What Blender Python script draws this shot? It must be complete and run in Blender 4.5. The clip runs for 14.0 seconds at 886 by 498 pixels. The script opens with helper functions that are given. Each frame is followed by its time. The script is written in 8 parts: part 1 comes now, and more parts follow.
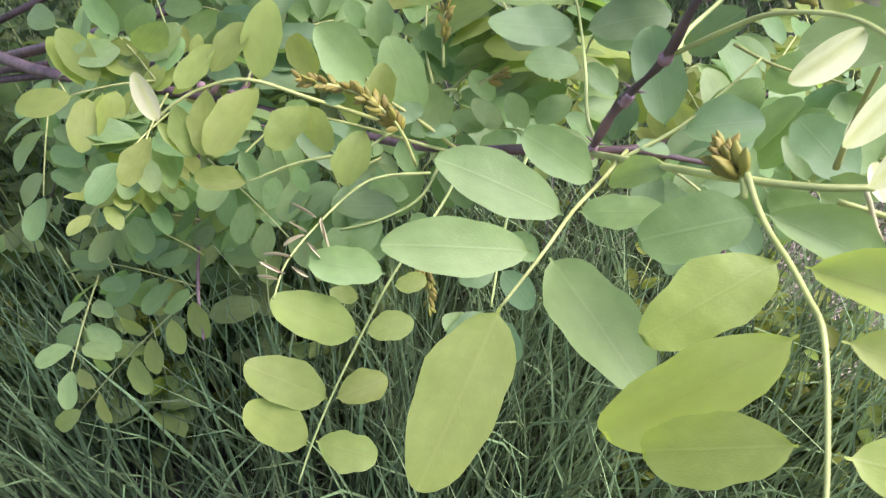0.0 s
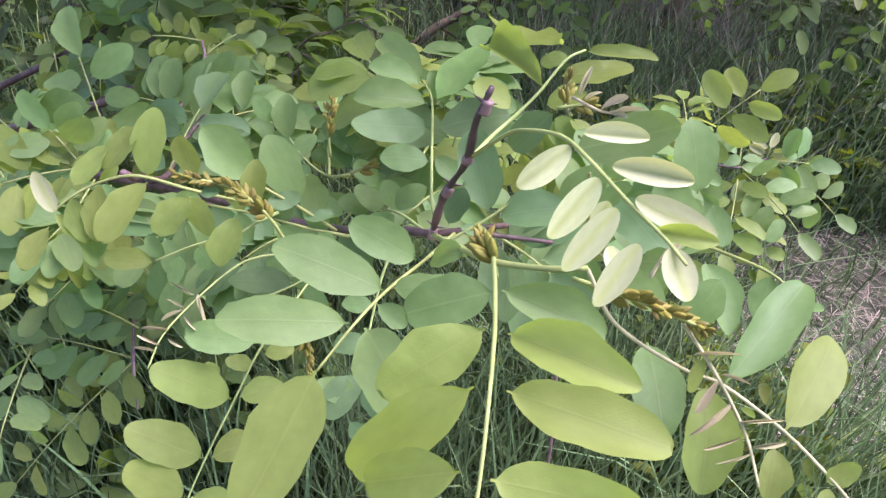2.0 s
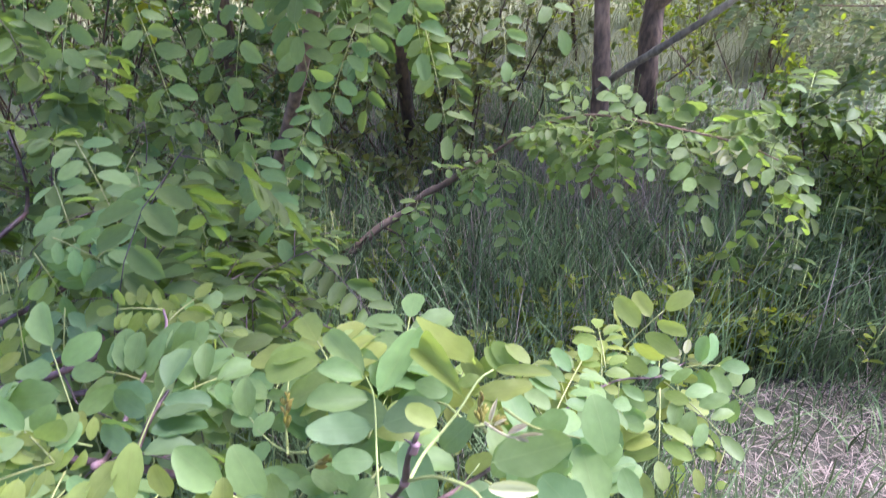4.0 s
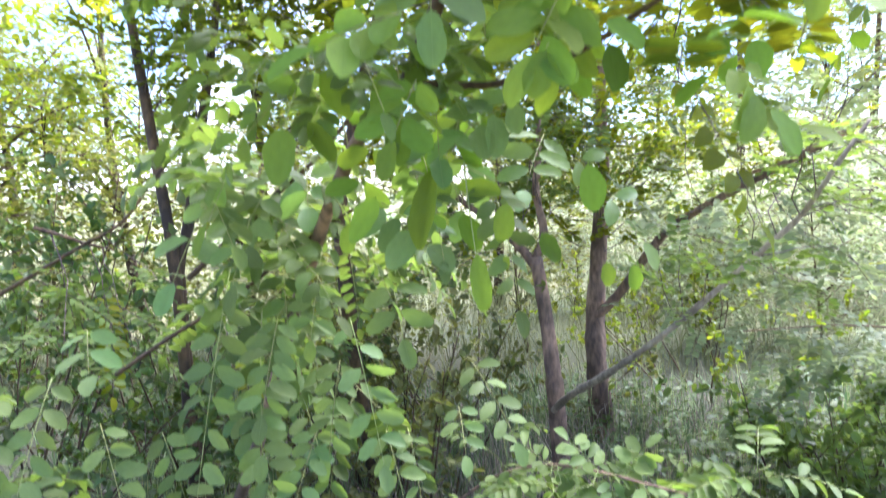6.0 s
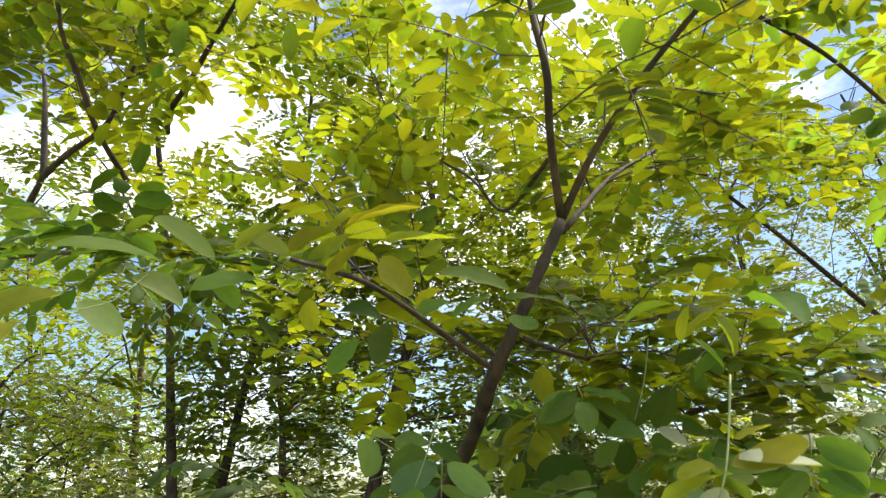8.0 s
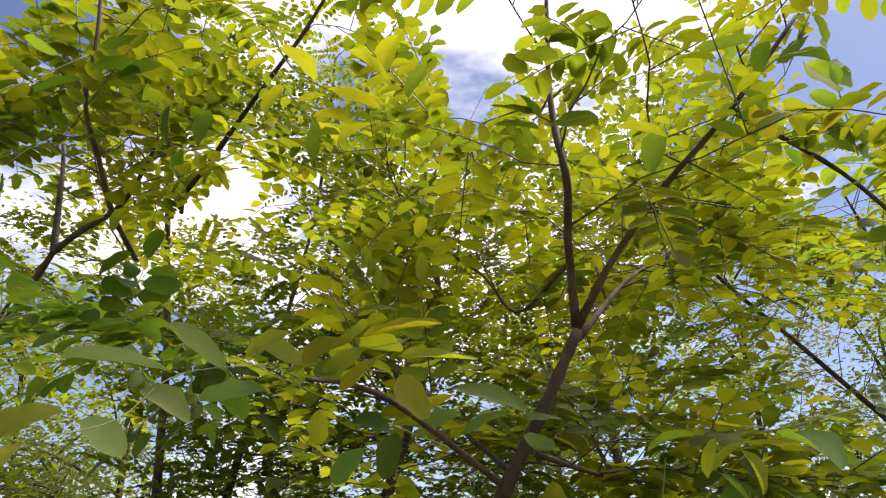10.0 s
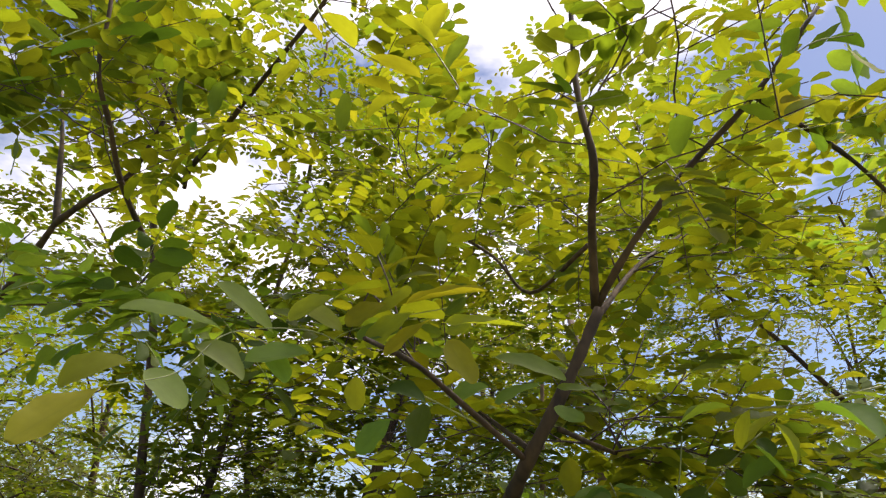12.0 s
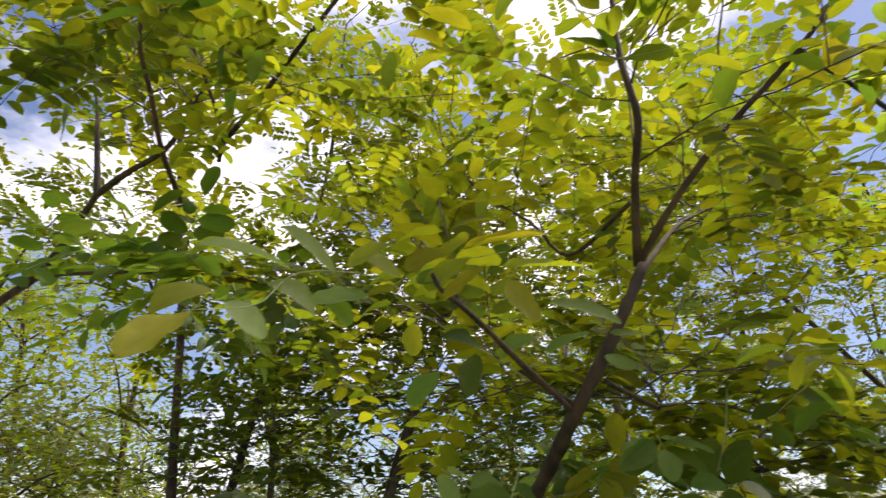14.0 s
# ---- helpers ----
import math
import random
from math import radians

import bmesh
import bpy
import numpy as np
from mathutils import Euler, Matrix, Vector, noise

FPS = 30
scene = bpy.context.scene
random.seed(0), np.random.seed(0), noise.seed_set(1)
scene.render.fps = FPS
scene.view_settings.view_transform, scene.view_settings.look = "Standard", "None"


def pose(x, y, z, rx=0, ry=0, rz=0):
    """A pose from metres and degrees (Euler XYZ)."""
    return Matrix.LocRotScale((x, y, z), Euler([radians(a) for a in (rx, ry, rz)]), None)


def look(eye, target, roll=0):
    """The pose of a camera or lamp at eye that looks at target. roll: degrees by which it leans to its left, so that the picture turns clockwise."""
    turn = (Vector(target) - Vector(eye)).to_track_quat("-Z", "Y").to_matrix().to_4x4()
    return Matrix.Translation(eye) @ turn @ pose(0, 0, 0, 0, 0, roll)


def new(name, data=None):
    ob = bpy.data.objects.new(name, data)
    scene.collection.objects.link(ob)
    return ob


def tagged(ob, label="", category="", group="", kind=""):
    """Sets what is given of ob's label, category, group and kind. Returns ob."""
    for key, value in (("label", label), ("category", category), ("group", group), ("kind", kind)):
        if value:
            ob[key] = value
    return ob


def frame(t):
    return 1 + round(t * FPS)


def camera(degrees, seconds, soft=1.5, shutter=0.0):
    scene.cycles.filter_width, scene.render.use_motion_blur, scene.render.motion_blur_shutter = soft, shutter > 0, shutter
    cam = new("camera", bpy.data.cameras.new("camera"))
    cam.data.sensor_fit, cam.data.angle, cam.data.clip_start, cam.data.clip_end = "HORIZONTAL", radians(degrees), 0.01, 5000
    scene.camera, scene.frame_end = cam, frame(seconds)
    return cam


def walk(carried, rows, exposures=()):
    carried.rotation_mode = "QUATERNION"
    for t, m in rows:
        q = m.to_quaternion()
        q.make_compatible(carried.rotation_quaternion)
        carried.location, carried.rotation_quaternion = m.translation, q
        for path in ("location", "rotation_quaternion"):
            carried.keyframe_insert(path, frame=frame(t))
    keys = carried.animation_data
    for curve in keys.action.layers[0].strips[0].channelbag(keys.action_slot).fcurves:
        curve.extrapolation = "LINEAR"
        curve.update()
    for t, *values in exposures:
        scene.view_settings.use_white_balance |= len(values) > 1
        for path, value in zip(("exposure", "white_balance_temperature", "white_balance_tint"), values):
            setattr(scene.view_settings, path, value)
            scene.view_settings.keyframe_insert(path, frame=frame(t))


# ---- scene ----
cam = camera(65.4, 14.0, 1.25, 0.32)
PATH = [
    (0, (-0.003, 0.091, 1.013), (-0.225, 1.449, -0.439), 3.7),
    (0.5, (0.005, 0.083, 1.026), (-0.252, 1.491, -0.372), 3.3),
    (1, (0.019, 0.082, 1.032), (-0.232, 1.509, -0.347), 3.1),
    (1.5, (0.036, 0.075, 1.039), (-0.204, 1.537, -0.304), 3.5),
    (2, (0.048, 0.077, 1.043), (-0.151, 1.572, -0.27), 3.9),
    (2.2, (0.051, 0.08, 1.045), (-0.141, 1.586, -0.255), 3.7),
    (4.3, (0.057, 0.067, 1.146), (-0.041, 1.885, 0.318), -0.2),
    (4.5, (0.055, 0.075, 1.157), (-0.028, 1.924, 0.4), -0.8),
    (5, (0.035, 0.099, 1.19), (0.02, 2.042, 0.716), 0.1),
    (5.5, (0.028, 0.117, 1.218), (0.037, 2.084, 0.856), -0.8),
    (6, (0.054, 0.091, 1.323), (0.05, 2.083, 1.145), -1.9),
    (6.5, (0.051, 0.079, 1.426), (0.035, 2.077, 1.505), -3.3),
    (7, (0.071, 0.032, 1.474), (0.041, 2.014, 1.745), -4.7),
    (7.5, (0.072, 0.034, 1.496), (0.053, 1.965, 2.013), -3.4),
    (8, (0.078, 0.04, 1.52), (0.027, 1.934, 2.161), -2.0),
    (8.5, (0.078, 0.042, 1.538), (-0.029, 1.914, 2.234), -1.6),
    (9, (0.08, 0.048, 1.55), (-0.02, 1.881, 2.344), -1.2),
    (9.2, (0.077, 0.046, 1.554), (-0.03, 1.857, 2.397), -0.2),
    (11.3, (0.04, 0.039, 1.541), (0.053, 1.851, 2.389), 0.3),
    (11.5, (0.033, 0.041, 1.54), (0.038, 1.856, 2.381), 0.2),
    (12, (0.017, 0.046, 1.533), (0.03, 1.867, 2.361), 1.3),
    (12.5, (0.016, 0.047, 1.525), (0.019, 1.871, 2.346), 1.5),
    (13, (0.025, 0.05, 1.523), (0.089, 1.879, 2.33), 0.7),
    (13.5, (0.022, 0.049, 1.522), (0.105, 1.879, 2.324), 0.3),
    (14, (-0.012, 0.05, 1.503), (-0.045, 1.888, 2.291), 1.3),
]
walk(cam, [(t, look(eye, target, roll)) for t, eye, target, roll in PATH], ((0, 2.2, 5850, 26), (2.2, 2.06, 5680, 29), (4.3, 2.7, 5300, 34), (5, 3.1, 5200, 37), (5.5, 3.08, 5200, 35), (6, 2.82, 5420, 24), (6.5, 2.52, 5600, 15), (7, 2.08, 5800, 8), (8, 1.4, 6250, 10), (9, 1.05, 6480, 21), (11.3, 0.85, 6480, 22), (14, 0.9, 6480, 22)))

# ---- sky, sun and exposure ----
world = bpy.data.worlds.new("world")
scene.world = world
world.use_nodes = True
wn, wl = world.node_tree.nodes, world.node_tree.links
wn.clear()
SUN_EL, SUN_AZ = radians(60), radians(55)          # the sun stands high, ahead and to one side, behind thin cloud
sky = wn.new("ShaderNodeTexSky")
sky.sky_type = "NISHITA"
sky.sun_disc = False
sky.sun_elevation, sky.sun_rotation = SUN_EL, SUN_AZ
sky.air_density, sky.dust_density, sky.ozone_density = 0.9, 0.5, 1.1
coord = wn.new("ShaderNodeTexCoord")
cloud_map = wn.new("ShaderNodeMapping")
cloud_map.inputs["Scale"].default_value = (1.0, 1.0, 2.2)
cloud = wn.new("ShaderNodeTexNoise")
cloud.inputs["Scale"].default_value, cloud.inputs["Detail"].default_value = 2.6, 6
cloud.inputs["Roughness"].default_value = 0.55
cloud_ramp = wn.new("ShaderNodeValToRGB")
cloud_ramp.color_ramp.elements[0].position, cloud_ramp.color_ramp.elements[1].position = 0.53, 0.68
cloud_colour = wn.new("ShaderNodeRGB")
cloud_colour.outputs[0].default_value = (10.8, 10.9, 11.2, 1)
sky_mix = wn.new("ShaderNodeMixRGB")
back = wn.new("ShaderNodeBackground")
back.inputs["Strength"].default_value = 0.078
wo = wn.new("ShaderNodeOutputWorld")
wl.new(coord.outputs["Generated"], cloud_map.inputs["Vector"])
wl.new(cloud_map.outputs[0], cloud.inputs["Vector"])
bank = wn.new("ShaderNodeVectorMath")             # the broad bright cloud that stands beyond the crowns
bank.operation = "DISTANCE"
bank.inputs[1].default_value = (-0.1, 0.8, 0.58)
bank_reach = wn.new("ShaderNodeMapRange")
bank_reach.interpolation_type = "SMOOTHSTEP"
bank_reach.inputs["From Min"].default_value, bank_reach.inputs["From Max"].default_value = 0.24, 0.6
bank_reach.inputs["To Min"].default_value, bank_reach.inputs["To Max"].default_value = 0.15, -0.04
cloud_sum = wn.new("ShaderNodeMath")
wl.new(coord.outputs["Generated"], bank.inputs[0])
wl.new(bank.outputs["Value"], bank_reach.inputs["Value"])
wl.new(cloud.outputs["Fac"], cloud_sum.inputs[0])
wl.new(bank_reach.outputs[0], cloud_sum.inputs[1])
wl.new(cloud_sum.outputs[0], cloud_ramp.inputs["Fac"])
wl.new(cloud_ramp.outputs["Color"], sky_mix.inputs["Fac"])
wl.new(sky.outputs["Color"], sky_mix.inputs["Color1"])
wl.new(cloud_colour.outputs[0], sky_mix.inputs["Color2"])
wl.new(sky_mix.outputs[0], back.inputs["Color"])
wl.new(back.outputs[0], wo.inputs["Surface"])

sun_data = bpy.data.lights.new("sun", "SUN")
sun_data.energy, sun_data.angle, sun_data.color = 5.0, radians(55), (1.0, 0.95, 0.86)
sun = new("sun", sun_data)
sun.matrix_world = look((math.sin(SUN_AZ) * math.cos(SUN_EL) * 30, math.cos(SUN_AZ) * math.cos(SUN_EL) * 30, math.sin(SUN_EL) * 30), (0, 0, 0))


# ---- materials ----
def shader(name):
    m = bpy.data.materials.new(name)
    m.use_nodes = True
    m.node_tree.nodes.clear()
    return m, m.node_tree.nodes, m.node_tree.links


def varied(nodes, links, colour, hue, value, single):
    """A base colour that differs from piece to piece."""
    rnd = nodes.new("ShaderNodeObjectInfo") if single else nodes.new("ShaderNodeNewGeometry")
    out = rnd.outputs["Random"] if single else rnd.outputs["Random Per Island"]
    hsv = nodes.new("ShaderNodeHueSaturation")
    hsv.inputs["Color"].default_value = (*colour, 1)
    a = nodes.new("ShaderNodeMapRange")
    a.inputs["To Min"].default_value, a.inputs["To Max"].default_value = 0.5 - hue, 0.5 + hue
    mul = nodes.new("ShaderNodeMath")
    mul.operation = "MULTIPLY"
    mul.inputs[1].default_value = 7.31
    fr = nodes.new("ShaderNodeMath")
    fr.operation = "FRACT"
    b = nodes.new("ShaderNodeMapRange")
    b.inputs["To Min"].default_value, b.inputs["To Max"].default_value = 1 - value, 1 + value
    links.new(out, a.inputs["Value"])
    links.new(out, mul.inputs[0])
    links.new(mul.outputs[0], fr.inputs[0])
    links.new(fr.outputs[0], b.inputs["Value"])
    links.new(a.outputs[0], hsv.inputs["Hue"])
    links.new(b.outputs[0], hsv.inputs["Value"])
    return hsv.outputs["Color"]


def leaf_material(name, colour, rib, light=0.4, hue=0.02, value=0.18, single=False, rough=0.48, gloss=0.28, veins=0.06, rib_width=0.03, rib_depth=0.22, glow=(1.12, 1.1, 0.34)):
    """A thin leaf: midrib and side veins along its length, blotches, and light that shines through."""
    m, n, l = shader(name)
    base = varied(n, l, colour, hue, value, single)
    uv = n.new("ShaderNodeUVMap")
    sep = n.new("ShaderNodeSeparateXYZ")
    l.new(uv.outputs[0], sep.inputs[0])
    side = n.new("ShaderNodeMath")
    side.operation = "SUBTRACT"
    side.inputs[1].default_value = 0.5
    l.new(sep.outputs["X"], side.inputs[0])
    off = n.new("ShaderNodeMath")
    off.operation = "ABSOLUTE"
    l.new(side.outputs[0], off.inputs[0])
    midrib = n.new("ShaderNodeMapRange")
    midrib.inputs["From Min"].default_value, midrib.inputs["From Max"].default_value = 0.006, rib_width
    midrib.inputs["To Min"].default_value, midrib.inputs["To Max"].default_value = rib_depth, 0.0
    l.new(off.outputs[0], midrib.inputs["Value"])
    slant = n.new("ShaderNodeMath")
    slant.operation = "MULTIPLY_ADD"
    slant.inputs[1].default_value = -0.55
    l.new(off.outputs[0], slant.inputs[0])
    l.new(sep.outputs["Y"], slant.inputs[2])
    wave = n.new("ShaderNodeMath")
    wave.operation = "MULTIPLY"
    wave.inputs[1].default_value = 62.0
    l.new(slant.outputs[0], wave.inputs[0])
    sine = n.new("ShaderNodeMath")
    sine.operation = "SINE"
    l.new(wave.outputs[0], sine.inputs[0])
    vein = n.new("ShaderNodeMapRange")
    vein.inputs["From Min"].default_value, vein.inputs["From Max"].default_value = 0.86, 1.0
    vein.inputs["To Max"].default_value = veins
    l.new(sine.outputs[0], vein.inputs["Value"])
    most = n.new("ShaderNodeMath")
    most.operation = "MAXIMUM"
    l.new(midrib.outputs[0], most.inputs[0])
    l.new(vein.outputs[0], most.inputs[1])
    mix = n.new("ShaderNodeMixRGB")
    mix.inputs["Color2"].default_value = (*rib, 1)
    l.new(most.outputs[0], mix.inputs["Fac"])
    l.new(base, mix.inputs["Color1"])
    tc = n.new("ShaderNodeTexCoord")
    blotch = n.new("ShaderNodeTexNoise")
    blotch.inputs["Scale"].default_value, blotch.inputs["Detail"].default_value = 5.0, 5
    l.new(uv.outputs[0], blotch.inputs["Vector"])
    tone = n.new("ShaderNodeMapRange")
    tone.inputs["From Min"].default_value, tone.inputs["From Max"].default_value = 0.3, 0.7
    tone.inputs["To Min"].default_value, tone.inputs["To Max"].default_value = 0.94, 1.06
    l.new(blotch.outputs["Fac"], tone.inputs["Value"])
    shade = n.new("ShaderNodeMixRGB")
    shade.blend_type = "MULTIPLY"
    shade.inputs["Fac"].default_value = 1
    l.new(mix.outputs[0], shade.inputs["Color1"])
    l.new(tone.outputs[0], shade.inputs["Color2"])
    fleck = n.new("ShaderNodeTexNoise")
    fleck.inputs["Scale"].default_value, fleck.inputs["Detail"].default_value = 38.0, 3
    l.new(uv.outputs[0], fleck.inputs["Vector"])
    relief = n.new("ShaderNodeMath")
    relief.operation = "MULTIPLY_ADD"
    relief.inputs[1].default_value = 0.35
    l.new(fleck.outputs["Fac"], relief.inputs[0])
    l.new(most.outputs[0], relief.inputs[2])
    bump = n.new("ShaderNodeBump")
    bump.inputs["Strength"].default_value, bump.inputs["Distance"].default_value = 0.3, 0.0007
    l.new(relief.outputs[0], bump.inputs["Height"])
    p = n.new("ShaderNodeBsdfPrincipled")
    p.inputs["Roughness"].default_value = rough
    p.inputs["Specular IOR Level"].default_value = gloss
    l.new(shade.outputs[0], p.inputs["Base Color"])
    l.new(bump.outputs[0], p.inputs["Normal"])
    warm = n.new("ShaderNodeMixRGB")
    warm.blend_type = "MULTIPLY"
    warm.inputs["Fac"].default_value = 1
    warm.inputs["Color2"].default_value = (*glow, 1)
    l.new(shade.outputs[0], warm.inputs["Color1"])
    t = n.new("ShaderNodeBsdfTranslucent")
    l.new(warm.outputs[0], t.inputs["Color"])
    both = n.new("ShaderNodeMixShader")
    both.inputs["Fac"].default_value = light
    l.new(p.outputs[0], both.inputs[1])
    l.new(t.outputs[0], both.inputs[2])
    o = n.new("ShaderNodeOutputMaterial")
    l.new(both.outputs[0], o.inputs["Surface"])
    return m


def bark_material(name, dark, pale, scale=60.0, rough=0.8, depth=0.003):
    m, n, l = shader(name)
    tc = n.new("ShaderNodeTexCoord")
    mp = n.new("ShaderNodeMapping")
    mp.inputs["Scale"].default_value = (1, 1, 0.35)
    l.new(tc.outputs["Object"], mp.inputs["Vector"])
    fine = n.new("ShaderNodeTexNoise")
    fine.inputs["Scale"].default_value, fine.inputs["Detail"].default_value = scale, 8
    l.new(mp.outputs[0], fine.inputs["Vector"])
    big = n.new("ShaderNodeTexNoise")
    big.inputs["Scale"].default_value = scale * 0.12
    l.new(tc.outputs["Object"], big.inputs["Vector"])
    add = n.new("ShaderNodeMath")
    add.operation = "MULTIPLY"
    l.new(fine.outputs["Fac"], add.inputs[0])
    l.new(big.outputs["Fac"], add.inputs[1])
    ramp = n.new("ShaderNodeValToRGB")
    ramp.color_ramp.elements[0].position, ramp.color_ramp.elements[1].position = 0.14, 0.40
    ramp.color_ramp.elements[0].color, ramp.color_ramp.elements[1].color = (*dark, 1), (*pale, 1)
    l.new(add.outputs[0], ramp.inputs["Fac"])
    bump = n.new("ShaderNodeBump")
    bump.inputs["Strength"].default_value, bump.inputs["Distance"].default_value = 0.7, depth
    l.new(fine.outputs["Fac"], bump.inputs["Height"])
    p = n.new("ShaderNodeBsdfPrincipled")
    p.inputs["Roughness"].default_value = rough
    l.new(ramp.outputs[0], p.inputs["Base Color"])
    l.new(bump.outputs[0], p.inputs["Normal"])
    o = n.new("ShaderNodeOutputMaterial")
    l.new(p.outputs[0], o.inputs["Surface"])
    return m


def plain_material(name, colour, rough=0.6, light=0.0, value=0.15, single=False, grain=80.0):
    m, n, l = shader(name)
    base = varied(n, l, colour, 0.015, value, single)
    tc = n.new("ShaderNodeTexCoord")
    ns = n.new("ShaderNodeTexNoise")
    ns.inputs["Scale"].default_value, ns.inputs["Detail"].default_value = grain, 4
    l.new(tc.outputs["Object"], ns.inputs["Vector"])
    tone = n.new("ShaderNodeMapRange")
    tone.inputs["From Min"].default_value, tone.inputs["From Max"].default_value = 0.3, 0.7
    tone.inputs["To Min"].default_value, tone.inputs["To Max"].default_value = 0.75, 1.2
    l.new(ns.outputs["Fac"], tone.inputs["Value"])
    shade = n.new("ShaderNodeMixRGB")
    shade.blend_type = "MULTIPLY"
    shade.inputs["Fac"].default_value = 1
    l.new(base, shade.inputs["Color1"])
    l.new(tone.outputs[0], shade.inputs["Color2"])
    p = n.new("ShaderNodeBsdfPrincipled")
    p.inputs["Roughness"].default_value = rough
    p.inputs["Specular IOR Level"].default_value = 0.25
    l.new(shade.outputs[0], p.inputs["Base Color"])
    o = n.new("ShaderNodeOutputMaterial")
    if light:
        t = n.new("ShaderNodeBsdfTranslucent")
        l.new(shade.outputs[0], t.inputs["Color"])
        both = n.new("ShaderNodeMixShader")
        both.inputs["Fac"].default_value = light
        l.new(p.outputs[0], both.inputs[1])
        l.new(t.outputs[0], both.inputs[2])
        l.new(both.outputs[0], o.inputs["Surface"])
    else:
        l.new(p.outputs[0], o.inputs["Surface"])
    return m


def ground_material():
    """Soil and litter under the grass, a dry mown patch beside the walk, pale dry meadow beyond with its sunlight
    partly put into the colour.
    """
    m, n, l = shader("ground_soil_and_meadow")
    geo = n.new("ShaderNodeNewGeometry")
    fine = n.new("ShaderNodeTexNoise")
    fine.inputs["Scale"].default_value, fine.inputs["Detail"].default_value = 24, 8
    l.new(geo.outputs["Position"], fine.inputs["Vector"])
    soil = n.new("ShaderNodeValToRGB")
    soil.color_ramp.elements[0].position, soil.color_ramp.elements[1].position = 0.3, 0.72
    soil.color_ramp.elements[0].color, soil.color_ramp.elements[1].color = (0.022, 0.024, 0.016, 1), (0.075, 0.07, 0.045, 1)
    l.new(fine.outputs["Fac"], soil.inputs["Fac"])
    wide = n.new("ShaderNodeTexNoise")
    wide.inputs["Scale"].default_value, wide.inputs["Detail"].default_value = 0.35, 6
    l.new(geo.outputs["Position"], wide.inputs["Vector"])
    field = n.new("ShaderNodeValToRGB")
    field.color_ramp.elements[0].position, field.color_ramp.elements[1].position = 0.35, 0.65
    field.color_ramp.elements[0].color, field.color_ramp.elements[1].color = (0.085, 0.115, 0.04, 1), (0.215, 0.2, 0.1, 1)
    l.new(wide.outputs["Fac"], field.inputs["Fac"])
    far = n.new("ShaderNodeMapRange")
    far.inputs["From Min"].default_value, far.inputs["From Max"].default_value = 2.2, 5.0
    away = n.new("ShaderNodeVectorMath")
    away.operation = "DISTANCE"
    away.inputs[1].default_value = (0.3, 2.2, 0.0)
    l.new(geo.outputs["Position"], away.inputs[0])
    l.new(away.outputs["Value"], far.inputs["Value"])
    mix = n.new("ShaderNodeMixRGB")
    l.new(far.outputs[0], mix.inputs["Fac"])
    l.new(soil.outputs[0], mix.inputs["Color1"])
    l.new(field.outputs[0], mix.inputs["Color2"])
    bump = n.new("ShaderNodeBump")
    bump.inputs["Strength"].default_value, bump.inputs["Distance"].default_value = 0.8, 0.02
    l.new(fine.outputs["Fac"], bump.inputs["Height"])
    p = n.new("ShaderNodeBsdfPrincipled")
    p.inputs["Roughness"].default_value = 0.95
    l.new(mix.outputs[0], p.inputs["Base Color"])
    l.new(bump.outputs[0], p.inputs["Normal"])
    o = n.new("ShaderNodeOutputMaterial")
    l.new(p.outputs[0], o.inputs["Surface"])
    return m


GREEN, YOUNG, PALE, DEEP = (0.1869, 0.2712, 0.1008), (0.2625, 0.3104, 0.0861), (0.4935, 0.487, 0.2835), (0.1281, 0.1986, 0.084)
FRESH = (1.25, 1.32, 0.52)
COOL = (0.189, 0.2502, 0.08925)
# Overhead leaf tones: SUNLIT and SHADED carry sun and shade in the base colour.
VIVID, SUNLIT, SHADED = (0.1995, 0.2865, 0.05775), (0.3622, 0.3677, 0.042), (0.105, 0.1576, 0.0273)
LEAF = {
    "g": leaf_material("leaf_green", GREEN, (0.273, 0.3342, 0.1365), 0.52, hue=0.012, single=True, glow=FRESH),
    "y": leaf_material("leaf_young", YOUNG, (0.357, 0.3725, 0.126), 0.62, hue=0.01, single=True, glow=FRESH),
    "p": leaf_material("leaf_pale", PALE, (0.42, 0.4393, 0.1365), 0.35, single=True, veins=0.05, gloss=0.15, rib_width=0.2, rib_depth=0.55),
    "d": leaf_material("leaf_deep", DEEP, (0.1995, 0.2674, 0.1155), 0.42, single=True, glow=FRESH),
    "c": leaf_material("leaf_cool", COOL, (0.2625, 0.3151, 0.1575), 0.52, hue=0.012, value=0.25, single=True, gloss=0.2, glow=FRESH),
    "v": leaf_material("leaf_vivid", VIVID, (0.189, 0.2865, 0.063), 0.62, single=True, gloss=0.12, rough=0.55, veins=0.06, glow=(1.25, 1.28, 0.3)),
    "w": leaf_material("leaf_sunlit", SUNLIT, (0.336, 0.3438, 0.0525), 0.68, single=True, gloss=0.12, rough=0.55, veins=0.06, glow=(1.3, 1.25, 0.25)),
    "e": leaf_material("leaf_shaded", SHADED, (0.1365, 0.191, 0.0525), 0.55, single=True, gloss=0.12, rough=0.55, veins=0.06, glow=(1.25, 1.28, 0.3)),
}
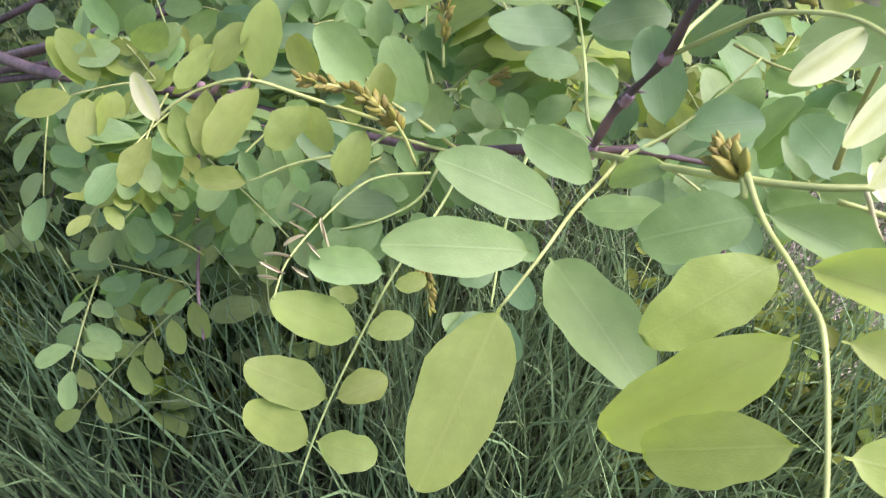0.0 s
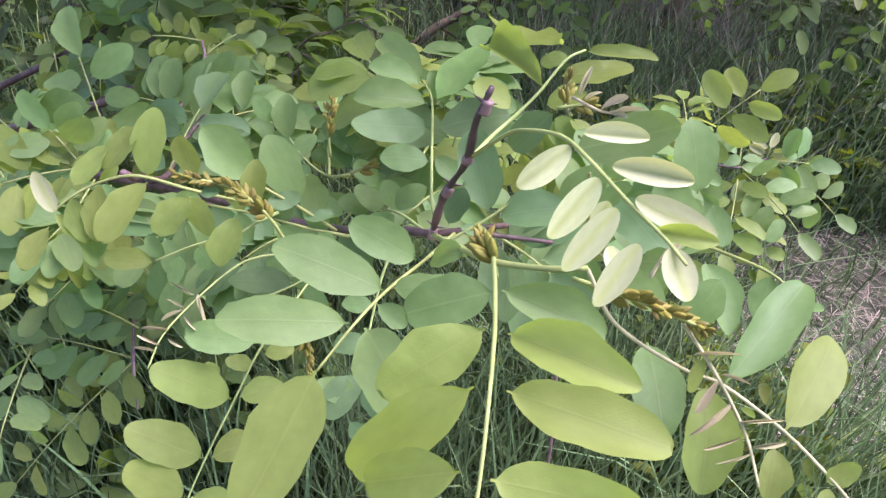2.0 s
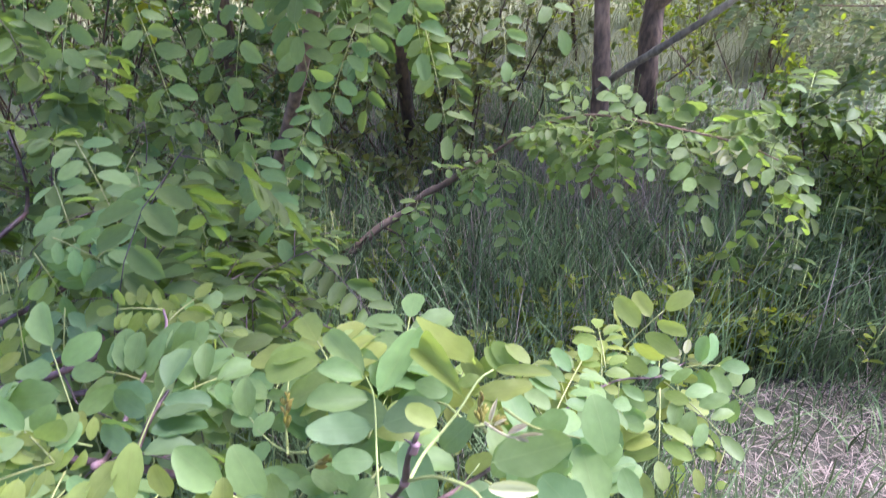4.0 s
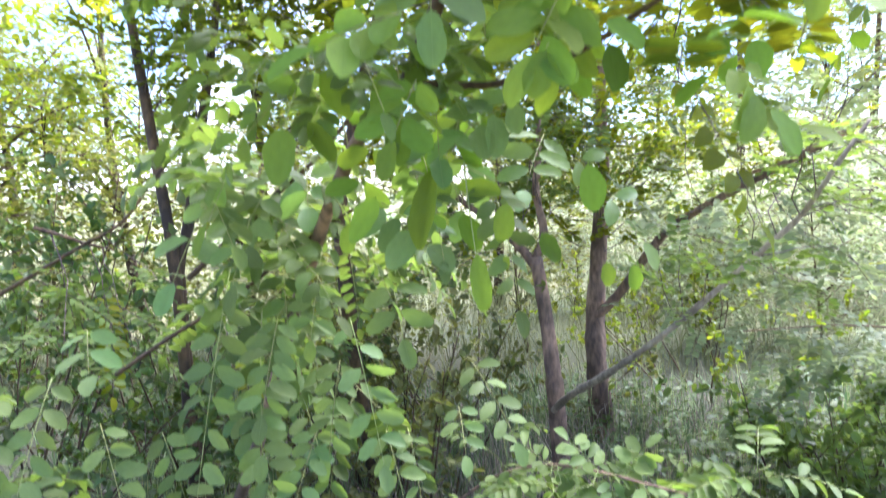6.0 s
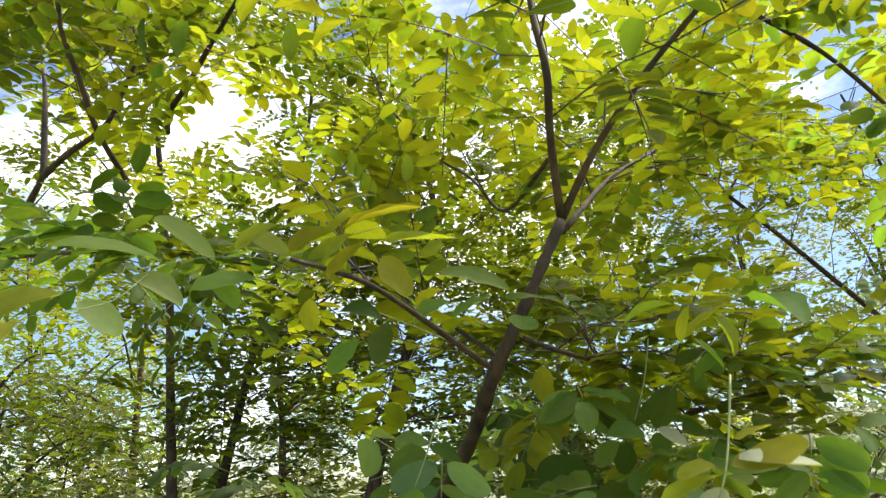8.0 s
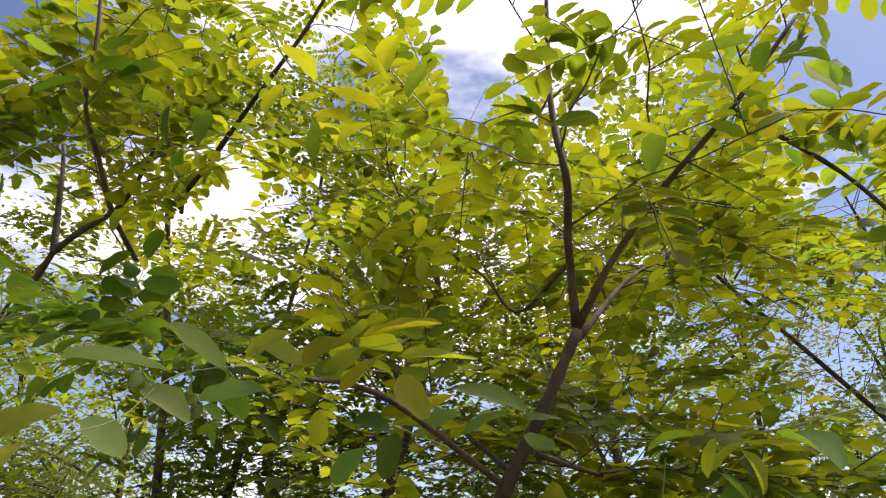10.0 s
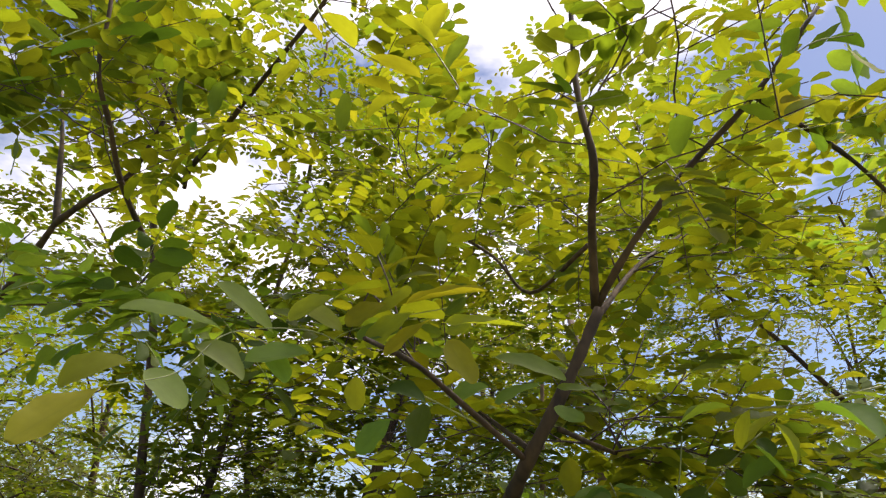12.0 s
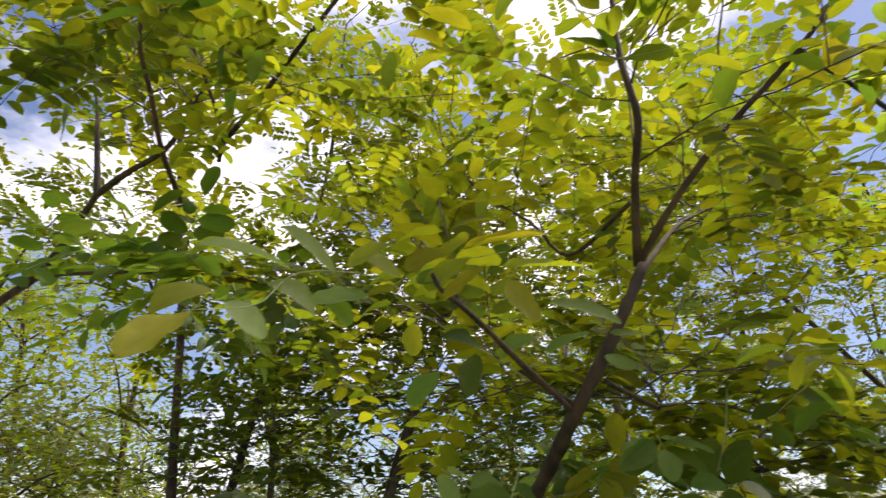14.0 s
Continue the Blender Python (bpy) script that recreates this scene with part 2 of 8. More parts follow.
LEAF_MASS = {
    "c": leaf_material("leaves_cool", COOL, (0.2625, 0.3151, 0.1575), 0.52, hue=0.012, value=0.25, gloss=0.2, glow=FRESH),
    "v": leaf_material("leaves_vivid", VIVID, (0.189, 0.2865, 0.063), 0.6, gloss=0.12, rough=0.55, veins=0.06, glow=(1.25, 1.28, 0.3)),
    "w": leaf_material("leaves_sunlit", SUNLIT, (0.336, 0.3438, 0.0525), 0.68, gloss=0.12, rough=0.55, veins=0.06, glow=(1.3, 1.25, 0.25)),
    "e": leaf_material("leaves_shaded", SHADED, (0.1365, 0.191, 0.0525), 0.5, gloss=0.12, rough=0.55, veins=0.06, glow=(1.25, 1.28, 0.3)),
    "g": leaf_material("leaves_green", GREEN, (0.273, 0.3342, 0.1365), 0.48, glow=FRESH),
    "y": leaf_material("leaves_young", YOUNG, (0.357, 0.3725, 0.126), 0.55, glow=FRESH),
    "p": leaf_material("leaves_pale", PALE, (0.42, 0.4393, 0.1365), 0.35, veins=0.05, gloss=0.15, rib_width=0.2, rib_depth=0.55),
    "d": leaf_material("leaves_deep", DEEP, (0.1995, 0.2674, 0.1155), 0.42, glow=FRESH),
}
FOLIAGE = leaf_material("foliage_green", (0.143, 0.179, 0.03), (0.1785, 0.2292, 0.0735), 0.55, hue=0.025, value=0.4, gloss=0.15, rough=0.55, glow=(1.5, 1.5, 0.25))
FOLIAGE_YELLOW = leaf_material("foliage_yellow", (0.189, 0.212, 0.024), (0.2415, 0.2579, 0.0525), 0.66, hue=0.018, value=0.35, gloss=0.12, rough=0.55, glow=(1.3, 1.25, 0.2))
# Pale leaves, raised further: the open meadow's sunlight is partly in this colour.
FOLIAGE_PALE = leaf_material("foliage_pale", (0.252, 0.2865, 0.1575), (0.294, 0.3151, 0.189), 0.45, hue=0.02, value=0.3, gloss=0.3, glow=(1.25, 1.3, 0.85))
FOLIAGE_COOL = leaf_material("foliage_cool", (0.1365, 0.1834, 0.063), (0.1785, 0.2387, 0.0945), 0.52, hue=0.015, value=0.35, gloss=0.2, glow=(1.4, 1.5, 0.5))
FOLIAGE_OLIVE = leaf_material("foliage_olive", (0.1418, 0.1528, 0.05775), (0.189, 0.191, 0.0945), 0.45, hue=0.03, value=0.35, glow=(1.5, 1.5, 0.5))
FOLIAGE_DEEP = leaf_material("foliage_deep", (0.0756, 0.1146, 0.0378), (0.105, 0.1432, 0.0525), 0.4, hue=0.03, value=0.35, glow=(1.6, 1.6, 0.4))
STALK = plain_material("stalk_green", (0.26, 0.285, 0.095), 0.5, single=True)
STRAW = plain_material("straw", (0.4515, 0.3915, 0.2415), 0.7, 0.2, single=True)
BUD = plain_material("bud_olive", (0.1575, 0.1337, 0.0231), 0.55, single=True, value=0.3, grain=200)
TWIG = bark_material("twig_purple_brown", (0.0273, 0.01432, 0.01365), (0.1313, 0.07162, 0.0735), 220, 0.55, 0.0006)
TWIG_PINK = bark_material("twig_pinkish", (0.126, 0.06685, 0.0714), (0.294, 0.1815, 0.189), 220, 0.55, 0.0006)
BARK = bark_material("bark_grey_brown", (0.024, 0.014, 0.007), (0.12, 0.071, 0.032), 70)
BARK_PALE = bark_material("bark_pale_grey", (0.115, 0.09, 0.066), (0.37, 0.3, 0.225), 70)
BARK_BROWN = bark_material("bark_dull_brown", (0.045, 0.03, 0.021), (0.19, 0.125, 0.09), 60)
GRASS = plain_material("grass_blade", (0.147, 0.2053, 0.08925), 0.55, 0.3, value=0.6)
HAY = plain_material("grass_dry", (0.3045, 0.2435, 0.2048), 0.8, 0.15, value=0.35)
# Dry meadow grass, pale of itself and lightened for the sunlight on it.
MEADOW = plain_material("grass_meadow", (0.21, 0.2197, 0.105), 0.7, 0.35, value=0.3)


# ---- mesh helpers ----
rng = np.random.default_rng(7)


class Buffer:
    """Gathers triangles with texture coordinates for one mesh."""

    def __init__(self):
        self.v, self.f, self.uv, self.count = [], [], [], 0

    def add(self, verts, tris, uvs):
        self.v.append(np.asarray(verts, float))
        self.f.append(np.asarray(tris, int) + self.count)
        self.uv.append(np.asarray(uvs, float))
        self.count += len(verts)

    def mesh(self, name, material, smooth=True):
        v, f, uv = np.concatenate(self.v), np.concatenate(self.f), np.concatenate(self.uv)
        me = bpy.data.meshes.new(name)
        me.vertices.add(len(v))
        me.vertices.foreach_set("co", v.ravel())
        me.loops.add(f.size)
        me.loops.foreach_set("vertex_index", f.ravel())
        me.polygons.add(len(f))
        me.polygons.foreach_set("loop_start", np.arange(0, f.size, 3))
        layer = me.uv_layers.new(name="UVMap")
        layer.data.foreach_set("uv", uv[f.ravel()].ravel())
        me.polygons.foreach_set("use_smooth", np.full(len(f), smooth))
        me.materials.append(material)
        me.update()
        me.validate()
        return me


def unit(v):
    v = np.asarray(v, float)
    return v / max(1e-9, np.linalg.norm(v))


def smooth_line(points, steps=4):
    """A rounded line through the points (Catmull-Rom)."""
    p = np.asarray(points, float)
    if len(p) < 3:
        return np.linspace(p[0], p[-1], steps + 1)
    p = np.vstack([2 * p[0] - p[1], p, 2 * p[-1] - p[-2]])
    out = []
    for a, b, c, d in zip(p, p[1:], p[2:], p[3:]):
        for s in np.linspace(0, 1, steps, endpoint=False):
            out.append(0.5 * (2 * b + (c - a) * s + (2 * a - 5 * b + 4 * c - d) * s * s + (3 * b - a - 3 * c + d) * s**3))
    return np.array(out + [p[-2]])


def tube(buf, points, r0, r1, sides=6, knobs=0.0):
    """A tapered round stem along the points, closed at its ends."""
    p = np.asarray(points, float)
    n = len(p)
    tangent = np.gradient(p, axis=0)
    tangent /= np.maximum(1e-9, np.linalg.norm(tangent, axis=1))[:, None]
    ref = np.array([0.31, 0.12, 0.94]) if abs(tangent[0][2]) < 0.9 else np.array([1.0, 0.2, 0.0])
    a = np.cross(tangent, ref)
    a /= np.maximum(1e-9, np.linalg.norm(a, axis=1))[:, None]
    b = np.cross(tangent, a)
    r = np.linspace(r0, r1, n)
    if knobs:
        r = r * (1 + knobs * rng.normal(0, 1, n))
    ang = np.arange(sides) * 2 * np.pi / sides
    ring = p[:, None] + r[:, None, None] * (np.cos(ang)[None, :, None] * a[:, None] + np.sin(ang)[None, :, None] * b[:, None])
    verts = np.vstack([ring.reshape(-1, 3), p[:1], p[-1:]])
    tris = []
    for i in range(n - 1):
        for j in range(sides):
            k = (j + 1) % sides
            q = (i * sides + j, i * sides + k, (i + 1) * sides + k, (i + 1) * sides + j)
            tris += [(q[0], q[1], q[2]), (q[0], q[2], q[3])]
    end = n * sides
    for j in range(sides):
        k = (j + 1) % sides
        tris += [(end, k, j), (end + 1, (n - 1) * sides + j, (n - 1) * sides + k)]
    uvs = np.vstack([np.stack([np.tile(ang / 6.2832, n), np.repeat(np.linspace(0, 1, n), sides)], 1), [[0.5, 0], [0.5, 1]]])
    buf.add(verts, tris, uvs)


def blade_shape(rows, fold=0.12, curl=0.1, twist=0.0, notch=0.0, fat=0.42, wave=0.0, uneven=0.0, foot=0.0):
    """An oval leaflet one long and one wide, from its stalk at the origin along y: vertices, triangles and texture coordinates."""
    ys = 0.5 - 0.5 * np.cos(np.linspace(0, np.pi, rows))
    verts, uvs, tris = [], [], []
    for i, y in enumerate(ys):
        reach = max(0.0, (y - foot) / (1 - foot))      # the blade begins past its short stalk
        half = 0.5 * (np.sin(np.pi * reach ** (0.69 / (fat + 0.27))) ** 0.5 if 0 < i < rows - 1 else 0)
        z = curl * (0.25 - (y - 0.5) ** 2) * 1.2
        t = twist * (y - 0.3)
        if i in (0, rows - 1):
            verts.append((0, y, z - curl * 0.3))
            uvs.append((0.5, y))
        else:
            for side in (-1, 0, 1):
                x = side * max(0.022, half * (1 + uneven * np.sin(y * 7.3 + 2.1 * side + 60 * fat) + 0.5 * uneven * np.sin(y * 19 - 1.3 * side + 90 * fold)))
                w = wave * np.sin(y * 17 + side) * abs(side)
                verts.append((x * np.cos(t), y, z - curl * 0.3 + abs(x) * fold * 2 + x * np.sin(t) + w))
                uvs.append((0.5 + x, y))
    last = len(verts) - 1
    tris += [(0, 2, 1), (0, 3, 2)]
    for i in range(rows - 3):
        a = 1 + 3 * i
        for j in (0, 1):
            tris += [(a + j, a + j + 1, a + j + 4), (a + j, a + j + 4, a + j + 3)]
    a = 1 + 3 * (rows - 3)
    tris += [(a, a + 1, last), (a + 1, a + 2, last)]
    if notch:
        verts[last] = (verts[last][0], verts[last][1] - notch, verts[last][2])
    return np.array(verts), np.array(tris), np.array(uvs)


def frames_of(base, axis, face, width, length):
    """Pose of a leaflet from its foot along axis, its upper side turned to face."""
    y = unit(axis)
    z = unit(np.asarray(face) - y * np.dot(face, y))
    x = np.cross(y, z)
    m = np.eye(4)
    m[:3, 0], m[:3, 1], m[:3, 2], m[:3, 3] = x * width, y * length, z * length, base
    return m


def strew(buf, shape, mats):
    """Adds the shape once at every pose."""
    if not len(mats):
        return
    v, f, uv = shape
    mats = np.asarray(mats)
    out = np.einsum("nij,kj->nki", mats[:, :3, :3], v) + mats[:, None, :3, 3]
    n, k = len(mats), len(v)
    tris = (f[None] + (np.arange(n) * k)[:, None, None]).reshape(-1, 3)
    buf.add(out.reshape(-1, 3), tris, np.tile(uv, (n, 1)))


SHAPES = [blade_shape(17, f, c, t, nt, ft, w, un, 0.045) for f, c, t, nt, ft, w, un in (
    (0.05, 0.18, 0.0, 0.0, 0.42, 0.008, 0.06), (0.10, 0.09, 0.18, 0.014, 0.38, 0.010, 0.08), (0.02, -0.12, -0.25, 0.0, 0.47, 0.012, 0.07),
    (0.16, 0.24, 0.12, 0.0, 0.42, 0.006, 0.09), (0.06, 0.03, 0.35, 0.018, 0.36, 0.014, 0.11))]
BOAT = [blade_shape(12, 0.10, -0.08, 0.1, 0.0, 0.45, 0.0), blade_shape(12, 0.15, 0.10, -0.15, 0.0, 0.42, 0.0)]
LOW = [blade_shape(5, 0.10, 0.18, 0.1), blade_shape(5, 0.18, -0.12, -0.2), blade_shape(5, 0.05, 0.3, 0.3)]
TINY = [blade_shape(4, 0.15, 0.15, 0.1), blade_shape(4, 0.05, -0.2, 0.3)]
SPECK = blade_shape(3, 0.12, 0.1)


def shape_mesh(name, shape, material):
    buf = Buffer()
    buf.add(*shape)
    return buf.mesh(name, material)


LEAFLET = {tone: [shape_mesh("leaflet", s, LEAF[tone]) for s in (BOAT if tone == "p" else SHAPES)] for tone in LEAF}
WISP = [shape_mesh("withered_leaflet", blade_shape(6, 0.3, 0.18, 0.5), STRAW), shape_mesh("withered_leaflet", blade_shape(6, 0.25, -0.2, -0.6), STRAW)]


def thing(name, place, label, category, group="", kind=""):
    ob = new(name)
    ob.location = place
    return tagged(ob, label, category, group, kind)


def part(name, data, parent, label="", kind=""):
    """Links a mesh, given in world places, as one part of a thing; its origin moves to the thing's."""
    ob = new(name, data)
    ob.parent = parent
    root = parent
    off = Vector((0, 0, 0))
    while root:
        off += root.location
        root = root.parent
    ob.matrix_basis = Matrix.Translation(-off)
    return tagged(ob, label, kind=kind)


def stem(parent, points, r0, r1, material, name="stem", sides=8, label="", steps=5, knobs=0.0):
    buf = Buffer()
    tube(buf, smooth_line(points, steps), r0, r1, sides, knobs)
    return part(name, buf.mesh(name, material), parent, label)


def thorns(parent, places, length, material):
    """Pairs of short sharp thorns on a young stem, each a part of its own."""
    for base, axis, side in places:
        for sg in (-1, 1):
            buf = Buffer()
            tip = np.asarray(base) + unit(np.asarray(side) * sg + np.asarray(axis) * 0.25) * length
            tube(buf, smooth_line([base, np.asarray(base) * 0.5 + tip * 0.5, tip], 2), length * 0.2, length * 0.02, 5)
            part("thorn", buf.mesh("thorn", material), parent)


def leaflet(stalk, base, tip, width, tone, face):
    """One leaflet as an object of its own on its leaf stalk."""
    base, tip = np.array(base), np.array(tip)
    k = int(rng.integers(100))
    pool = WISP if tone == "s" else LEAFLET[tone]
    ob = new("withered_leaflet" if tone == "s" else "leaflet", pool[k % len(pool)])
    ob.parent = stalk
    wob = np.asarray(face, float) + rng.normal(0, 0.06, 3)
    m = Matrix(frames_of(base, tip - base, wob, width, np.linalg.norm(tip - base)).tolist())
    ob.matrix_basis = stalk.matrix_basis.inverted() @ Matrix.Translation(-stalk.parent.location) @ m
    return ob


FACE = (0.0, -0.55, 0.83)


def leaf(parent, stalk, leaflets, face=FACE, r=0.0007, material=None):
    """A compound leaf: a thin stalk through the points, and leaflets given by foot, tip, width and tone."""
    st = stem(parent, stalk, r * 1.25, r * 0.7, material or STALK, "leaf_stalk", 6)
    for base, tip, width, tone in leaflets:
        leaflet(st, base, tip, width, tone, face)
    return st


def frond(base, way, length, pairs, size, droop=0.5, flat=0.25, up=(0, 0, 1), first=0.18, scatter=0.32):
    """Stalk line and leaflet poses of a compound leaf that starts at base along way and droops."""
    way = unit(way)
    s = np.linspace(0, 1, 7)
    line = np.asarray(base) + way * (s * length)[:, None] * (1 - 0.25 * droop * s[:, None]) - np.array([0, 0, 1]) * (droop * length * s * s * 0.6)[:, None]
    side = np.cross(way, up)
    side = unit(side) if np.linalg.norm(side) > 0.1 else unit((rng.normal(), rng.normal(), 0))
    mats = []
    for i in range(pairs):
        f = first + (0.98 - first) * i / pairs
        k = f * 6
        a = int(min(5, k))
        p = line[a] + (line[a + 1] - line[a]) * (k - a)
        tan = unit(line[a + 1] - line[a])
        nor = unit(np.cross(side, tan))
        ln = size * (0.8 + 0.35 * np.sin(np.pi * (0.15 + 0.75 * f))) * rng.uniform(0.88, 1.1)
        for sg in (-1, 1):
            if rng.random() < 0.05:
                continue
            ax = side * sg + tan * rng.uniform(0.25, 0.6) + nor * rng.normal(0, 0.8 * scatter) - np.array([0, 0, flat])
            mats.append(frames_of(p + unit(ax) * 0.003, ax, nor + rng.normal(0, scatter, 3), ln * rng.uniform(0.46, 0.56), ln))
    tan = unit(line[6] - line[5])
    nor = unit(np.cross(side, tan))
    mats.append(frames_of(line[6], tan + rng.normal(0, 0.1, 3), nor, size * 0.55, size * 1.05))
    return line, mats


def spray_leaf(parent, base, tip, pairs, size, tone="g", droop=0.25, turn=(0, -0.4, 0.6)):
    """A whole compound leaf from its foot to its tip, each leaflet an object of its own."""
    base, tip = np.array(base), np.array(tip)
    length = np.linalg.norm(tip - base)
    way = tip - base + np.array([0, 0, 0.5 * droop * length])
    line, mats = frond(base, way, length / (1 - 0.2 * droop), pairs, size, droop, 0.2, turn, 0.06)
    buf = Buffer()
    tube(buf, line, 0.0008, 0.0005, 5)
    st = part("leaf_stalk", buf.mesh("leaf_stalk", STALK), parent)
    for i, m in enumerate(mats):
        pool = LEAFLET[tone]
        ob = new("leaflet", pool[int(rng.integers(len(pool)))])
        ob.parent = st
        ob.matrix_basis = Matrix(m.tolist())
    return st


MASS = {}


def spray_mass(parent, base, tip, pairs, size, tone="g", droop=0.25, turn=(0, -0.4, 0.6)):
    """The same leaf where it stands among many: gathered into one foliage part of its thing."""
    base, tip = np.array(base), np.array(tip)
    length = np.linalg.norm(tip - base)
    way = tip - base + np.array([0, 0, 0.5 * droop * length])
    line, mats = frond(base, way, length / (1 - 0.2 * droop), pairs, size, droop, 0.2, turn, 0.06)
    stalks = MASS.setdefault((parent.name, "stalk"), (parent, Buffer()))[1]
    tube(stalks, line, 0.0008, 0.0005, 5)
    leaves = MASS.setdefault((parent.name, tone), (parent, Buffer()))[1]
    for m in mats:
        strew(leaves, (BOAT if tone == "p" else SHAPES)[int(rng.integers(2))], [m])


def settle_masses():
    for (_, tone), (parent, buf) in MASS.items():
        material = STALK if tone == "stalk" else LEAF_MASS[tone]
        part("leaf_stalk" if tone == "stalk" else "foliage", buf.mesh("foliage", material), parent, kind="stuff")


def point_on(line, f):
    k = f * (len(line) - 1)
    a = int(min(len(line) - 2, k))
    return line[a] + (line[a + 1] - line[a]) * (k - a), unit(line[a + 1] - line[a])


def in_the_way(p, room):
    """Whether a twig's end would hang too near the camera's path."""
    z = min(1.6, max(0.9, p[2]))
    return (p[0] - 0.04) ** 2 + (p[1] - 0.06) ** 2 + (p[2] - z) ** 2 < room * room


# Sight lanes fitted to the camera's view, cleared of leaves so sky shows: start, way and half width.
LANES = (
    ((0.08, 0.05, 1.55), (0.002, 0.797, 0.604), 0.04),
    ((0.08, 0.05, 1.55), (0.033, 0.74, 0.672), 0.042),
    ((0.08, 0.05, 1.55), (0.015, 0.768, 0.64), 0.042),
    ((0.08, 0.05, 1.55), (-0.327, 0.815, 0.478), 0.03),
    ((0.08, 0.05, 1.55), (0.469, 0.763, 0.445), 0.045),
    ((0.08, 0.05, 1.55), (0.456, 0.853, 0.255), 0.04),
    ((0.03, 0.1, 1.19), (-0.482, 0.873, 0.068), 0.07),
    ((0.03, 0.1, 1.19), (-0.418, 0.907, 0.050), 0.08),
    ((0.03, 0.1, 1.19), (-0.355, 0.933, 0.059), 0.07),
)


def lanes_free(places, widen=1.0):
    """For every place, whether it leaves the camera's sight lanes free."""
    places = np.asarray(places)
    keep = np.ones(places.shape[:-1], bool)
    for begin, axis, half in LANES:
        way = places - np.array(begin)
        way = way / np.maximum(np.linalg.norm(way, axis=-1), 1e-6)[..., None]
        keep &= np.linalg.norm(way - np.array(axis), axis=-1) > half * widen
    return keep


def leafy(limbs, count, reach, size=0.036, leaf_length=(0.13, 0.22), gap=0.045, start=0.15, lift=0.15, droop=(0.3, 0.9), low=LOW, yellow=0.0, pairs=(5, 9), flat=0.25, scatter=0.32):
    """Twigs with compound leaves along limb lines: buffers of twigs, green leaflets and yellower ones."""
    wood, green, gold = Buffer(), Buffer(), Buffer()
    stash = {}
    for line in limbs:
        line = smooth_line(line, 4)
        for _ in range(count):
            f = start + (1 - start) * rng.random() ** 0.8
            p, tan = point_on(line, f)
            way = rng.normal(0, 1, 3)
            way = unit(unit(way - tan * way.dot(tan)) + tan * 0.55 + np.array([0, 0, lift]))
            ln = reach * rng.uniform(0.45, 1.1)
            s = np.linspace(0, 1, 6)
            tw = p + way * (s * ln)[:, None] + np.cumsum(rng.normal(0, 0.042 * ln, (6, 3)), 0) - np.array([0, 0, 1]) * (0.18 * ln * s * s)[:, None]
            tw[0] = p
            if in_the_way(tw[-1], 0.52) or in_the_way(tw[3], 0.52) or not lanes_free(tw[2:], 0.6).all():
                continue
            tube(wood, tw, (0.0009 if low is LOW else 0.0015) + 0.0014 * ln, 0.0008, 4)
            for q in range(max(2, int(ln / gap))):
                g = min(1.0, 0.15 + (q + rng.random()) * gap / ln)
                b, tt = point_on(tw, g)
                side = np.cross(tt, (0, 0, 1)) * (1 if q % 2 else -1) + tt * rng.uniform(0.1, 0.7) + rng.normal(0, 0.35, 3)
                lf, mats = frond(b, side, rng.uniform(*leaf_length), int(rng.integers(*pairs)), size * rng.uniform(0.75, 1.15), rng.uniform(*droop), flat, scatter=scatter)
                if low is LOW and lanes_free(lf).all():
                    tube(wood, lf[::2], 0.0009, 0.0006, 3)
                key = (int(rng.integers(len(low))), rng.random() < yellow)
                stash.setdefault(key, []).extend(mats)
    for (k, gold_one), mats in stash.items():
        mats = np.asarray(mats)
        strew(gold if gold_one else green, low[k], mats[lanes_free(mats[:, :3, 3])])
    return wood, green, gold


def clothe(parent, limbs, count, reach, wood_material=None, greens=None, label="", **more):
    global rng
    keep, rng = rng, np.random.default_rng(int(abs(np.sum(limbs[0])) * 1000) + count)
    wood, green, gold = leafy(limbs, count, reach, **more)
    if wood.count:
        part("twig_tangle", wood.mesh("twig_tangle", wood_material or TWIG), parent, kind="stuff")
    if green.count:
        part("foliage", green.mesh("foliage", (greens or FOLIAGE)), parent, kind="stuff")
    if gold.count:
        part("foliage", gold.mesh("foliage", FOLIAGE_YELLOW), parent, kind="stuff")
    rng = keep

# ---- ground ----
def hill(x, y):
    """Height of the ground: nearly level by the walk, a slope that rises beyond the trees."""
    d = math.hypot(x, y)
    side = min(1.0, max(0.0, (x / max(y, 1.0) - 0.02) / 0.4))
    lift = max(0.0, min(y, 60.0) - 5.0) * (0.022 + 0.095 * side * side * (3 - 2 * side)) + 0.01 * max(0.0, y - 60.0)
    return lift + (0.02 * math.sin(x * 2.3 + 1) * math.cos(y * 1.9) if d < 8 else 0.12 * math.sin(x * 0.21) * math.cos(y * 0.17))


def build_ground():
    bm = bmesh.new()
    ticks = [s * (0.25 * k + 0.0035 * k**3.1) for s in (-1, 1) for k in range(0, 62)]
    ticks = sorted(set(round(t, 3) for t in ticks))
    grid = {}
    for i, x in enumerate(ticks):
        for j, y in enumerate(ticks):
            grid[i, j] = bm.verts.new((x, y, hill(x, y)))
    for i in range(len(ticks) - 1):
        for j in range(len(ticks) - 1):
            bm.faces.new((grid[i, j], grid[i + 1, j], grid[i + 1, j + 1], grid[i, j + 1]))
    me = bpy.data.meshes.new("ground")
    bm.to_mesh(me)
    bm.free()
    for p in me.polygons:
        p.use_smooth = True
    me.materials.append(ground_material())
    return tagged(new("ground", me), "uneven ground, dark litter by the trees and pale dry meadow beyond", "ground", kind="structure")


build_ground()


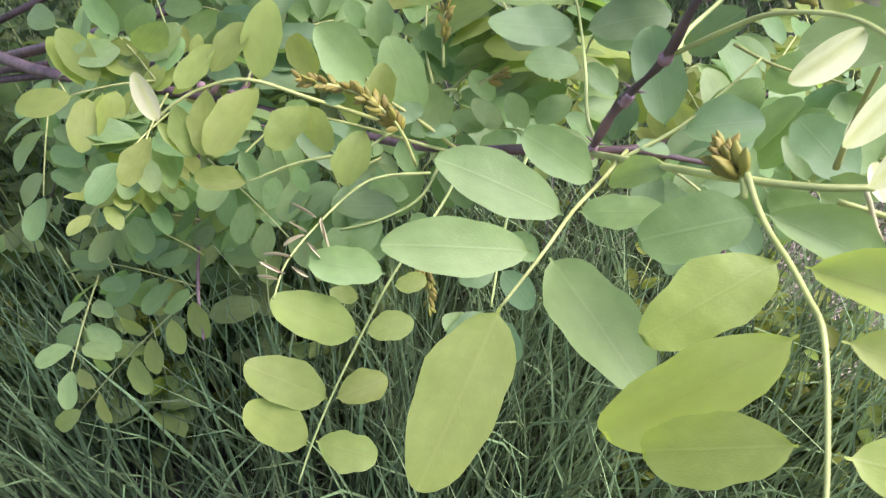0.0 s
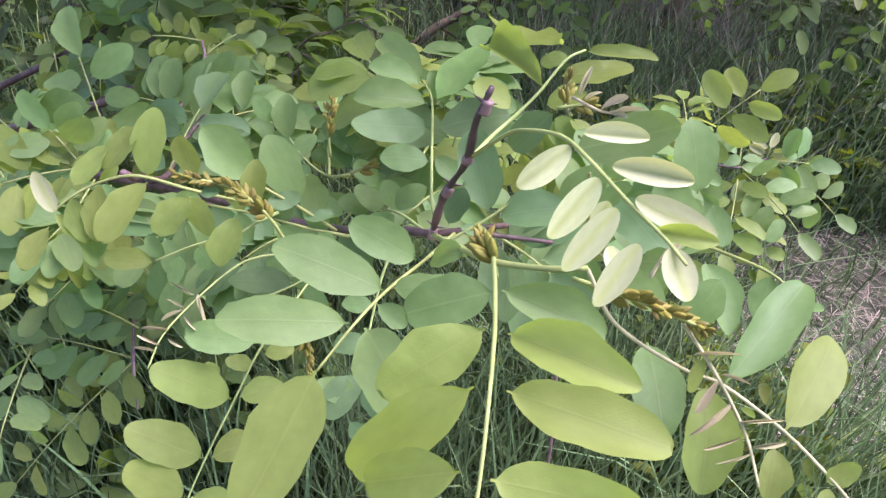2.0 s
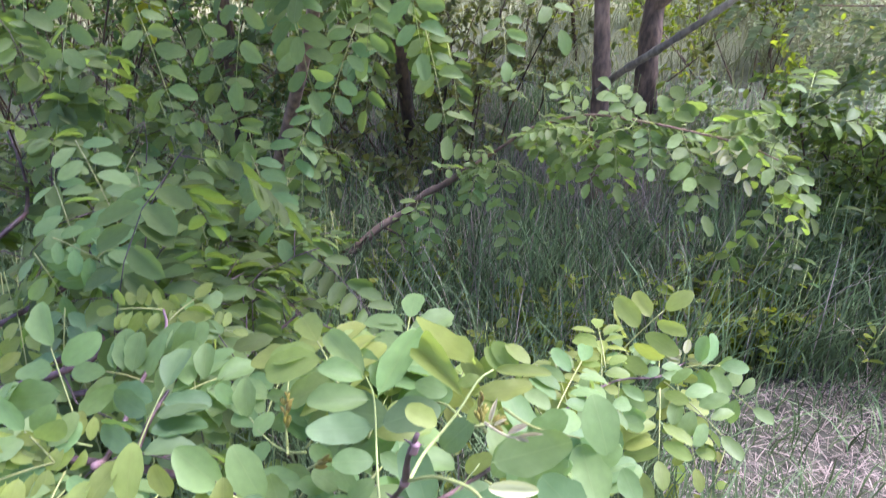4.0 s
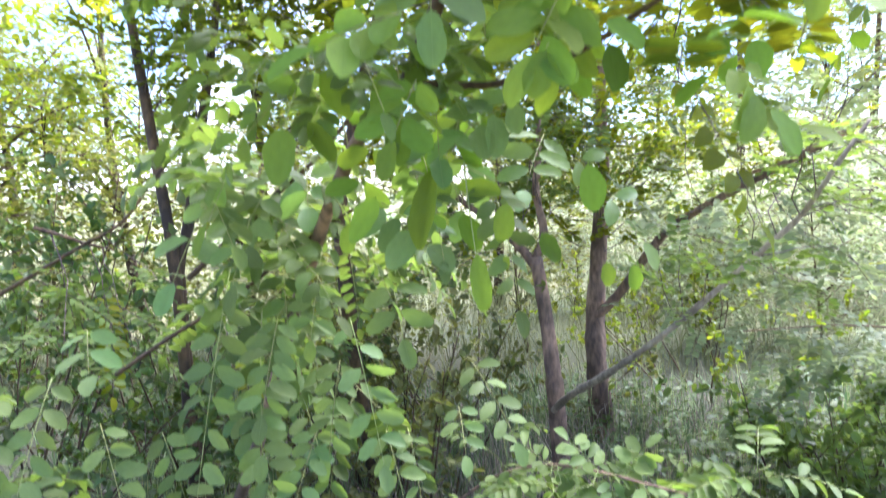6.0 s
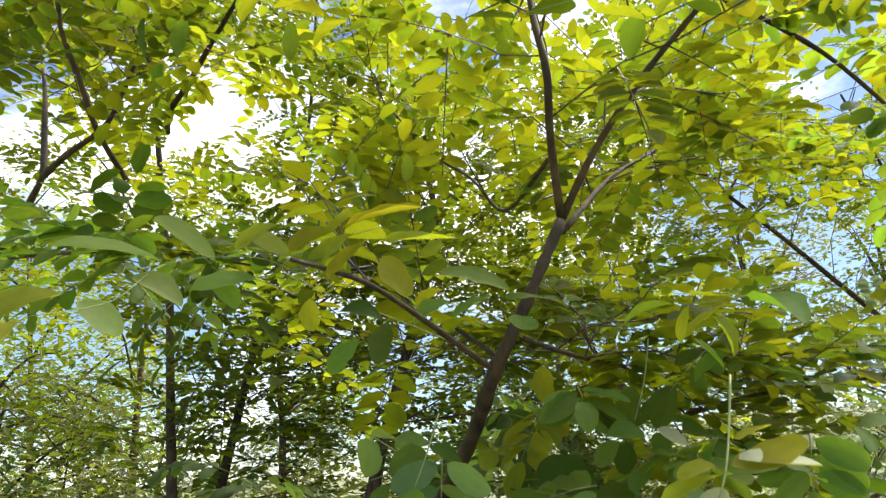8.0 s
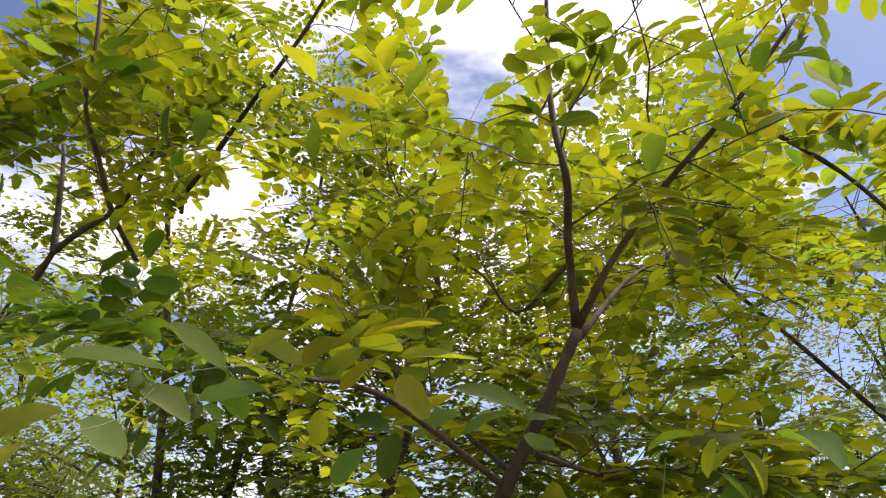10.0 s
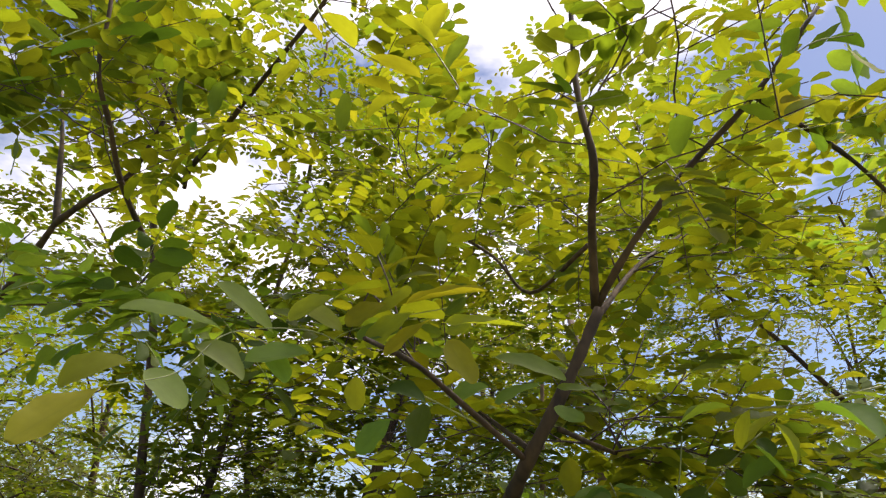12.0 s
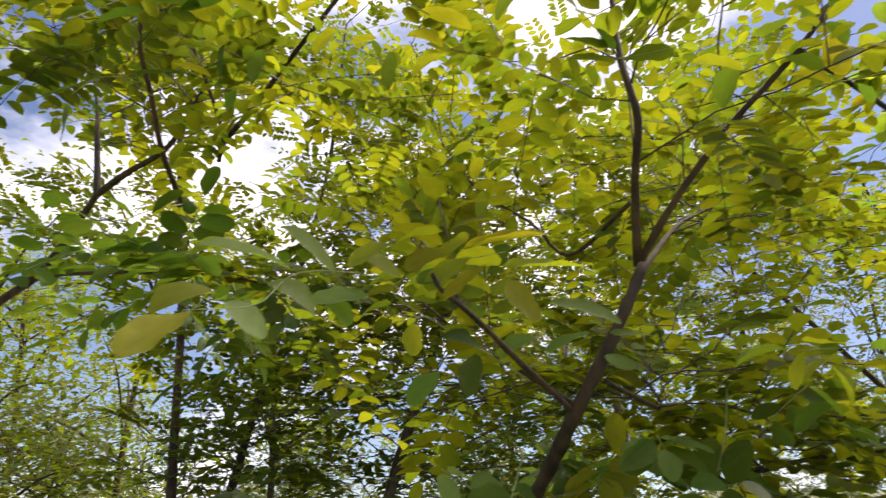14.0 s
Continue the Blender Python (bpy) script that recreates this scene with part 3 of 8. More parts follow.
def tuft_blades(spots, height, width, lean, upright=1.0):
    """Grass blades, each a bent tapering strip, one at every spot."""
    buf = Buffer()
    n = len(spots)
    h = height * rng.uniform(0.45, 1.15, n)
    a = rng.uniform(0, 2 * np.pi, n)
    bend = lean * rng.uniform(0.2, 1.3, n)
    out = np.stack([np.cos(a), np.sin(a)], 1)
    turn = rng.uniform(0, 2 * np.pi, n)
    across = np.stack([np.cos(turn), np.sin(turn), np.zeros(n)], 1)
    w = width * rng.uniform(0.6, 1.3, n)
    rows = []
    for s, k in ((0, 0.8), (0.35, 1.0), (0.7, 0.7), (1.0, 0.05)):
        mid = spots + np.concatenate([out * (bend * h * s * s)[:, None], (h * s * (upright - 0.35 * bend * s))[:, None]], 1)
        rows += [mid - across * (w * k / 2)[:, None], mid + across * (w * k / 2)[:, None]]
    verts = np.stack(rows, 1).reshape(-1, 3)
    tri = np.array([(0, 1, 3), (0, 3, 2), (2, 3, 5), (2, 5, 4), (4, 5, 7), (4, 7, 6)])
    tris = (tri[None] + (np.arange(n) * 8)[:, None, None]).reshape(-1, 3)
    uvs = np.tile([(0, 0), (1, 0), (0, 0.35), (1, 0.35), (0, 0.7), (1, 0.7), (0, 1), (1, 1)], (n, 1))
    buf.add(verts, tris, uvs)
    return buf


def spread(n, x0, x1, y0, y1, clump=0.0, keep=None):
    """Random places on the ground, gathered into clumps."""
    if clump:
        hubs = np.stack([rng.uniform(x0, x1, n // 14 + 1), rng.uniform(y0, y1, n // 14 + 1)], 1)
        xy = hubs[rng.integers(len(hubs), size=n)] + rng.normal(0, clump, (n, 2))
    else:
        xy = np.stack([rng.uniform(x0, x1, n), rng.uniform(y0, y1, n)], 1)
    if keep is not None:
        xy = xy[keep(xy[:, 0], xy[:, 1])]
    z = np.array([hill(x, y) for x, y in xy]) - 0.01
    return np.column_stack([xy, z])


def dry_patch(x, y):
    return ((x - 0.98) / 0.55) ** 2 + ((y - 1.15) / 0.42) ** 2


tall = tuft_blades(spread(17000, -1.6, 2.6, 0.75, 2.1, 0.09, lambda x, y: dry_patch(x, y) > 1.0), 0.4, 0.0046, 0.6)
tagged(new("tall_grass", tall.mesh("tall_grass", GRASS, False)), "tall bluish-green grass growing under the trees", "grass", kind="stuff")
back_grass = tuft_blades(spread(9000, -1.8, 2.8, 2.1, 4.2, 0.09, lambda x, y: (x - 0.5) ** 2 + (y - 2.65) ** 2 > 0.07), 0.3, 0.006, 0.6)
tagged(new("tall_grass", back_grass.mesh("tall_grass", GRASS, False)), "sparser grass round the feet of the trunks", "grass", kind="stuff")
near_grass = tuft_blades(spread(7000, -1.3, 1.2, 0.3, 0.85, 0.05, lambda x, y: dry_patch(x, y) > 1.0), 0.4, 0.0045, 0.32)
tagged(new("tall_grass", near_grass.mesh("tall_grass", GRASS, False)), "tall bluish-green grass below the branch", "grass", kind="stuff")
low_grass = tuft_blades(spread(16000, -2.0, 2.6, 0.3, 2.6, 0.05, lambda x, y: dry_patch(x, y) > 0.9), 0.18, 0.0045, 0.45)
tagged(new("short_grass", low_grass.mesh("short_grass", GRASS, False)), "short green grass and weeds by the walk", "grass", kind="stuff")
far_grass = tuft_blades(spread(34000, -7, 9, 4.2, 13, 0.16), 0.42, 0.008, 0.7)
tagged(new("meadow_grass", far_grass.mesh("meadow_grass", MEADOW, False)), "pale sunlit meadow grass beyond the trees", "grass", kind="stuff")
round_grass = tuft_blades(spread(16000, -6, 6, -5, 4.2, 0.15, lambda x, y: (abs(x) > 2.2) | (y < 0.25)), 0.22, 0.007, 0.7)
tagged(new("meadow_grass", round_grass.mesh("meadow_grass", MEADOW, False)), "short pale grass of the open meadow round the thicket", "grass", kind="stuff")
straw = tuft_blades(spread(15000, 0.35, 1.6, 0.65, 1.65, 0.06, lambda x, y: dry_patch(x, y) < 1.3), 0.16, 0.0026, 1.4, 0.36)
sprouts = tuft_blades(spread(1500, 0.4, 1.6, 0.65, 1.65, 0.05, lambda x, y: dry_patch(x, y) < 1.2), 0.16, 0.004, 0.7)
tagged(new("short_grass", sprouts.mesh("short_grass", GRASS, False)), "green blades coming up through the dry grass", "grass", kind="stuff")
tagged(new("dry_grass", straw.mesh("dry_grass", HAY, False)), "flattened greyish-pink dry grass stalks on the ground", "dry grass", kind="stuff")
dead = tuft_blades(spread(3600, -0.8, 2.0, 1.0, 3.6, 0.08, lambda x, y: dry_patch(x, y) > 1.0), 0.42, 0.0032, 0.45)
tagged(new("dry_stalks", dead.mesh("dry_stalks", HAY, False)), "thin dry stalks standing among the green grass", "dry grass", kind="stuff")


def weed_patch(name, label, spots, height, size, material, count=10):
    """Low leafy plants: stems with broad small leaves."""
    stems, leaves = Buffer(), []
    for x, y, z in spots:
        h = height * rng.uniform(0.5, 1.2)
        top = np.array([x + rng.normal(0, 0.12) * h, y + rng.normal(0, 0.12) * h, z + h])
        line = np.linspace((x, y, z), top, 4)
        tube(stems, line, 0.0022, 0.001, 3)
        for k in range(count):
            p, t = point_on(line, rng.uniform(0.2, 1.0))
            way = np.array([rng.normal(), rng.normal(), rng.uniform(-0.2, 0.6)])
            ln = size * rng.uniform(0.6, 1.3)
            leaves.append(frames_of(p + unit(way) * 0.01, way, (rng.normal(0, 0.3), rng.normal(0, 0.3), 1), ln * 0.55, ln))
    buf = Buffer()
    strew(buf, LOW[0], leaves)
    ob = thing(name, tuple(spots[0]), label, "weeds", kind="stuff")
    part("stem_tangle", stems.mesh("stem_tangle", STALK), ob, kind="stuff")
    part("foliage", buf.mesh("foliage", material), ob, kind="stuff")


weed_patch("weeds", "low leafy weeds in the grass below the branch", spread(420, -0.9, 0.9, 0.75, 1.9, 0.1, lambda x, y: dry_patch(x, y) > 1.0), 0.24, 0.036, FOLIAGE)
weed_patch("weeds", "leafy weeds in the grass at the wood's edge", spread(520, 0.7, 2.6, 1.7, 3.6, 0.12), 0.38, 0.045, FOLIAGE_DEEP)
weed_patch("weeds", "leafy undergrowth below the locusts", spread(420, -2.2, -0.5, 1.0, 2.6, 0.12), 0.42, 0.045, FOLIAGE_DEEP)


weed_patch("weeds", "broad-leaved weeds standing in the grass beside the branch", spread(150, -0.95, -0.3, 0.5, 1.0, 0.1), 0.42, 0.052, FOLIAGE_COOL, 12)


def bush(name, label, centre, radius, height, twigs, size, material, material_share=0.0):
    """A thicket of thin stems that fork, with small leaves all along."""
    cx, cy = centre
    cz = hill(cx, cy)
    ob = thing(name, (cx, cy, cz), label, "bush", kind="")
    wood, leaves = Buffer(), []
    for _ in range(twigs):
        a, r = rng.uniform(0, 6.283), radius * rng.uniform(0.1, 0.5)
        foot = np.array([cx + r * math.cos(a), cy + r * math.sin(a), cz])
        way = np.array([math.cos(a) * radius * rng.uniform(0.2, 1.0), math.sin(a) * radius * rng.uniform(0.2, 1.0), height * rng.uniform(0.5, 1.1)])
        line = smooth_line([foot, foot + way * 0.5 + rng.normal(0, 0.05, 3), foot + way], 4)
        tube(wood, line, 0.006, 0.0015, 4)
        for _ in range(7):
            p, t = point_on(line, rng.uniform(0.25, 1.0))
            w = unit(rng.normal(0, 1, 3) + t * 0.6 + np.array([0, 0, 0.2])) * radius * rng.uniform(0.25, 0.6)
            sub = smooth_line([p, p + w * 0.5 + rng.normal(0, 0.02, 3), p + w], 3)
            tube(wood, sub, 0.0022, 0.0008, 3)
            for _ in range(24):
                q, tt = point_on(sub, rng.uniform(0.1, 1.0))
                v = unit(rng.normal(0, 1, 3) + tt * 0.4)
                ln = size * rng.uniform(0.6, 1.25)
                leaves.append(frames_of(q + v * 0.004, v, rng.normal(0, 0.5, 3) + np.array([0, -0.2, 0.9]), ln * 0.6, ln))
    buf = Buffer()
    half = int(len(leaves) * material_share)
    part("stem_tangle", wood.mesh("stem_tangle", BARK), ob, kind="stuff")
    strew(buf, LOW[1], leaves[half:])
    part("foliage", buf.mesh("foliage", material), ob, kind="stuff")
    return ob


bush("thicket_bush", "dense olive-green thicket bush behind the grass", (-0.2, 2.75), 0.6, 0.85, 18, 0.034, FOLIAGE_OLIVE)
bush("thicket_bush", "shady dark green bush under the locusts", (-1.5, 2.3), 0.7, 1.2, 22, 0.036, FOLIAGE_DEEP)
bush("thicket_bush", "leafy green bush at the meadow's edge", (1.5, 2.35), 0.42, 0.66, 18, 0.036, FOLIAGE_COOL)
bush("thicket_bush", "low pale green bush behind the trunks", (0.2, 3.6), 0.7, 0.7, 9, 0.034, FOLIAGE_OLIVE)
bush("thicket_bush", "green bush beside the stout trunk", (1.6, 4.2), 0.8, 0.8, 9, 0.036, FOLIAGE)
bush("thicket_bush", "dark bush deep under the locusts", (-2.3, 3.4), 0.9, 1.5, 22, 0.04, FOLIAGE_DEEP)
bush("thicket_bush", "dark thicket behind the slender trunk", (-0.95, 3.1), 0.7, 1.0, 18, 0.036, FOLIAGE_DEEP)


def raceme(parent, points, count, size):
    """A short flower stalk set with closed buds, each an object of its own."""
    st = stem(parent, points, 0.0008, 0.0005, STALK, "flower_stalk", 5)
    line = smooth_line(points, 5)
    for i in range(count):
        p, t = point_on(line, 0.25 + 0.75 * (i + 0.5) / count)
        side = unit(rng.normal(0, 1, 3))
        side = unit(side - t * side.dot(t) + t * rng.uniform(0.7, 1.5))
        k = size * (1.15 - 0.5 * i / count) * rng.uniform(0.85, 1.15)
        ob = new("bud", BUD_MESH)
        ob.parent = st
        ob.matrix_basis = Matrix(frames_of(p + side * k * 0.15, side, t, k * 0.37, k).tolist())
    return st


def bud_mesh():
    buf = Buffer()
    rows, sides = (0.0, 0.12, 0.4, 0.7, 0.9, 1.0), 6
    rad = (0.12, 0.32, 0.5, 0.42, 0.2, 0.02)
    v, f, uv = [], [], []
    for y, r in zip(rows, rad):
        for j in range(sides):
            a = j * 2 * math.pi / sides
            v.append((r * math.cos(a), y, 0.45 * r * math.sin(a)))
            uv.append((j / sides, y))
    for i in range(len(rows) - 1):
        for j in range(sides):
            k = (j + 1) % sides
            a, b, c, d = i * sides + j, i * sides + k, (i + 1) * sides + k, (i + 1) * sides + j
            f += [(a, c, b), (a, d, c)]
    buf.add(v, f, uv)
    return buf.mesh("bud", BUD)


BUD_MESH = bud_mesh()
BARK_RED = bark_material("bark_red_brown", (0.085, 0.054, 0.04), (0.34, 0.212, 0.145), 60)

# ---- the branch beside the walk ----
branch = thing('locust_shrub', (-1.05, 0.75, 0.0), 'young black locust shrub with yellow-green leaves and budding racemes', 'shrub')
stem(branch, [(-1.0500, 0.7500, 0.0000), (-1.0000, 0.7200, 0.3000), (-0.8600, 0.6600, 0.5500), (-0.6000, 0.5800, 0.6600), (-0.3517, 0.4402, 0.7422), (-0.2623, 0.4355, 0.7478)], 0.008, 0.0032, TWIG, 'stem', knobs=0.04)
stem(branch, [(-0.2623, 0.4355, 0.7478), (-0.1692, 0.4213, 0.7546), (-0.0959, 0.3830, 0.7787), (-0.0418, 0.3395, 0.8144), (-0.0014, 0.3065, 0.8485), (0.0142, 0.2930, 0.8602)], 0.0032, 0.0018, TWIG, 'stem', knobs=0.04)
stem(branch, [(0.0142, 0.2927, 0.8598), (0.0193, 0.2855, 0.8866), (0.0274, 0.2786, 0.9081), (0.0299, 0.2735, 0.9275), (0.0338, 0.2742, 0.9400)], 0.0017, 0.0011, TWIG, 'twig', knobs=0.2)
for knot, way in (((0.0150, 0.2915, 0.8625), (0.1, -0.2, 1.0)), ((0.0210, 0.2838, 0.8905), (0.3, -0.3, 0.9)), ((0.0280, 0.2780, 0.9100), (0.3, -0.2, 0.9)), ((0.0325, 0.2738, 0.9330), (0.3, 0.0, 0.95))):
    along = unit(way) * 0.0024
    buf = Buffer()
    tube(buf, smooth_line([np.array(knot) - along, np.array(knot) - along * 0.4, np.array(knot) + along * 0.3, np.array(knot) + along], 2), 0.0023, 0.0017, 7, 0.12)
    part("node", buf.mesh("node", TWIG_PINK), branch)
thorns(branch, [((0.0156, 0.2923, 0.8653), (0.2322, 0.6344, 0.7373), (0.9675, -0.0716, -0.2424))], 0.0045, TWIG)
thorns(branch, [((0.0221, 0.2837, 0.8937), (0.2397, 0.5836, 0.7758), (0.9675, -0.0696, -0.2431))], 0.0045, TWIG)
thorns(branch, [((0.0318, 0.2746, 0.9339), (0.2516, 0.4812, 0.8397), (0.9678, -0.0671, -0.2428))], 0.0045, TWIG)
stem(branch, [(0.0142, 0.2930, 0.8602), (0.0277, 0.2924, 0.8651), (0.0435, 0.3011, 0.8584), (0.0656, 0.3168, 0.8463)], 0.0014, 0.0009, TWIG, 'twig')
stem(branch, [(0.0142, 0.2930, 0.8602), (0.0334, 0.2461, 0.8952), (0.0424, 0.2250, 0.9113), (0.0568, 0.2193, 0.9167), (0.0688, 0.2200, 0.9186)], 0.0012, 0.0008, STALK, 'petiole')
stem(branch, [(-0.1940, 0.3887, 0.7902), (-0.2281, 0.4548, 0.7377), (-0.2310, 0.5217, 0.7542), (-0.2320, 0.5762, 0.7693), (-0.2406, 0.5955, 0.7788)], 0.0024, 0.0012, TWIG_PINK, 'twig')
stem(branch, [(-0.1801, 0.3940, 0.7838), (-0.1863, 0.4211, 0.7682), (-0.1885, 0.4531, 0.7746), (-0.1849, 0.4933, 0.7808)], 0.0022, 0.0014, TWIG, 'twig', knobs=0.06)
stem(branch, [(-0.2418, 0.4401, 0.6982), (-0.2514, 0.4334, 0.6361), (-0.2558, 0.4095, 0.5703), (-0.2473, 0.3861, 0.5365)], 0.0019, 0.0011, TWIG_PINK, 'twig', knobs=0.08)
stem(branch, [(0.0142, 0.2930, 0.8602), (0.0642, 0.3956, 0.8005), (0.1350, 0.5100, 0.7659), (0.1830, 0.5781, 0.7386), (0.2308, 0.6205, 0.7125), (0.2650, 0.6539, 0.7070)], 0.0016, 0.0009, TWIG, 'twig')
leaf(branch, [(0.0431, 0.2212, 0.9160), (0.0447, 0.2120, 0.9150), (0.0458, 0.2020, 0.9165), (0.0467, 0.1916, 0.9196), (0.0473, 0.1800, 0.9228), (0.0478, 0.1699, 0.9243), (0.0486, 0.1533, 0.9173), (0.0485, 0.1400, 0.9110)], [
    ((0.0448, 0.2090, 0.9150), (0.0215, 0.2040, 0.9060), 0.0150, 'g'),
    ((0.0445, 0.1895, 0.9215), (0.0217, 0.1745, 0.9094), 0.0146, 'y'),
    ((0.0440, 0.1697, 0.9240), (0.0182, 0.1612, 0.8945), 0.0146, 'y'),
    ((0.0443, 0.1530, 0.9176), (0.0234, 0.1546, 0.9035), 0.0125, 'y'),
    ((0.0472, 0.2105, 0.9150), (0.0775, 0.2105, 0.9040), 0.0130, 'g'),
    ((0.0492, 0.1906, 0.9208), (0.0796, 0.1764, 0.9255), 0.0128, 'y'),
    ((0.0511, 0.1708, 0.9236), (0.0859, 0.1622, 0.9251), 0.0132, 'y'),
    ((0.0507, 0.1531, 0.9170), (0.0815, 0.1500, 0.9200), 0.0122, 'y'),
    ((0.0468, 0.1420, 0.9115), (0.0290, 0.1430, 0.8985), 0.0110, 'y')], r=0.0006)
leaf(branch, [(0.0250, 0.2800, 0.8735), (0.0175, 0.2600, 0.8760), (0.0092, 0.2386, 0.8800), (0.0030, 0.2195, 0.8818), (-0.0057, 0.2050, 0.8730)], [
    ((0.0150, 0.2569, 0.8778), (-0.0088, 0.2553, 0.8922), 0.0145, 'g'),
    ((0.0079, 0.2392, 0.8785), (-0.0308, 0.2394, 0.8910), 0.0175, 'g'),
    ((0.0008, 0.2205, 0.8805), (-0.0380, 0.2077, 0.8859), 0.0155, 'g'),
    ((0.0046, 0.2230, 0.8770), (0.0320, 0.1890, 0.8720), 0.0205, 'g'),
    ((-0.0057, 0.2050, 0.8727), (-0.0170, 0.1610, 0.8530), 0.0225, 'y'),
    ((0.0183, 0.2610, 0.8755), (0.0311, 0.2480, 0.8930), 0.0105, 'g'),
    ((0.0105, 0.2375, 0.8815), (0.0330, 0.2350, 0.8890), 0.0105, 'g')], r=0.0006)
leaf(branch, [(0.0215, 0.2741, 0.8725), (0.0370, 0.2829, 0.8809), (0.0463, 0.2893, 0.8885), (0.0587, 0.2972, 0.9033)], [
    ((0.0406, 0.2841, 0.8820), (0.0652, 0.2884, 0.8878), 0.0159, 'd'),
    ((0.0366, 0.2906, 0.8776), (0.0251, 0.3123, 0.9012), 0.0169, 'd'),
    ((0.0269, 0.2794, 0.8777), (0.0383, 0.2790, 0.8760), 0.0057, 'd'),
    ((0.0205, 0.2930, 0.8668), (0.0252, 0.3031, 0.8788), 0.0102, 'd'),
    ((0.0640, 0.2901, 0.9112), (0.0970, 0.2890, 0.9267), 0.0178, 'g')], r=0.0006)
leaf(branch, [(-0.0442, 0.2990, 0.8331), (-0.0598, 0.2864, 0.8384), (-0.0678, 0.2753, 0.8396), (-0.0760, 0.2548, 0.8379), (-0.0809, 0.2374, 0.8356), (-0.0810, 0.2239, 0.8315)], [
    ((-0.0765, 0.2573, 0.8392), (-0.0857, 0.2570, 0.8449), 0.0011, 's'),
    ((-0.0781, 0.2506, 0.8378), (-0.0845, 0.2504, 0.8418), 0.0011, 's'),
    ((-0.0796, 0.2402, 0.8354), (-0.0889, 0.2365, 0.8386), 0.0011, 's'),
    ((-0.0801, 0.2338, 0.8339), (-0.0886, 0.2329, 0.8388), 0.0011, 's'),
    ((-0.0814, 0.2308, 0.8337), (-0.0881, 0.2285, 0.8364), 0.0011, 's'),
    ((-0.0754, 0.2589, 0.8388), (-0.0698, 0.2511, 0.8291), 0.0014, 's'),
    ((-0.0774, 0.2480, 0.8364), (-0.0713, 0.2459, 0.8311), 0.0011, 's'),
    ((-0.0794, 0.2372, 0.8346), (-0.0732, 0.2369, 0.8307), 0.0011, 's'),
    ((-0.0784, 0.2497, 0.8377), (-0.0845, 0.2433, 0.8365), 0.0012, 's')], r=0.0005)
leaf(branch, [(-0.0320, 0.2952, 0.8389), (-0.0359, 0.2757, 0.8359), (-0.0467, 0.2514, 0.8239), (-0.0540, 0.2355, 0.8080), (-0.0609, 0.2158, 0.7918), (-0.0641, 0.2008, 0.7821), (-0.0657, 0.1886, 0.7741)], [
    ((-0.0496, 0.2506, 0.8241), (-0.0759, 0.2431, 0.8321), 0.0144, 'g'),
    ((-0.0558, 0.2337, 0.8069), (-0.0864, 0.2314, 0.8215), 0.0174, 'y'),
    ((-0.0621, 0.2144, 0.7912), (-0.0912, 0.2129, 0.8055), 0.0175, 'y'),
    ((-0.0653, 0.1999, 0.7820), (-0.0883, 0.2036, 0.7952), 0.0166, 'y'),
    ((-0.0460, 0.2487, 0.8202), (-0.0350, 0.2546, 0.8203), 0.0077, 'y'),
    ((-0.0530, 0.2352, 0.8072), (-0.0373, 0.2448, 0.8073), 0.0114, 'y'),
    ((-0.0593, 0.2156, 0.7910), (-0.0432, 0.2282, 0.7915), 0.0126, 'y'),
    ((-0.0631, 0.2018, 0.7824), (-0.0407, 0.2039, 0.7747), 0.0148, 'y')], r=0.0005)
leaf(branch, [(0.0299, 0.2759, 0.9126), (0.0376, 0.2644, 0.9268), (0.0447, 0.2540, 0.9378), (0.0560, 0.2437, 0.9440), (0.0639, 0.2320, 0.9450), (0.0744, 0.2183, 0.9429), (0.0825, 0.2090, 0.9413), (0.0876, 0.2022, 0.9396)], [
    ((0.0591, 0.2388, 0.9440), (0.0466, 0.2317, 0.9334), 0.0077, 'p'),
    ((0.0667, 0.2270, 0.9432), (0.0565, 0.2171, 0.9294), 0.0082, 'p'),
    ((0.0717, 0.2182, 0.9410), (0.0609, 0.2079, 0.9272), 0.0077, 'p'),
    ((0.0774, 0.2092, 0.9380), (0.0693, 0.1990, 0.9253), 0.0071, 'p'),
    ((0.0617, 0.2411, 0.9476), (0.0789, 0.2400, 0.9492), 0.0057, 'p'),
    ((0.0695, 0.2288, 0.9463), (0.0896, 0.2255, 0.9472), 0.0068, 'p'),
    ((0.0755, 0.2188, 0.9441), (0.0950, 0.2119, 0.9413), 0.0074, 'p'),
    ((0.0799, 0.2115, 0.9414), (0.0948, 0.2084, 0.9426), 0.0051, 'y'),
    ((0.0839, 0.2065, 0.9403), (0.0896, 0.1979, 0.9325), 0.0078, 'p')], face=(0.05, -0.75, 0.6), r=0.0006)
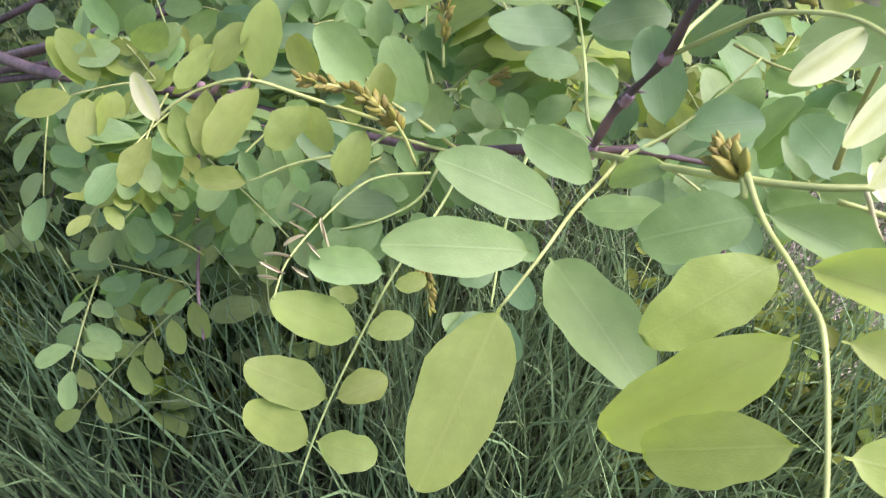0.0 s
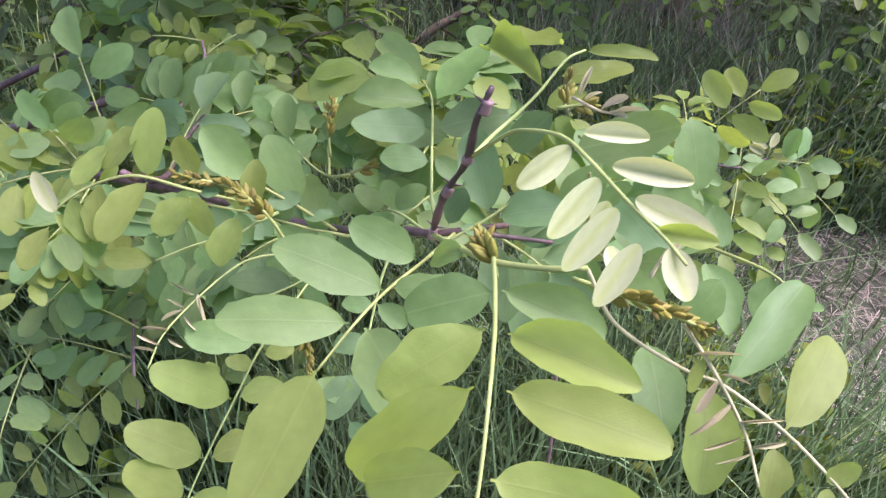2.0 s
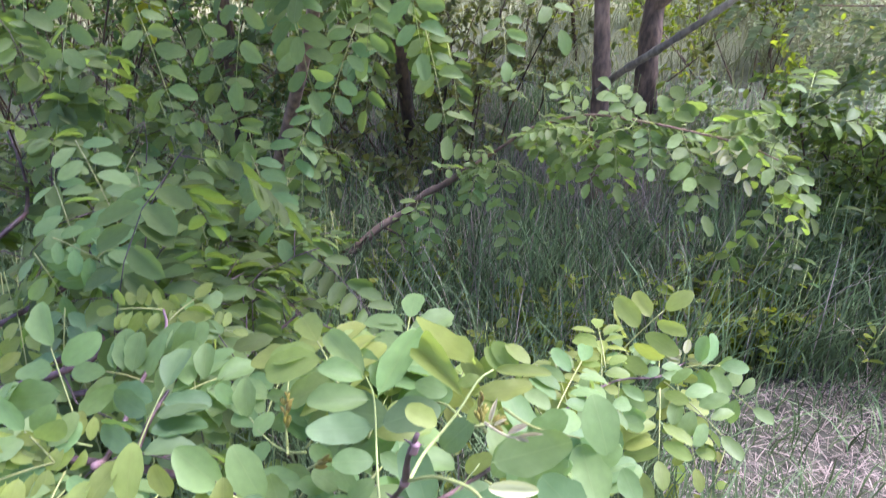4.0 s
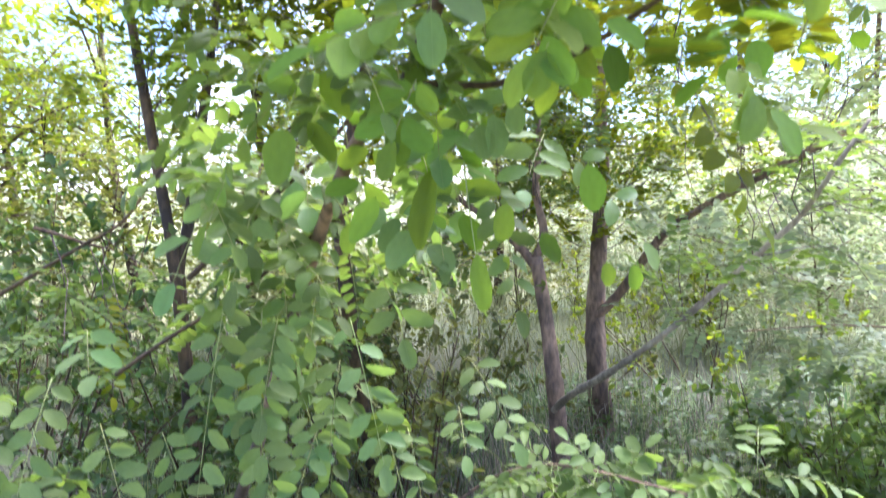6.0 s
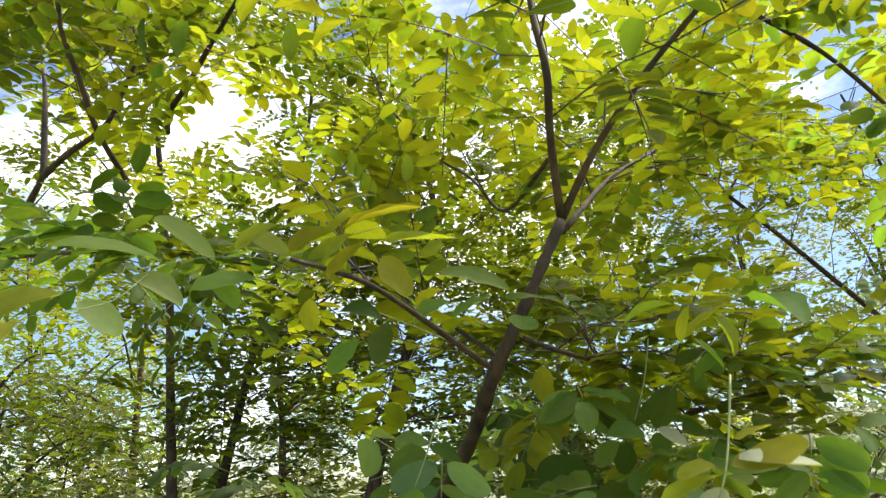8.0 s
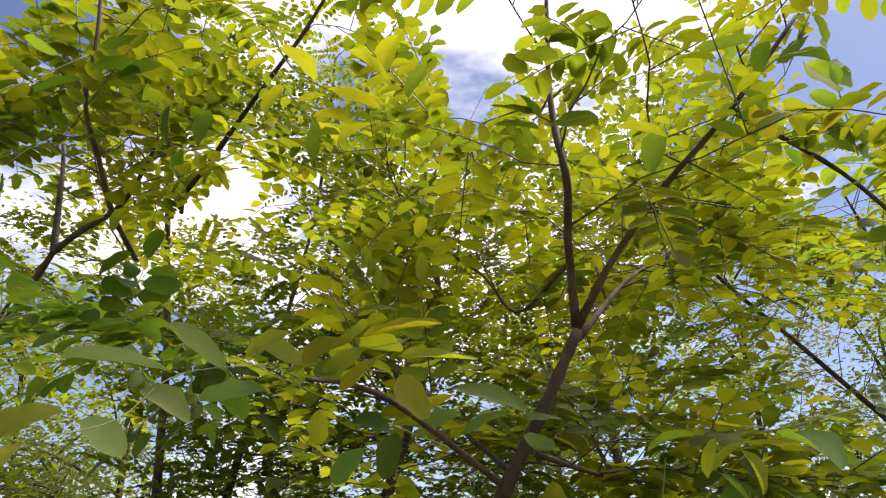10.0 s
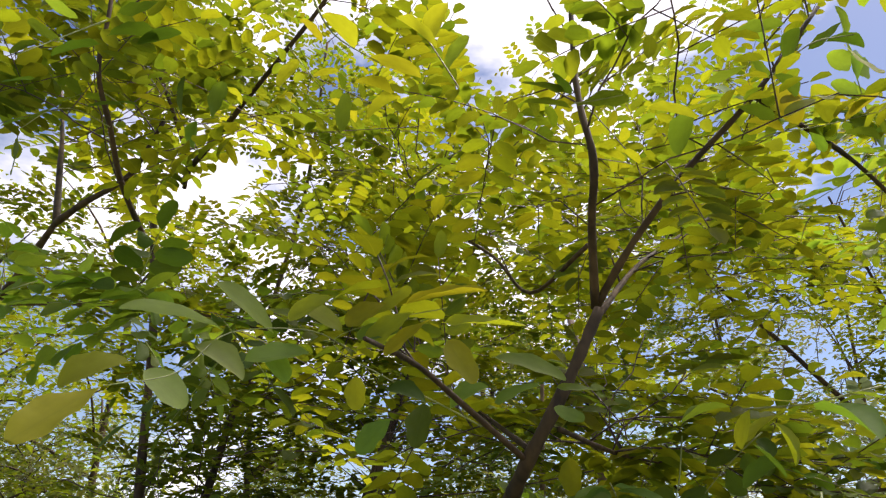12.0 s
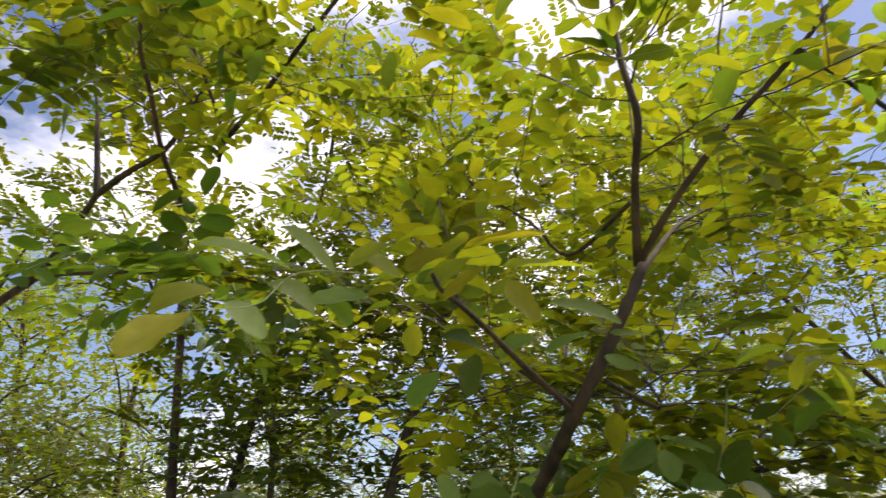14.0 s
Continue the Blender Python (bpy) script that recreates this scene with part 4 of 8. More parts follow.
leaf(branch, [(0.0158, 0.2961, 0.8635), (0.0115, 0.3052, 0.8676), (0.0075, 0.3241, 0.8772), (0.0001, 0.3621, 0.8828), (-0.0082, 0.3829, 0.8812)], [
    ((-0.0085, 0.3828, 0.8812), (-0.0401, 0.4224, 0.8835), 0.0152, 'g'),
    ((-0.0088, 0.3816, 0.8809), (-0.0346, 0.3794, 0.8885), 0.0135, 'g'),
    ((-0.0020, 0.3630, 0.8820), (-0.0359, 0.3554, 0.8837), 0.0158, 'g'),
    ((0.0027, 0.3428, 0.8794), (-0.0313, 0.3353, 0.8811), 0.0173, 'd'),
    ((0.0069, 0.3225, 0.8764), (-0.0141, 0.3184, 0.8775), 0.0132, 'g'),
    ((0.0019, 0.3625, 0.8829), (0.0151, 0.4410, 0.8779), 0.0197, 'g'),
    ((0.0059, 0.3451, 0.8798), (0.0373, 0.3529, 0.8870), 0.0191, 'd'),
    ((0.0075, 0.3326, 0.8717), (0.0220, 0.3285, 0.8630), 0.0107, 'g'),
    ((0.0060, 0.3248, 0.8613), (-0.0062, 0.3159, 0.8532), 0.0107, 'g')])
leaf(branch, [(0.0299, 0.2759, 0.9126), (0.0341, 0.2947, 0.9096), (0.0419, 0.3059, 0.9138), (0.0489, 0.3132, 0.9203), (0.0566, 0.3232, 0.9291), (0.0634, 0.3294, 0.9312)], [
    ((0.0485, 0.3287, 0.9177), (0.0197, 0.3870, 0.9037), 0.0154, 'y'),
    ((0.0564, 0.3338, 0.9282), (0.0229, 0.4091, 0.9032), 0.0155, 'y'),
    ((0.0585, 0.3250, 0.9296), (0.0473, 0.3235, 0.9265), 0.0061, 'y'),
    ((0.0554, 0.3188, 0.9246), (0.0816, 0.3199, 0.9306), 0.0106, 'y'),
    ((0.0634, 0.3294, 0.9312), (0.0906, 0.3271, 0.9322), 0.0068, 'y'),
    ((0.0395, 0.3066, 0.9154), (0.0245, 0.3095, 0.9228), 0.0105, 'y'),
    ((0.0517, 0.3106, 0.9166), (0.0658, 0.3133, 0.9224), 0.0096, 'y'),
    ((0.0555, 0.3228, 0.9068), (0.0407, 0.3185, 0.8905), 0.0139, 'd')])
leaf(branch, [(-0.0687, 0.3274, 0.8294), (-0.0711, 0.3159, 0.8420), (-0.0897, 0.2943, 0.8631), (-0.1098, 0.2883, 0.8713), (-0.1250, 0.2830, 0.8687), (-0.1340, 0.2762, 0.8648), (-0.1402, 0.2707, 0.8600)], [
    ((-0.1070, 0.2893, 0.8702), (-0.1071, 0.3069, 0.8938), 0.0143, 'y'),
    ((-0.1236, 0.2862, 0.8730), (-0.1139, 0.3031, 0.8849), 0.0126, 'y'),
    ((-0.1339, 0.2787, 0.8685), (-0.1252, 0.2950, 0.8790), 0.0123, 'y'),
    ((-0.1394, 0.2710, 0.8599), (-0.1473, 0.2769, 0.8749), 0.0081, 'p'),
    ((-0.1398, 0.2705, 0.8593), (-0.1270, 0.2699, 0.8466), 0.0065, 'y'),
    ((-0.1344, 0.2760, 0.8649), (-0.1262, 0.2678, 0.8485), 0.0102, 'y'),
    ((-0.1246, 0.2831, 0.8687), (-0.1213, 0.2677, 0.8495), 0.0118, 'y'),
    ((-0.1066, 0.2886, 0.8690), (-0.1181, 0.2642, 0.8532), 0.0160, 'y'),
    ((-0.1406, 0.2661, 0.8558), (-0.1455, 0.2494, 0.8454), 0.0099, 'y'),
    ((-0.0892, 0.2986, 0.8679), (-0.0979, 0.3043, 0.8828), 0.0112, 'y'),
    ((-0.0902, 0.2925, 0.8614), (-0.1007, 0.2759, 0.8516), 0.0136, 'y'),
    ((-0.0906, 0.2923, 0.8614), (-0.0807, 0.2855, 0.8469), 0.0107, 'y')])
leaf(branch, [(-0.0378, 0.3243, 0.8269), (-0.0527, 0.3183, 0.8428), (-0.0687, 0.3146, 0.8557), (-0.0810, 0.3217, 0.8644)], [
    ((-0.0720, 0.3155, 0.8571), (-0.0944, 0.3190, 0.8789), 0.0192, 'g'),
    ((-0.0529, 0.3194, 0.8446), (-0.0706, 0.3317, 0.8713), 0.0185, 'g'),
    ((-0.0443, 0.3226, 0.8348), (-0.0530, 0.3330, 0.8519), 0.0135, 'g'),
    ((-0.0658, 0.3114, 0.8474), (-0.0518, 0.3189, 0.8485), 0.0091, 'd'),
    ((-0.0503, 0.3178, 0.8369), (-0.0383, 0.3235, 0.8380), 0.0064, 'd')])
leaf(branch, [(-0.0584, 0.3061, 0.8479), (-0.0594, 0.2857, 0.8577), (-0.0637, 0.2782, 0.8569)], [
    ((-0.0657, 0.2836, 0.8618), (-0.0698, 0.2674, 0.8477), 0.0129, 'y'),
    ((-0.0628, 0.2948, 0.8596), (-0.0651, 0.3063, 0.8754), 0.0108, 'y'),
    ((-0.0795, 0.2819, 0.8718), (-0.0730, 0.2861, 0.8720), 0.0048, 'd')])
leaf(branch, [(-0.0958, 0.3337, 0.8042), (-0.1149, 0.3262, 0.8009), (-0.1337, 0.3147, 0.7953)], [
    ((-0.1342, 0.3143, 0.7953), (-0.1551, 0.3042, 0.8024), 0.0121, 'y'),
    ((-0.1222, 0.3201, 0.7965), (-0.1231, 0.3078, 0.7858), 0.0101, 'g'),
    ((-0.1147, 0.3253, 0.7998), (-0.1078, 0.3198, 0.7900), 0.0081, 'g'),
    ((-0.1300, 0.3169, 0.7962), (-0.1388, 0.3208, 0.8067), 0.0088, 'g')])
leaf(branch, [(-0.0503, 0.3891, 0.8134), (-0.0681, 0.4006, 0.8024), (-0.0849, 0.4097, 0.8059), (-0.0973, 0.4210, 0.8110)], [
    ((-0.0988, 0.4202, 0.8108), (-0.1019, 0.4338, 0.8341), 0.0153, 'g'),
    ((-0.1076, 0.4225, 0.8201), (-0.1188, 0.4258, 0.8338), 0.0111, 'g'),
    ((-0.0920, 0.4094, 0.8048), (-0.0809, 0.4217, 0.8159), 0.0123, 'g'),
    ((-0.0805, 0.4067, 0.8044), (-0.0882, 0.3956, 0.7942), 0.0105, 'g')])
leaf(branch, [(-0.0609, 0.3858, 0.8139), (-0.0746, 0.4280, 0.8081), (-0.0848, 0.4725, 0.8056), (-0.0928, 0.5155, 0.8014)], [
    ((-0.0941, 0.5131, 0.8020), (-0.1234, 0.4980, 0.7950), 0.0201, 'y'),
    ((-0.0925, 0.5147, 0.8014), (-0.0678, 0.5235, 0.8039), 0.0163, 'y'),
    ((-0.0860, 0.4826, 0.8042), (-0.0740, 0.4813, 0.7956), 0.0092, 'g'),
    ((-0.0791, 0.4505, 0.8063), (-0.0935, 0.4466, 0.8085), 0.0094, 'g')])
leaf(branch, [(0.0083, 0.3267, 0.8310), (-0.0104, 0.3453, 0.8261), (-0.0260, 0.3594, 0.8160), (-0.0457, 0.3722, 0.8066)], [
    ((-0.0107, 0.3466, 0.8269), (-0.0211, 0.3538, 0.8394), 0.0110, 'g'),
    ((-0.0220, 0.3560, 0.8186), (-0.0379, 0.3595, 0.8288), 0.0119, 'g'),
    ((-0.0140, 0.3482, 0.8232), (-0.0290, 0.3367, 0.8146), 0.0129, 'g'),
    ((-0.0297, 0.3615, 0.8137), (-0.0476, 0.3593, 0.8180), 0.0115, 'g'),
    ((-0.0283, 0.3689, 0.8237), (-0.0415, 0.3733, 0.8350), 0.0111, 'g'),
    ((0.0004, 0.3352, 0.8289), (-0.0068, 0.3299, 0.8246), 0.0062, 'g')])
leaf(branch, [(-0.0075, 0.3325, 0.8260), (-0.0107, 0.3110, 0.8185), (-0.0114, 0.2916, 0.8073), (-0.0109, 0.2684, 0.7947)], [
    ((-0.0125, 0.2961, 0.8100), (-0.0263, 0.2924, 0.8107), 0.0089, 'g'),
    ((-0.0100, 0.2969, 0.8098), (0.0046, 0.2924, 0.8025), 0.0105, 'g'),
    ((-0.0117, 0.2822, 0.8020), (-0.0256, 0.2744, 0.7996), 0.0100, 'd'),
    ((-0.0093, 0.2829, 0.8018), (0.0060, 0.2744, 0.7917), 0.0125, 'd'),
    ((-0.0104, 0.2665, 0.7931), (-0.0249, 0.2482, 0.7844), 0.0154, 'd'),
    ((-0.0075, 0.2652, 0.7915), (0.0032, 0.2533, 0.7811), 0.0118, 'd'),
    ((-0.0097, 0.2585, 0.7872), (-0.0291, 0.2593, 0.7932), 0.0121, 'g'),
    ((-0.0114, 0.2498, 0.7818), (0.0007, 0.2425, 0.7747), 0.0098, 'd')])
leaf(branch, [(-0.0495, 0.3608, 0.7947), (-0.0551, 0.3360, 0.7860), (-0.0692, 0.3148, 0.7866), (-0.0863, 0.3040, 0.7854)], [
    ((-0.0601, 0.3327, 0.7880), (-0.0797, 0.3279, 0.7925), 0.0128, 'g'),
    ((-0.0636, 0.3246, 0.7866), (-0.0938, 0.3131, 0.7912), 0.0157, 'd'),
    ((-0.0692, 0.3148, 0.7866), (-0.0841, 0.2959, 0.7776), 0.0149, 'g'),
    ((-0.0581, 0.3254, 0.7828), (-0.0448, 0.3207, 0.7734), 0.0105, 'g'),
    ((-0.0812, 0.3060, 0.7845), (-0.0921, 0.2950, 0.7810), 0.0099, 'g'),
    ((-0.0725, 0.2843, 0.7632), (-0.0857, 0.2817, 0.7674), 0.0087, 'y'),
    ((-0.0863, 0.2745, 0.7627), (-0.0939, 0.2773, 0.7684), 0.0061, 'y')])
leaf(branch, [(-0.0310, 0.3245, 0.8244), (-0.0505, 0.3170, 0.8322), (-0.0753, 0.3121, 0.8401), (-0.0937, 0.3064, 0.8461)], [
    ((-0.0409, 0.3210, 0.8284), (-0.0529, 0.3263, 0.8401), 0.0109, 'g'),
    ((-0.0445, 0.3194, 0.8296), (-0.0349, 0.3131, 0.8189), 0.0098, 'g'),
    ((-0.0581, 0.3156, 0.8344), (-0.0673, 0.3222, 0.8472), 0.0106, 'g'),
    ((-0.0606, 0.3152, 0.8353), (-0.0536, 0.3076, 0.8236), 0.0096, 'g'),
    ((-0.0777, 0.3114, 0.8409), (-0.0851, 0.3172, 0.8527), 0.0093, 'y'),
    ((-0.0800, 0.3107, 0.8416), (-0.0732, 0.3030, 0.8291), 0.0101, 'g'),
    ((-0.0937, 0.3064, 0.8461), (-0.1047, 0.3035, 0.8512), 0.0077, 'g')])
leaf(branch, [(0.1149, 0.3103, 0.8646), (0.1278, 0.2977, 0.8703), (0.1429, 0.2824, 0.8755), (0.1546, 0.2730, 0.8712)], [
    ((0.1353, 0.3494, 0.8564), (0.1434, 0.3365, 0.8427), 0.0127, 'g'),
    ((0.1189, 0.2613, 0.8875), (0.1103, 0.2504, 0.8727), 0.0126, 'g'),
    ((0.1185, 0.2811, 0.8788), (0.1267, 0.2548, 0.8688), 0.0132, 'g'),
    ((0.1426, 0.2821, 0.8749), (0.1412, 0.2704, 0.8612), 0.0112, 'g'),
    ((0.1546, 0.2727, 0.8710), (0.1604, 0.2708, 0.8724), 0.0038, 'g'),
    ((0.1224, 0.3284, 0.8407), (0.1140, 0.3590, 0.8621), 0.0210, 'g'),
    ((0.1055, 0.3293, 0.8366), (0.0929, 0.3411, 0.8484), 0.0130, 'g'),
    ((0.1003, 0.3126, 0.8469), (0.1187, 0.3026, 0.8564), 0.0122, 'g')])
leaf(branch, [(0.0692, 0.2237, 0.9152), (0.0795, 0.2167, 0.9026), (0.0989, 0.2087, 0.8976), (0.1092, 0.2057, 0.8973), (0.1250, 0.1963, 0.8938), (0.1365, 0.1854, 0.8905), (0.1424, 0.1783, 0.8879)], [
    ((0.1102, 0.2063, 0.8982), (0.1333, 0.2393, 0.9098), 0.0128, 'g'),
    ((0.1259, 0.1969, 0.8947), (0.1421, 0.2271, 0.9018), 0.0137, 'y'),
    ((0.1058, 0.2059, 0.8966), (0.1066, 0.1824, 0.8797), 0.0149, 'y'),
    ((0.0948, 0.2341, 0.8807), (0.0993, 0.2017, 0.8751), 0.0159, 'g'),
    ((0.1233, 0.1934, 0.8908), (0.1221, 0.1823, 0.8826), 0.0086, 'y'),
    ((0.1343, 0.1861, 0.8900), (0.1411, 0.1885, 0.8956), 0.0057, 'y'),
    ((0.1353, 0.1849, 0.8896), (0.1332, 0.1772, 0.8836), 0.0062, 'y'),
    ((0.1424, 0.1783, 0.8879), (0.1485, 0.1713, 0.8873), 0.0057, 'y')], r=0.0005, material=STRAW)
leaf(branch, [(0.0966, 0.2152, 0.9084), (0.1055, 0.2023, 0.9038), (0.1124, 0.1891, 0.8987), (0.1154, 0.1785, 0.8938)], [
    ((0.0993, 0.2080, 0.9045), (0.1112, 0.2072, 0.9085), 0.0009, 's'),
    ((0.1061, 0.2028, 0.9045), (0.1133, 0.2003, 0.9053), 0.0009, 's'),
    ((0.1019, 0.2070, 0.9052), (0.0995, 0.2002, 0.8984), 0.0036, 'y'),
    ((0.1053, 0.2017, 0.9033), (0.1010, 0.1951, 0.8965), 0.0021, 's'),
    ((0.1090, 0.1965, 0.9016), (0.1000, 0.1901, 0.8934), 0.0019, 's'),
    ((0.1105, 0.1922, 0.8996), (0.1204, 0.1919, 0.9038), 0.0009, 's'),
    ((0.1118, 0.1891, 0.8984), (0.1032, 0.1866, 0.8934), 0.0007, 's'),
    ((0.1137, 0.1867, 0.8978), (0.1209, 0.1871, 0.9014), 0.0013, 's'),
    ((0.1137, 0.1855, 0.8971), (0.1059, 0.1835, 0.8926), 0.0007, 's')], r=0.00045, material=STRAW)
raceme(branch, [(0.0662, 0.2253, 0.9093), (0.0780, 0.2215, 0.9100), (0.0913, 0.2154, 0.9114), (0.1010, 0.2111, 0.9117)], 39, 0.00551)
raceme(branch, [(0.0448, 0.2205, 0.9093), (0.0433, 0.2236, 0.9127), (0.0403, 0.2269, 0.9136), (0.0394, 0.2304, 0.9147)], 30, 0.00621)
raceme(branch, [(-0.0484, 0.2914, 0.8423), (-0.0547, 0.2857, 0.8646), (-0.0691, 0.2863, 0.8746), (-0.0869, 0.2810, 0.8801)], 58, 0.00581)
raceme(branch, [(-0.0407, 0.2848, 0.8039), (-0.0395, 0.2770, 0.7971), (-0.0360, 0.2667, 0.7880)], 30, 0.00561)
raceme(branch, [(-0.0535, 0.3678, 0.8385), (-0.0563, 0.3769, 0.8533), (-0.0558, 0.3832, 0.8632)], 22, 0.00581)
raceme(branch, [(-0.0325, 0.3350, 0.8540), (-0.0278, 0.3379, 0.8560), (-0.0229, 0.3401, 0.8570)], 9, 0.00601)
raceme(branch, [(0.0613, 0.3006, 0.9186), (0.0579, 0.3052, 0.9224), (0.0591, 0.3103, 0.9301)], 15, 0.00501)
raceme(branch, [(0.0559, 0.3019, 0.9205), (0.0636, 0.3017, 0.9229), (0.0676, 0.3018, 0.9234)], 15, 0.00501)
leaf(branch, [(0.0704, 0.2431, 0.9057), (0.0679, 0.2425, 0.9227), (0.0655, 0.2389, 0.9364)], [
    ((0.0760, 0.2400, 0.9112), (0.0801, 0.2333, 0.9051), 0.0061, 'p'),
    ((0.0699, 0.2429, 0.9129), (0.0739, 0.2468, 0.9224), 0.0069, 'p')])
leaf(branch, [(0.0482, 0.3547, 0.8791), (0.0350, 0.3754, 0.8711), (0.0134, 0.3823, 0.8586), (0.0092, 0.3775, 0.8494)], [
    ((0.0070, 0.3798, 0.8534), (-0.0311, 0.3810, 0.8578), 0.0236, 'd'),
    ((0.0102, 0.3811, 0.8560), (0.0420, 0.3860, 0.8719), 0.0219, 'd'),
    ((0.0037, 0.3875, 0.8680), (-0.0068, 0.3938, 0.8816), 0.0113, 'g'),
    ((0.0192, 0.3851, 0.8766), (0.0391, 0.3815, 0.8737), 0.0127, 'g')])
leaf(branch, [(0.0720, 0.3858, 0.8608), (0.0888, 0.3698, 0.8620), (0.1137, 0.3612, 0.8636)], [
    ((0.0852, 0.3667, 0.8522), (0.1068, 0.3701, 0.8727), 0.0186, 'g'),
    ((0.1137, 0.3612, 0.8636), (0.1010, 0.3544, 0.8435), 0.0149, 'd'),
    ((0.1152, 0.3135, 0.8500), (0.0906, 0.3330, 0.8622), 0.0209, 'd'),
    ((0.1286, 0.3518, 0.8592), (0.1192, 0.3705, 0.8868), 0.0215, 'g')])
stem(branch, [(0.0644, 0.2773, 0.8510), (0.0735, 0.2787, 0.8120), (0.0790, 0.2785, 0.7737), (0.0817, 0.2738, 0.7338), (0.0789, 0.2623, 0.7028)], 0.0009, 0.0007, TWIG_PINK, 'twig')
leaf(branch, [(0.0601, 0.2950, 0.9291), (0.0689, 0.2877, 0.9294), (0.0745, 0.2863, 0.9297)], [
    ((0.0622, 0.2942, 0.9306), (0.0650, 0.2979, 0.9401), 0.0022, 's'),
    ((0.0701, 0.2876, 0.9299), (0.0779, 0.2881, 0.9353), 0.0025, 's'),
    ((0.0721, 0.2868, 0.9294), (0.0786, 0.2849, 0.9292), 0.0019, 's'),
    ((0.0740, 0.2864, 0.9296), (0.0841, 0.2853, 0.9333), 0.0018, 's'),
    ((0.0642, 0.2923, 0.9303), (0.0696, 0.2927, 0.9336), 0.0016, 's')], r=0.0005, material=STRAW)
leaf(branch, [(0.0853, 0.2198, 0.9189), (0.0874, 0.2230, 0.9243)], [
    ((0.0872, 0.2227, 0.9237), (0.0924, 0.2245, 0.9296), 0.0020, 's'),
    ((0.0868, 0.2221, 0.9227), (0.0914, 0.2232, 0.9272), 0.0014, 's')], r=0.0005, material=STRAW)
spray_leaf(branch, (-0.2406, 0.5955, 0.7788), (-0.2815, 0.5860, 0.7839), 5, 0.018, 'y', 0.22, (0, -0.72, 0.68))
spray_leaf(branch, (-0.2345, 0.5823, 0.7712), (-0.2189, 0.6199, 0.7796), 4, 0.025, 'y', 0.22, (0, -0.72, 0.68))
spray_leaf(branch, (-0.2343, 0.5801, 0.7671), (-0.1881, 0.6162, 0.7449), 6, 0.016, 'y', 0.22, (0, -0.72, 0.68))
spray_leaf(branch, (-0.2378, 0.5737, 0.7594), (-0.2119, 0.6176, 0.7683), 4, 0.028, 'g', 0.22, (0, -0.72, 0.68))
spray_leaf(branch, (-0.2338, 0.5486, 0.7571), (-0.1936, 0.5464, 0.7589), 4, 0.033, 'g', 0.22, (0, -0.72, 0.68))
spray_leaf(branch, (-0.2310, 0.5217, 0.7542), (-0.2667, 0.5278, 0.7585), 4, 0.033, 'g', 0.22, (0, -0.72, 0.68))
spray_leaf(branch, (-0.2509, 0.4567, 0.7625), (-0.2830, 0.4939, 0.8152), 3, 0.038, 'g', 0.22, (0, -0.72, 0.68))
spray_leaf(branch, (-0.1872, 0.4680, 0.7749), (-0.1539, 0.5020, 0.7790), 4, 0.033, 'g', 0.22, (0, -0.72, 0.68))
spray_leaf(branch, (-0.1863, 0.4211, 0.7682), (-0.1809, 0.4724, 0.7961), 4, 0.037, 'd', 0.22, (0, -0.72, 0.68))
spray_leaf(branch, (-0.2310, 0.5217, 0.7542), (-0.1876, 0.5108, 0.7593), 3, 0.037, 'g', 0.22, (0, -0.72, 0.68))
spray_leaf(branch, (-0.2107, 0.4143, 0.7823), (-0.2393, 0.4026, 0.7981), 4, 0.016, 'y', 0.22, (0, -0.72, 0.68))
spray_leaf(branch, (-0.2289, 0.3984, 0.7812), (-0.2637, 0.3681, 0.7856), 5, 0.029, 'y', 0.22, (0, -0.72, 0.68))
spray_mass(branch, (-0.2564, 0.4113, 0.5718), (-0.3203, 0.3977, 0.6025), 5, 0.031, 'g', 0.22, (0, -0.72, 0.68))
spray_mass(branch, (-0.2558, 0.4095, 0.5703), (-0.3506, 0.3422, 0.4693), 6, 0.031, 'y', 0.22, (0, -0.72, 0.68))
spray_mass(branch, (-0.2489, 0.4240, 0.6263), (-0.1910, 0.4665, 0.6562), 5, 0.025, 'g', 0.22, (0, -0.72, 0.68))
spray_mass(branch, (-0.2506, 0.4303, 0.6328), (-0.2753, 0.4033, 0.6601), 5, 0.026, 'g', 0.22, (0, -0.72, 0.68))
spray_mass(branch, (-0.2411, 0.4374, 0.6950), (-0.2625, 0.3585, 0.6901), 5, 0.025, 'g', 0.22, (0, -0.72, 0.68))
spray_mass(branch, (-0.2467, 0.4373, 0.6996), (-0.2683, 0.3880, 0.7044), 5, 0.025, 'y', 0.22, (0, -0.72, 0.68))
spray_mass(branch, (-0.2386, 0.4264, 0.6820), (-0.2110, 0.4266, 0.6322), 4, 0.025, 'g', 0.22, (0, -0.72, 0.68))
spray_mass(branch, (-0.2424, 0.4127, 0.6128), (-0.2633, 0.4000, 0.6475), 4, 0.025, 'd', 0.22, (0, -0.72, 0.68))
spray_mass(branch, (-0.2144, 0.4004, 0.7689), (-0.2290, 0.3474, 0.7625), 5, 0.028, 'g', 0.22, (0, -0.72, 0.68))
spray_mass(branch, (-0.2306, 0.4312, 0.6965), (-0.1679, 0.4071, 0.6618), 4, 0.028, 'g', 0.22, (0, -0.72, 0.68))
spray_mass(branch, (-0.2302, 0.3627, 0.7445), (-0.2363, 0.3195, 0.7453), 4, 0.016, 'y', 0.22, (0, -0.72, 0.68))
spray_mass(branch, (-0.2898, 0.3573, 0.6374), (-0.2786, 0.2939, 0.6193), 4, 0.025, 'g', 0.22, (0, -0.72, 0.68))
shelf_rng = np.random.default_rng(12)
